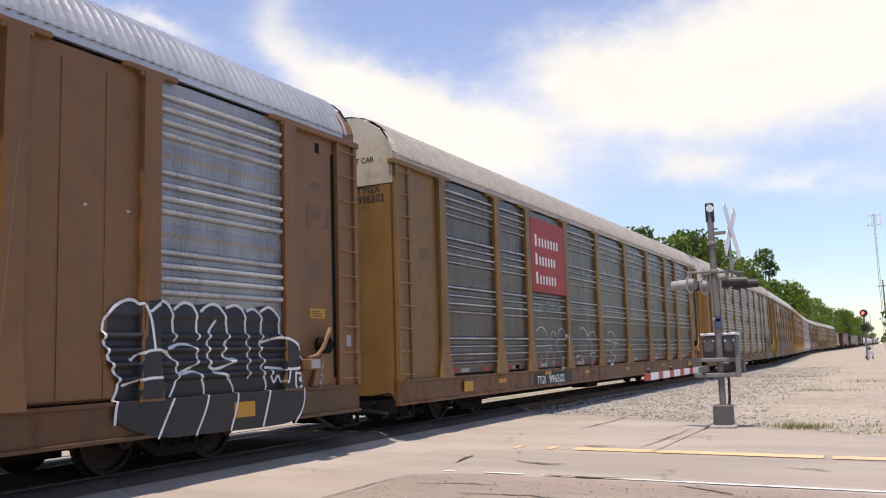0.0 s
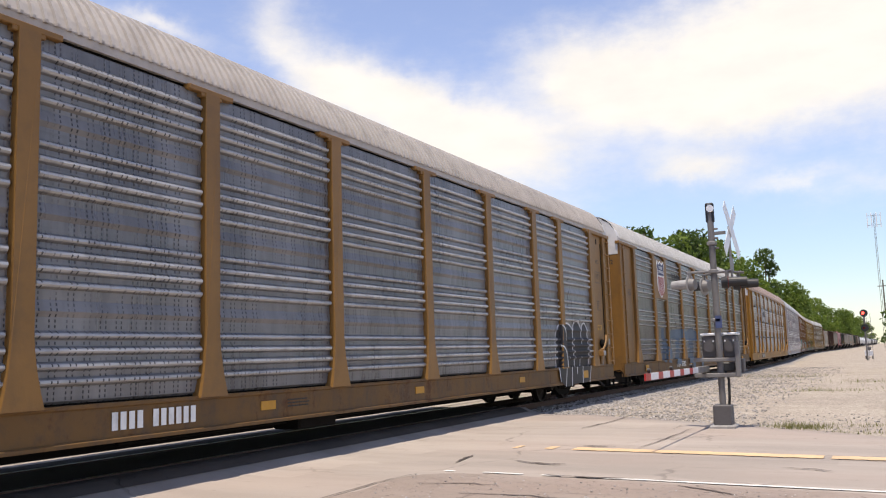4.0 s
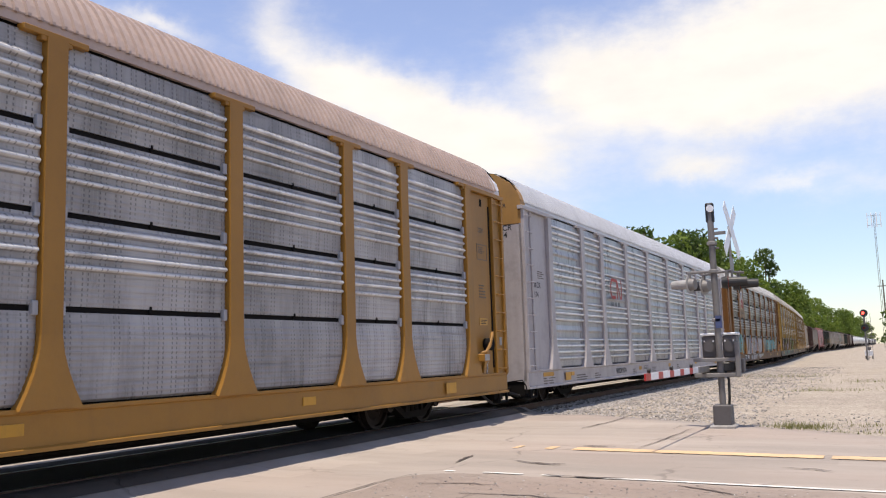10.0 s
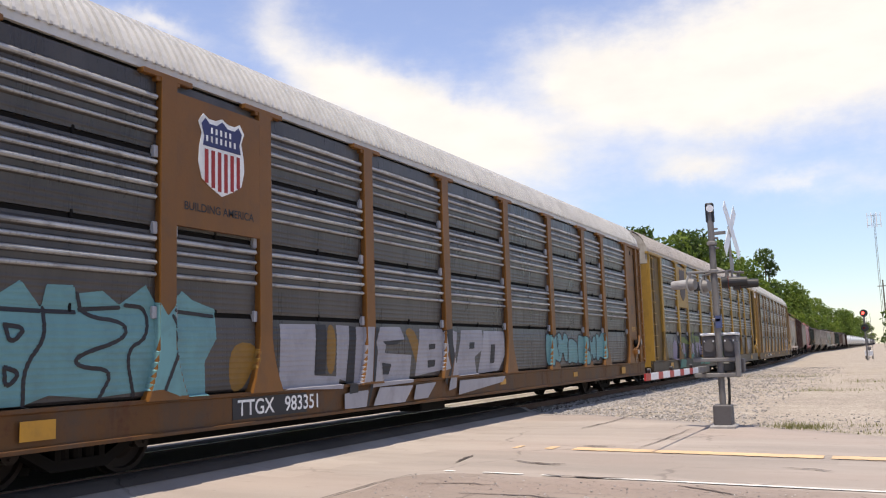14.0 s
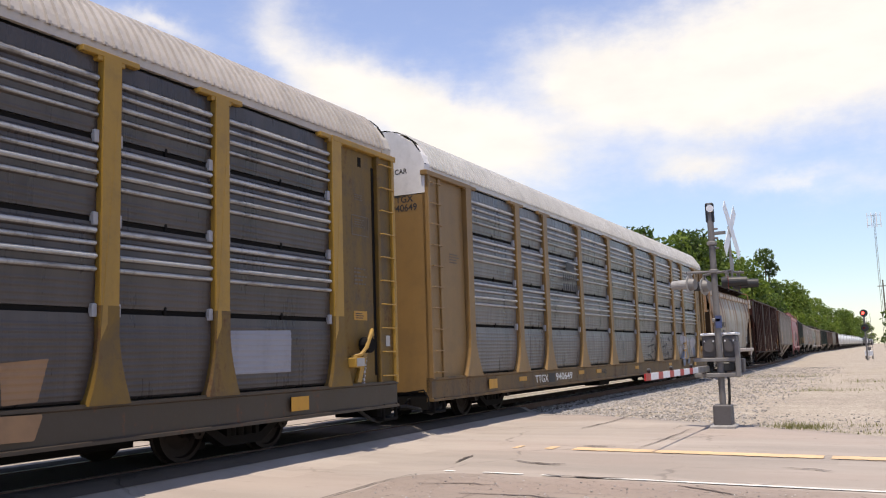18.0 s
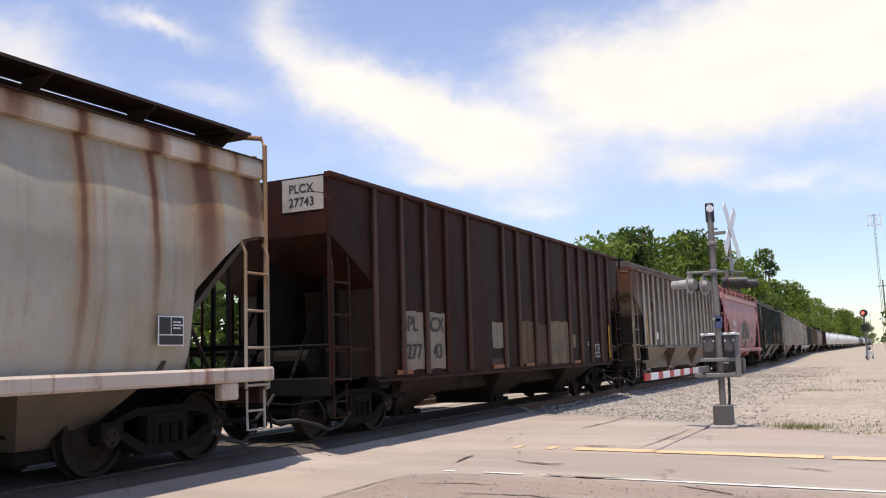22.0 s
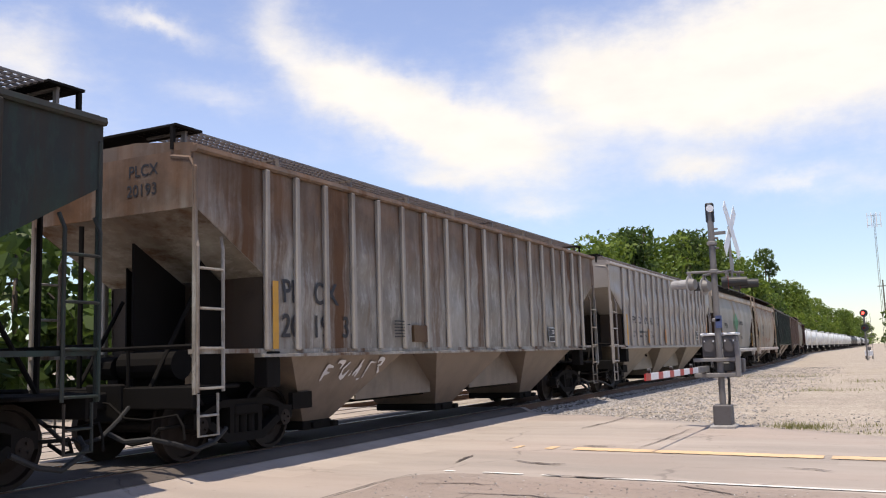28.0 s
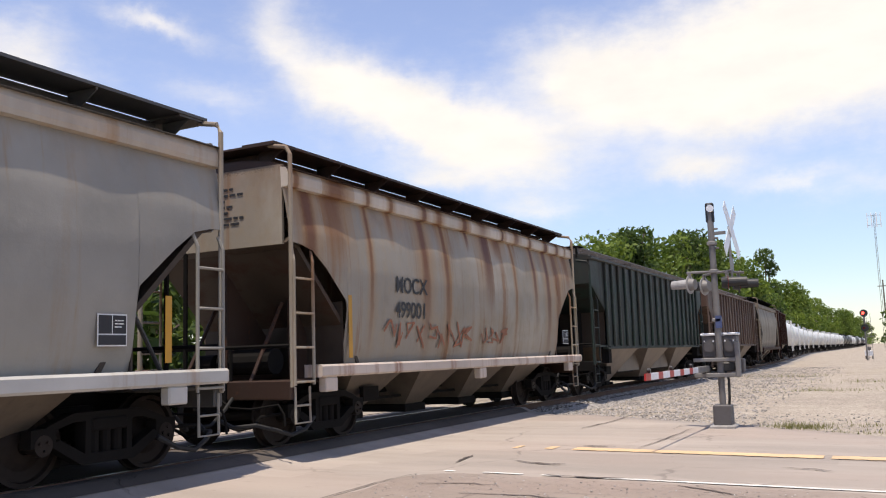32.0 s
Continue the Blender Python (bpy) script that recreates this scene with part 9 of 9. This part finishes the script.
# pink hopper with mural
PINK = paint("faded_pink_paint", (0.345, 0.14, 0.14), 0.5, 0.03, 0.18, 0.12)
PINK_LEDGE = paint("bleached_pink_paint", (0.50, 0.26, 0.25), 0.5, 0.02, 0.1, 0.15)
# bays take a darker pink, painting in the shade below the side
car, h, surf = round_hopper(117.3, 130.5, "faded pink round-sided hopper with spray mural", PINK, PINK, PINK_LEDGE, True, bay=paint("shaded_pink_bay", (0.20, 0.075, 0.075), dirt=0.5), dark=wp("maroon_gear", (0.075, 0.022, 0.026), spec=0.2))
drape(letters(car, "MOCX", 0.42, 1.575, 2.35 - h, 2.42, WHITE_LETTER), surf); drape(letters(car, "412361", 0.4, 1.57, 2.3 - h, 2.0, WHITE_LETTER), surf)
letters(car, "MOCX", 0.2, 0.45, -h + 0.024, 3.9, WHITE_LETTER, True), letters(car, "412361", 0.2, 0.42, -h + 0.024, 3.66, WHITE_LETTER, True)
drape(letters(car, "LD LMT   226300", 0.13, 1.55, 2.2 - h, 1.74, WHITE_LETTER), surf); drape(letters(car, "LT WT      59700", 0.13, 1.545, 2.2 - h, 1.58, WHITE_LETTER), surf)
petals, g = [], random.Random(101)
for k in range(34):
    a, r0, r1 = k * math.tau / 34 + g.gauss(0, 0.06), g.uniform(0.35, 0.5), g.uniform(0.7, 0.98)
    petals.append((6.9 - h + 1.6 * r0 * math.cos(a), 2.08 + 0.9 * r0 * math.sin(a), 6.9 - h + 1.6 * r1 * math.cos(a + 0.25), 2.08 + 0.9 * r1 * math.sin(a + 0.25), g.uniform(0.035, 0.07)))
for k in range(14):
    y, z = g.gauss(6.9, 0.4) - h, g.gauss(2.05, 0.3)
    petals.append((y, z, y + g.gauss(0, 0.15), z + g.gauss(0, 0.15), g.uniform(0.03, 0.08)))
cut_sheet("graffiti", lambda Y, Z: strokes_field(Y, Z, petals), 5.1 - h, 8.7 - h, 1.18, 3.0, surf, SPRAY["mural"], car, "dark sprayed mural", 0.022, 0.022, 0.004)
scribble(car, 4.7 - h, 5.6 - h, 1.6, 2.45, 4, surf, SPRAY["white"], 103, 0.02)
scribble(car, 5.9 - h, 8.2 - h, 1.4, 1.8, 7, surf, SPRAY["white"], 107, 0.014)
scribble(car, 8.5 - h, 9.9 - h, 1.35, 2.4, 5, surf, SPRAY["white"], 109, 0.016)
scribble(car, 4.1 - h, 5.0 - h, 1.2, 1.5, 4, surf, SPRAY["white"], 113, 0.018)
stripe_mark(car, 1.51, 1.22, h, 1.35, 2.25), placard(car, 1.51, 9.6, h, 1.5)
# dark green ribbed hopper
GREEN = streaked("black_green_paint", (0.024, 0.028, 0.026), (0.040, 0.030, 0.024), 0.5, 0.3, (0.020, 0.036, 0.030))
car, h, surf = ribbed_hopper(131.9, 148.6, "blackish green ribbed hopper with yellow reflectors", GREEN, 18, deck=(0.42, 1.12, 4.42), belly=paint("dark_belly", (0.04, 0.036, 0.032)))
for u in (1.5, 8.35, 11.6, 15.1):
    stripe_mark(car, 1.60, u, h, 1.5, 2.35, 0.13)
# pale grey rusting hopper
OFFWHITE = streaked("offwhite_with_rust", (0.225, 0.20, 0.168), (0.105, 0.055, 0.03), 0.72, 0.5, (0.32, 0.305, 0.275))
car, h, surf = ribbed_hopper(150.05, 166.8, "weathered off-white ribbed hopper with rust stains", OFFWHITE, 18, GREY_RIB, 0.7, 0.04, belly=BELLY)
for text, u, z in (("PL", 1.75, 2.12), ("CX", 2.5, 2.12), ("20", 1.75, 1.62), ("19", 2.5, 1.62), ("3", 3.3, 1.62)):
    drape(letters(car, text, 0.47, 1.54, u - h, z, BLACK_LETTER), surf)
stripe_mark(car, 1.59, 1.48, h, 1.45, 2.4, 0.12)
part("paint_patch", boxes((1.50, 1.565, 5.6 - h, 6.1 - h, 1.55, 1.85)), bpy.data.materials["patch_tan"], car)
lines(car, 1.565, 4.9 - h, 1.9, 6, 0.5, 0.03, BLACK_LETTER), placard(car, 1.56, 12.6, h, 1.55)
word(car, "PROWLER", 3.2 - h, 4.9 - h, 0.98, 1.22, (lambda Y, Z: 1.475 - (1.42 - Z) * 0.76 + 0.02), SPRAY["white"], None, 117, 0.014, label="thin pale sprayed word")
letters(car, "PLCX", 0.22, 0.35, -h + 0.015, 3.76, BLACK_LETTER, True), letters(car, "20193", 0.22, 0.32, -h + 0.015, 3.5, BLACK_LETTER, True)
# pale grey hopper
PALE_PRINT = plain("faded_print", (0.13, 0.12, 0.115))
PALE = streaked("pale_grey_paint", (0.305, 0.275, 0.25), (0.2, 0.135, 0.095), 0.12, 0.22, rough=0.4)
car, h, surf = ribbed_hopper(168.4, 185.1, "pale grey ribbed hopper with black marks", PALE, 18, None, 0.9, 0.05, deck=(0.4, 1.1, 4.29), belly=paint("grey_belly", (0.185, 0.155, 0.122), dirt=0.35), places=(1.42, 2.2, 3.0, 3.77, 4.56, 5.4, 6.21, 7.1, 8.02, 8.93, 9.83, 10.72, 11.55, 12.4, 13.22, 14.0, 14.7, 15.3))
for text, u, w in (("PL", 2.3, 0.48), ("CX", 3.1, 0.46), ("192", 3.89, 0.53), ("42", 4.67, 0.38)):
    drape(letters(car, text, 0.33, 1.54, u - h, 2.18, BLACK_LETTER, wide=w), surf)
for text, u, z, w in (("LD LMT", 2.3, 1.86, 0.5), ("LT WT", 2.3, 1.71, 0.42), ("94400", 3.95, 1.86, 0.33), ("27150", 3.95, 1.71, 0.33), ("KGS", 4.68, 1.86, 0.24), ("KGS  10-79", 4.68, 1.71, 0.58)):
    drape(letters(car, text, 0.11, 1.55, u - h, z, BLACK_LETTER, wide=w), surf)
lines(car, 1.58, 3.1 - h, 1.86, 1, 0.5, 0.1, BLACK_LETTER), lines(car, 1.58, 3.1 - h, 1.71, 1, 0.5, 0.1, BLACK_LETTER)
part("notice_frame", boxes((1.575, 1.58, 5.66 - h, 5.92 - h, 2.42, 2.436), (1.575, 1.58, 5.66 - h, 5.92 - h, 2.16, 2.176), (1.575, 1.58, 5.66 - h, 5.674 - h, 2.176, 2.42), (1.575, 1.58, 5.906 - h, 5.92 - h, 2.176, 2.42)), BLACK_LETTER, car, "black painted square outline")
letters(car, "C", 0.1, 1.578, 5.75 - h, 2.22, BLACK_LETTER)
for u in (12.4, 13.4, 14.2):
    lines(car, 1.56, u - h + 0.1, 1.95, 4, 0.4, 0.04, PALE_PRINT)
part("drain_hole", drum(bmesh.new(), (1.26, 5.0 - h, 1.1), (1, 0, 0.6), 0.06, 0.05, 12), BLACK_STEEL, car, "dark round hole in the discharge hopper")
PALE_ORANGE = paint("faded_orange_strip", (0.36, 0.15, 0.04), dirt=0.25)
for u, z0, z1, w in ((4.32, 1.52, 2.0, 0.13), (6.9, 1.52, 2.02, 0.12), (10.0, 1.56, 2.03, 0.05), (15.2, 1.5, 2.45, 0.06)):
    part("reflector", boxes((1.565, 1.58, u - h, u - h + w, z0, z1)), PALE_ORANGE, car, "faded orange reflector strip")
stripe_mark(car, 1.59, 1.48, h, 1.45, 2.45, 0.12), placard(car, 1.57, 12.68, h, 1.65)
letters(car, "PLCX", 0.22, 0.35, -h + 0.015, 3.76, BLACK_LETTER, True), letters(car, "19242", 0.22, 0.32, -h + 0.015, 3.5, BLACK_LETTER, True)
# beige hopper with green diamonds
BEIGE = streaked("beige_grey_paint", (0.275, 0.257, 0.225), (0.27, 0.17, 0.09), 0.32, 0.2)
SILL_WHITE = streaked("white_sill", (0.48, 0.46, 0.425), (0.3, 0.2, 0.12), 0.2, 0.2)
car, h, surf = round_hopper(186.7, 199.65, "beige round-sided hopper with green diamond emblem", BEIGE, SILL_WHITE, streaked("beige_ledge", (0.48, 0.44, 0.38), (0.32, 0.19, 0.1), 0.35, 0.2), dark=wp("grey_gear", (0.085, 0.08, 0.075)))
LEAF_GREEN = spray("emblem_green", (0.035, 0.17, 0.075))
def diamond(cy, wl, wr):
    return lambda Y, Z: np.where(Y < cy, (cy - Y) / wl, (Y - cy) / wr) + np.abs(Z - 2.63) / 0.58 - 1.0
cut_sheet("emblem", lambda Y, Z: 0.4 * diamond(5.38 - h, 0.45, 0.02)(Y, Z), 4.7 - h, 5.5 - h, 1.9, 3.3, surf, LEAF_GREEN, car, "green half diamond", lift=0.004)
cut_sheet("emblem", lambda Y, Z: 0.4 * diamond(5.97 - h, 0.54, 0.62)(Y, Z), 5.3 - h, 6.7 - h, 1.9, 3.3, surf, LEAF_GREEN, car, "green diamond", lift=0.004)
bars(car, 1.575, 6.75 - h, 2.54, 0.28, (1,), BLACK_LETTER), bars(car, 1.575, 7.0 - h, 2.52, 0.2, (7,), BLACK_LETTER, pitch=0.85)
drape(letters(car, "PTEX", 0.36, 1.575, 2.12 - h, 2.27, BLACK_LETTER), surf); drape(letters(car, "22006", 0.38, 1.57, 2.06 - h, 1.79, BLACK_LETTER), surf)
part("paint_patch", boxes((1.50, 1.545, 3.2 - h, 3.52 - h, 1.76, 2.06)), YELLOW_MARK, car, "orange square")
lines(car, 1.53, 2.1 - h, 1.62, 2, 1.7, 0.05, BLACK_LETTER), stripe_mark(car, 1.52, 1.45, h, 1.3, 2.1), stripe_mark(car, 1.50, 4.4, h, 1.36, 1.66, 0.06), stripe_mark(car, 1.50, 6.65, h, 1.38, 1.68, 0.06), stripe_mark(car, 1.52, 11.9, h, 1.3, 2.1)
placard(car, 1.50, 10.9, h, 1.5), lines(car, 1.535, 7.4 - h, 1.85, 3, 0.9, 0.03, BLACK_LETTER)
lines(car, -0.3, -h + 0.024, 3.8, 6, 0.8, 0.05, BLACK_LETTER, True)
# cream hopper with orange runs
CREAM_RUST = streaked("cream_with_orange_runs", (0.31, 0.275, 0.225), (0.21, 0.095, 0.04), 0.4, 0.25, (0.25, 0.205, 0.15), drips=1.0)
car, h, surf = round_hopper(201.1, 214.05, "cream round-sided hopper with orange rust runs and scrawl", CREAM_RUST, PINK_SILL, LEDGE_RUST, dark=DARK_RUST)
drape(letters(car, "MOCX", 0.4, 1.575, 2.95 - h, 2.42, BLACK_LETTER), surf); drape(letters(car, "499001", 0.4, 1.57, 2.95 - h, 1.98, BLACK_LETTER), surf)
scribble(car, 2.6 - h, 6.2 - h, 1.45, 1.95, 9, surf, SPRAY["rust"], 121, 0.022), scribble(car, 6.6 - h, 8.0 - h, 1.5, 1.85, 4, surf, SPRAY["rust"], 127, 0.022)
stripe_mark(car, 1.52, 1.5, h, 1.3, 2.3), placard(car, 1.50, 11.8, h, 1.5)
lines(car, -0.3, -h + 0.024, 3.9, 7, 0.9, 0.05, BLACK_LETTER, True)
# the cars behind
car, h, surf = ribbed_hopper(215.5, 232.1, "dark green ribbed hopper with rust flecks", GREEN, 18, belly=BELLY)
car, h, surf = ribbed_hopper(233.7, 250.4, "brown weathered ribbed hopper", streaked("brown_grey_paint", (0.115, 0.08, 0.065), (0.075, 0.04, 0.028), 0.5, 0.35), 18, belly=BELLY)
car, h, surf = round_hopper(252.0, 265.0, "tan-grey dusty round-sided hopper", streaked("tan_grey_paint", (0.21, 0.18, 0.145), (0.13, 0.075, 0.045), 0.4, 0.3), BROWN)
car, h, surf = ribbed_hopper(266.5, 275.6, "short brown ribbed hopper", BROWN, 10, bays=2, belly=BELLY)


def tank_car(s0, length, label, mat):
    h = length / 2
    car = thing("tank_car", label, "tank car", pose(0, 0, 0), "cars of the freight train")
    def shell():
        bm = bmesh.new()
        prof = [(-h + 0.5, 0.05), (-h + 0.52, 0.7), (-h + 0.62, 1.1), (-h + 0.8, 1.34), (-h + 1.0, 1.45), (h - 1.0, 1.45), (h - 0.8, 1.34), (h - 0.62, 1.1), (h - 0.52, 0.7), (h - 0.5, 0.05)]
        rings = [[bm.verts.new((r * math.cos(k * math.tau / 32), y, 2.45 + r * math.sin(k * math.tau / 32))) for k in range(32)] for y, r in prof]
        for a, b in zip(rings, rings[1:]):
            for i in range(32):
                bm.faces.new((a[i], b[i], b[(i + 1) % 32], a[(i + 1) % 32]))
        bmesh.ops.recalc_face_normals(bm, faces=bm.faces)
        return bm
    piece("tank", (h, mat.name), shell, mat, car, smooth=True)
    piece("dome", (h,), lambda: drum(bmesh.new(), (0, 0, 4.0), (0, 0, 1), 0.5, 0.5, 18), mat, car)
    piece("top_platform", (h,), lambda: boxes((-0.9, 0.9, -1.1, 1.1, 3.86, 3.9)), BLACK_STEEL, car)
    piece("frame", (h,), lambda: boxes((-0.3, 0.3, -h, h, 0.7, 1.0), (-1.3, 1.3, -h + 1.2, -h + 2.2, 0.8, 1.25), (-1.3, 1.3, h - 2.2, h - 1.2, 0.8, 1.25), bevel=0.02), BLACK_STEEL, car)
    for y in (-1.2, 1.2):
        piece("ladder", (h, y), lambda: ladder_bars(1.46, y - 0.2, y + 0.2, 0.8, 3.7, 9), mat, car)
    for e in (-1, 1):
        truck(car, e * (h - 1.7), 0.457, turning=False, detail=False)
        coupler(car, e * h, e)
    CARS.append((car, s0 + h, h - 1.7))


WHITE_TANK = paint("white_tank_paint", (0.62, 0.62, 0.61), 0.4, 0.05, 0.25)
BLACK_TANK = paint("black_tank_paint", (0.03, 0.03, 0.032), 0.4, 0.05, 0.25)
s = 277.0
for i in range(24):
    kind = WHITE_TANK if i < 11 or i in (14, 15, 18, 22) else BLACK_TANK
    tank_car(s, 16.6, "white tank car" if kind is WHITE_TANK else "black tank car", kind)
    CARS[-1][0]["label"] = ("white" if kind is WHITE_TANK else "black") + " tank car on the bend far down the line"
    s += 18.1


# ---- what moves ----
def motions():
    for car, s16, half in CARS:
        walk(car, [(t, car_pose(s16 - advance(t), half)) for t in range(33)])
    # wheels roll while they pass the crossing
    base = {car: s16 for car, s16, _ in CARS}
    for ws, dy, r, car, y in WHEELS:
        at = base[car] + y + dy
        steps = [k for k in range(0, 961) if 3.0 < at - advance(k / 30) < 34.0]
        if not steps:
            continue
        rows = []
        ks = ([0] if steps[0] > 0 else []) + steps + ([960] if steps[-1] < 960 else [])
        for k in ks:
            run = advance(min(max(k, steps[0]), steps[-1]) / 30) - advance(steps[0] / 30)
            rows.append((k / 30, pose(0, dy, r, math.degrees(run / r) % 360.0)))
        walk(ws, rows)


motions()
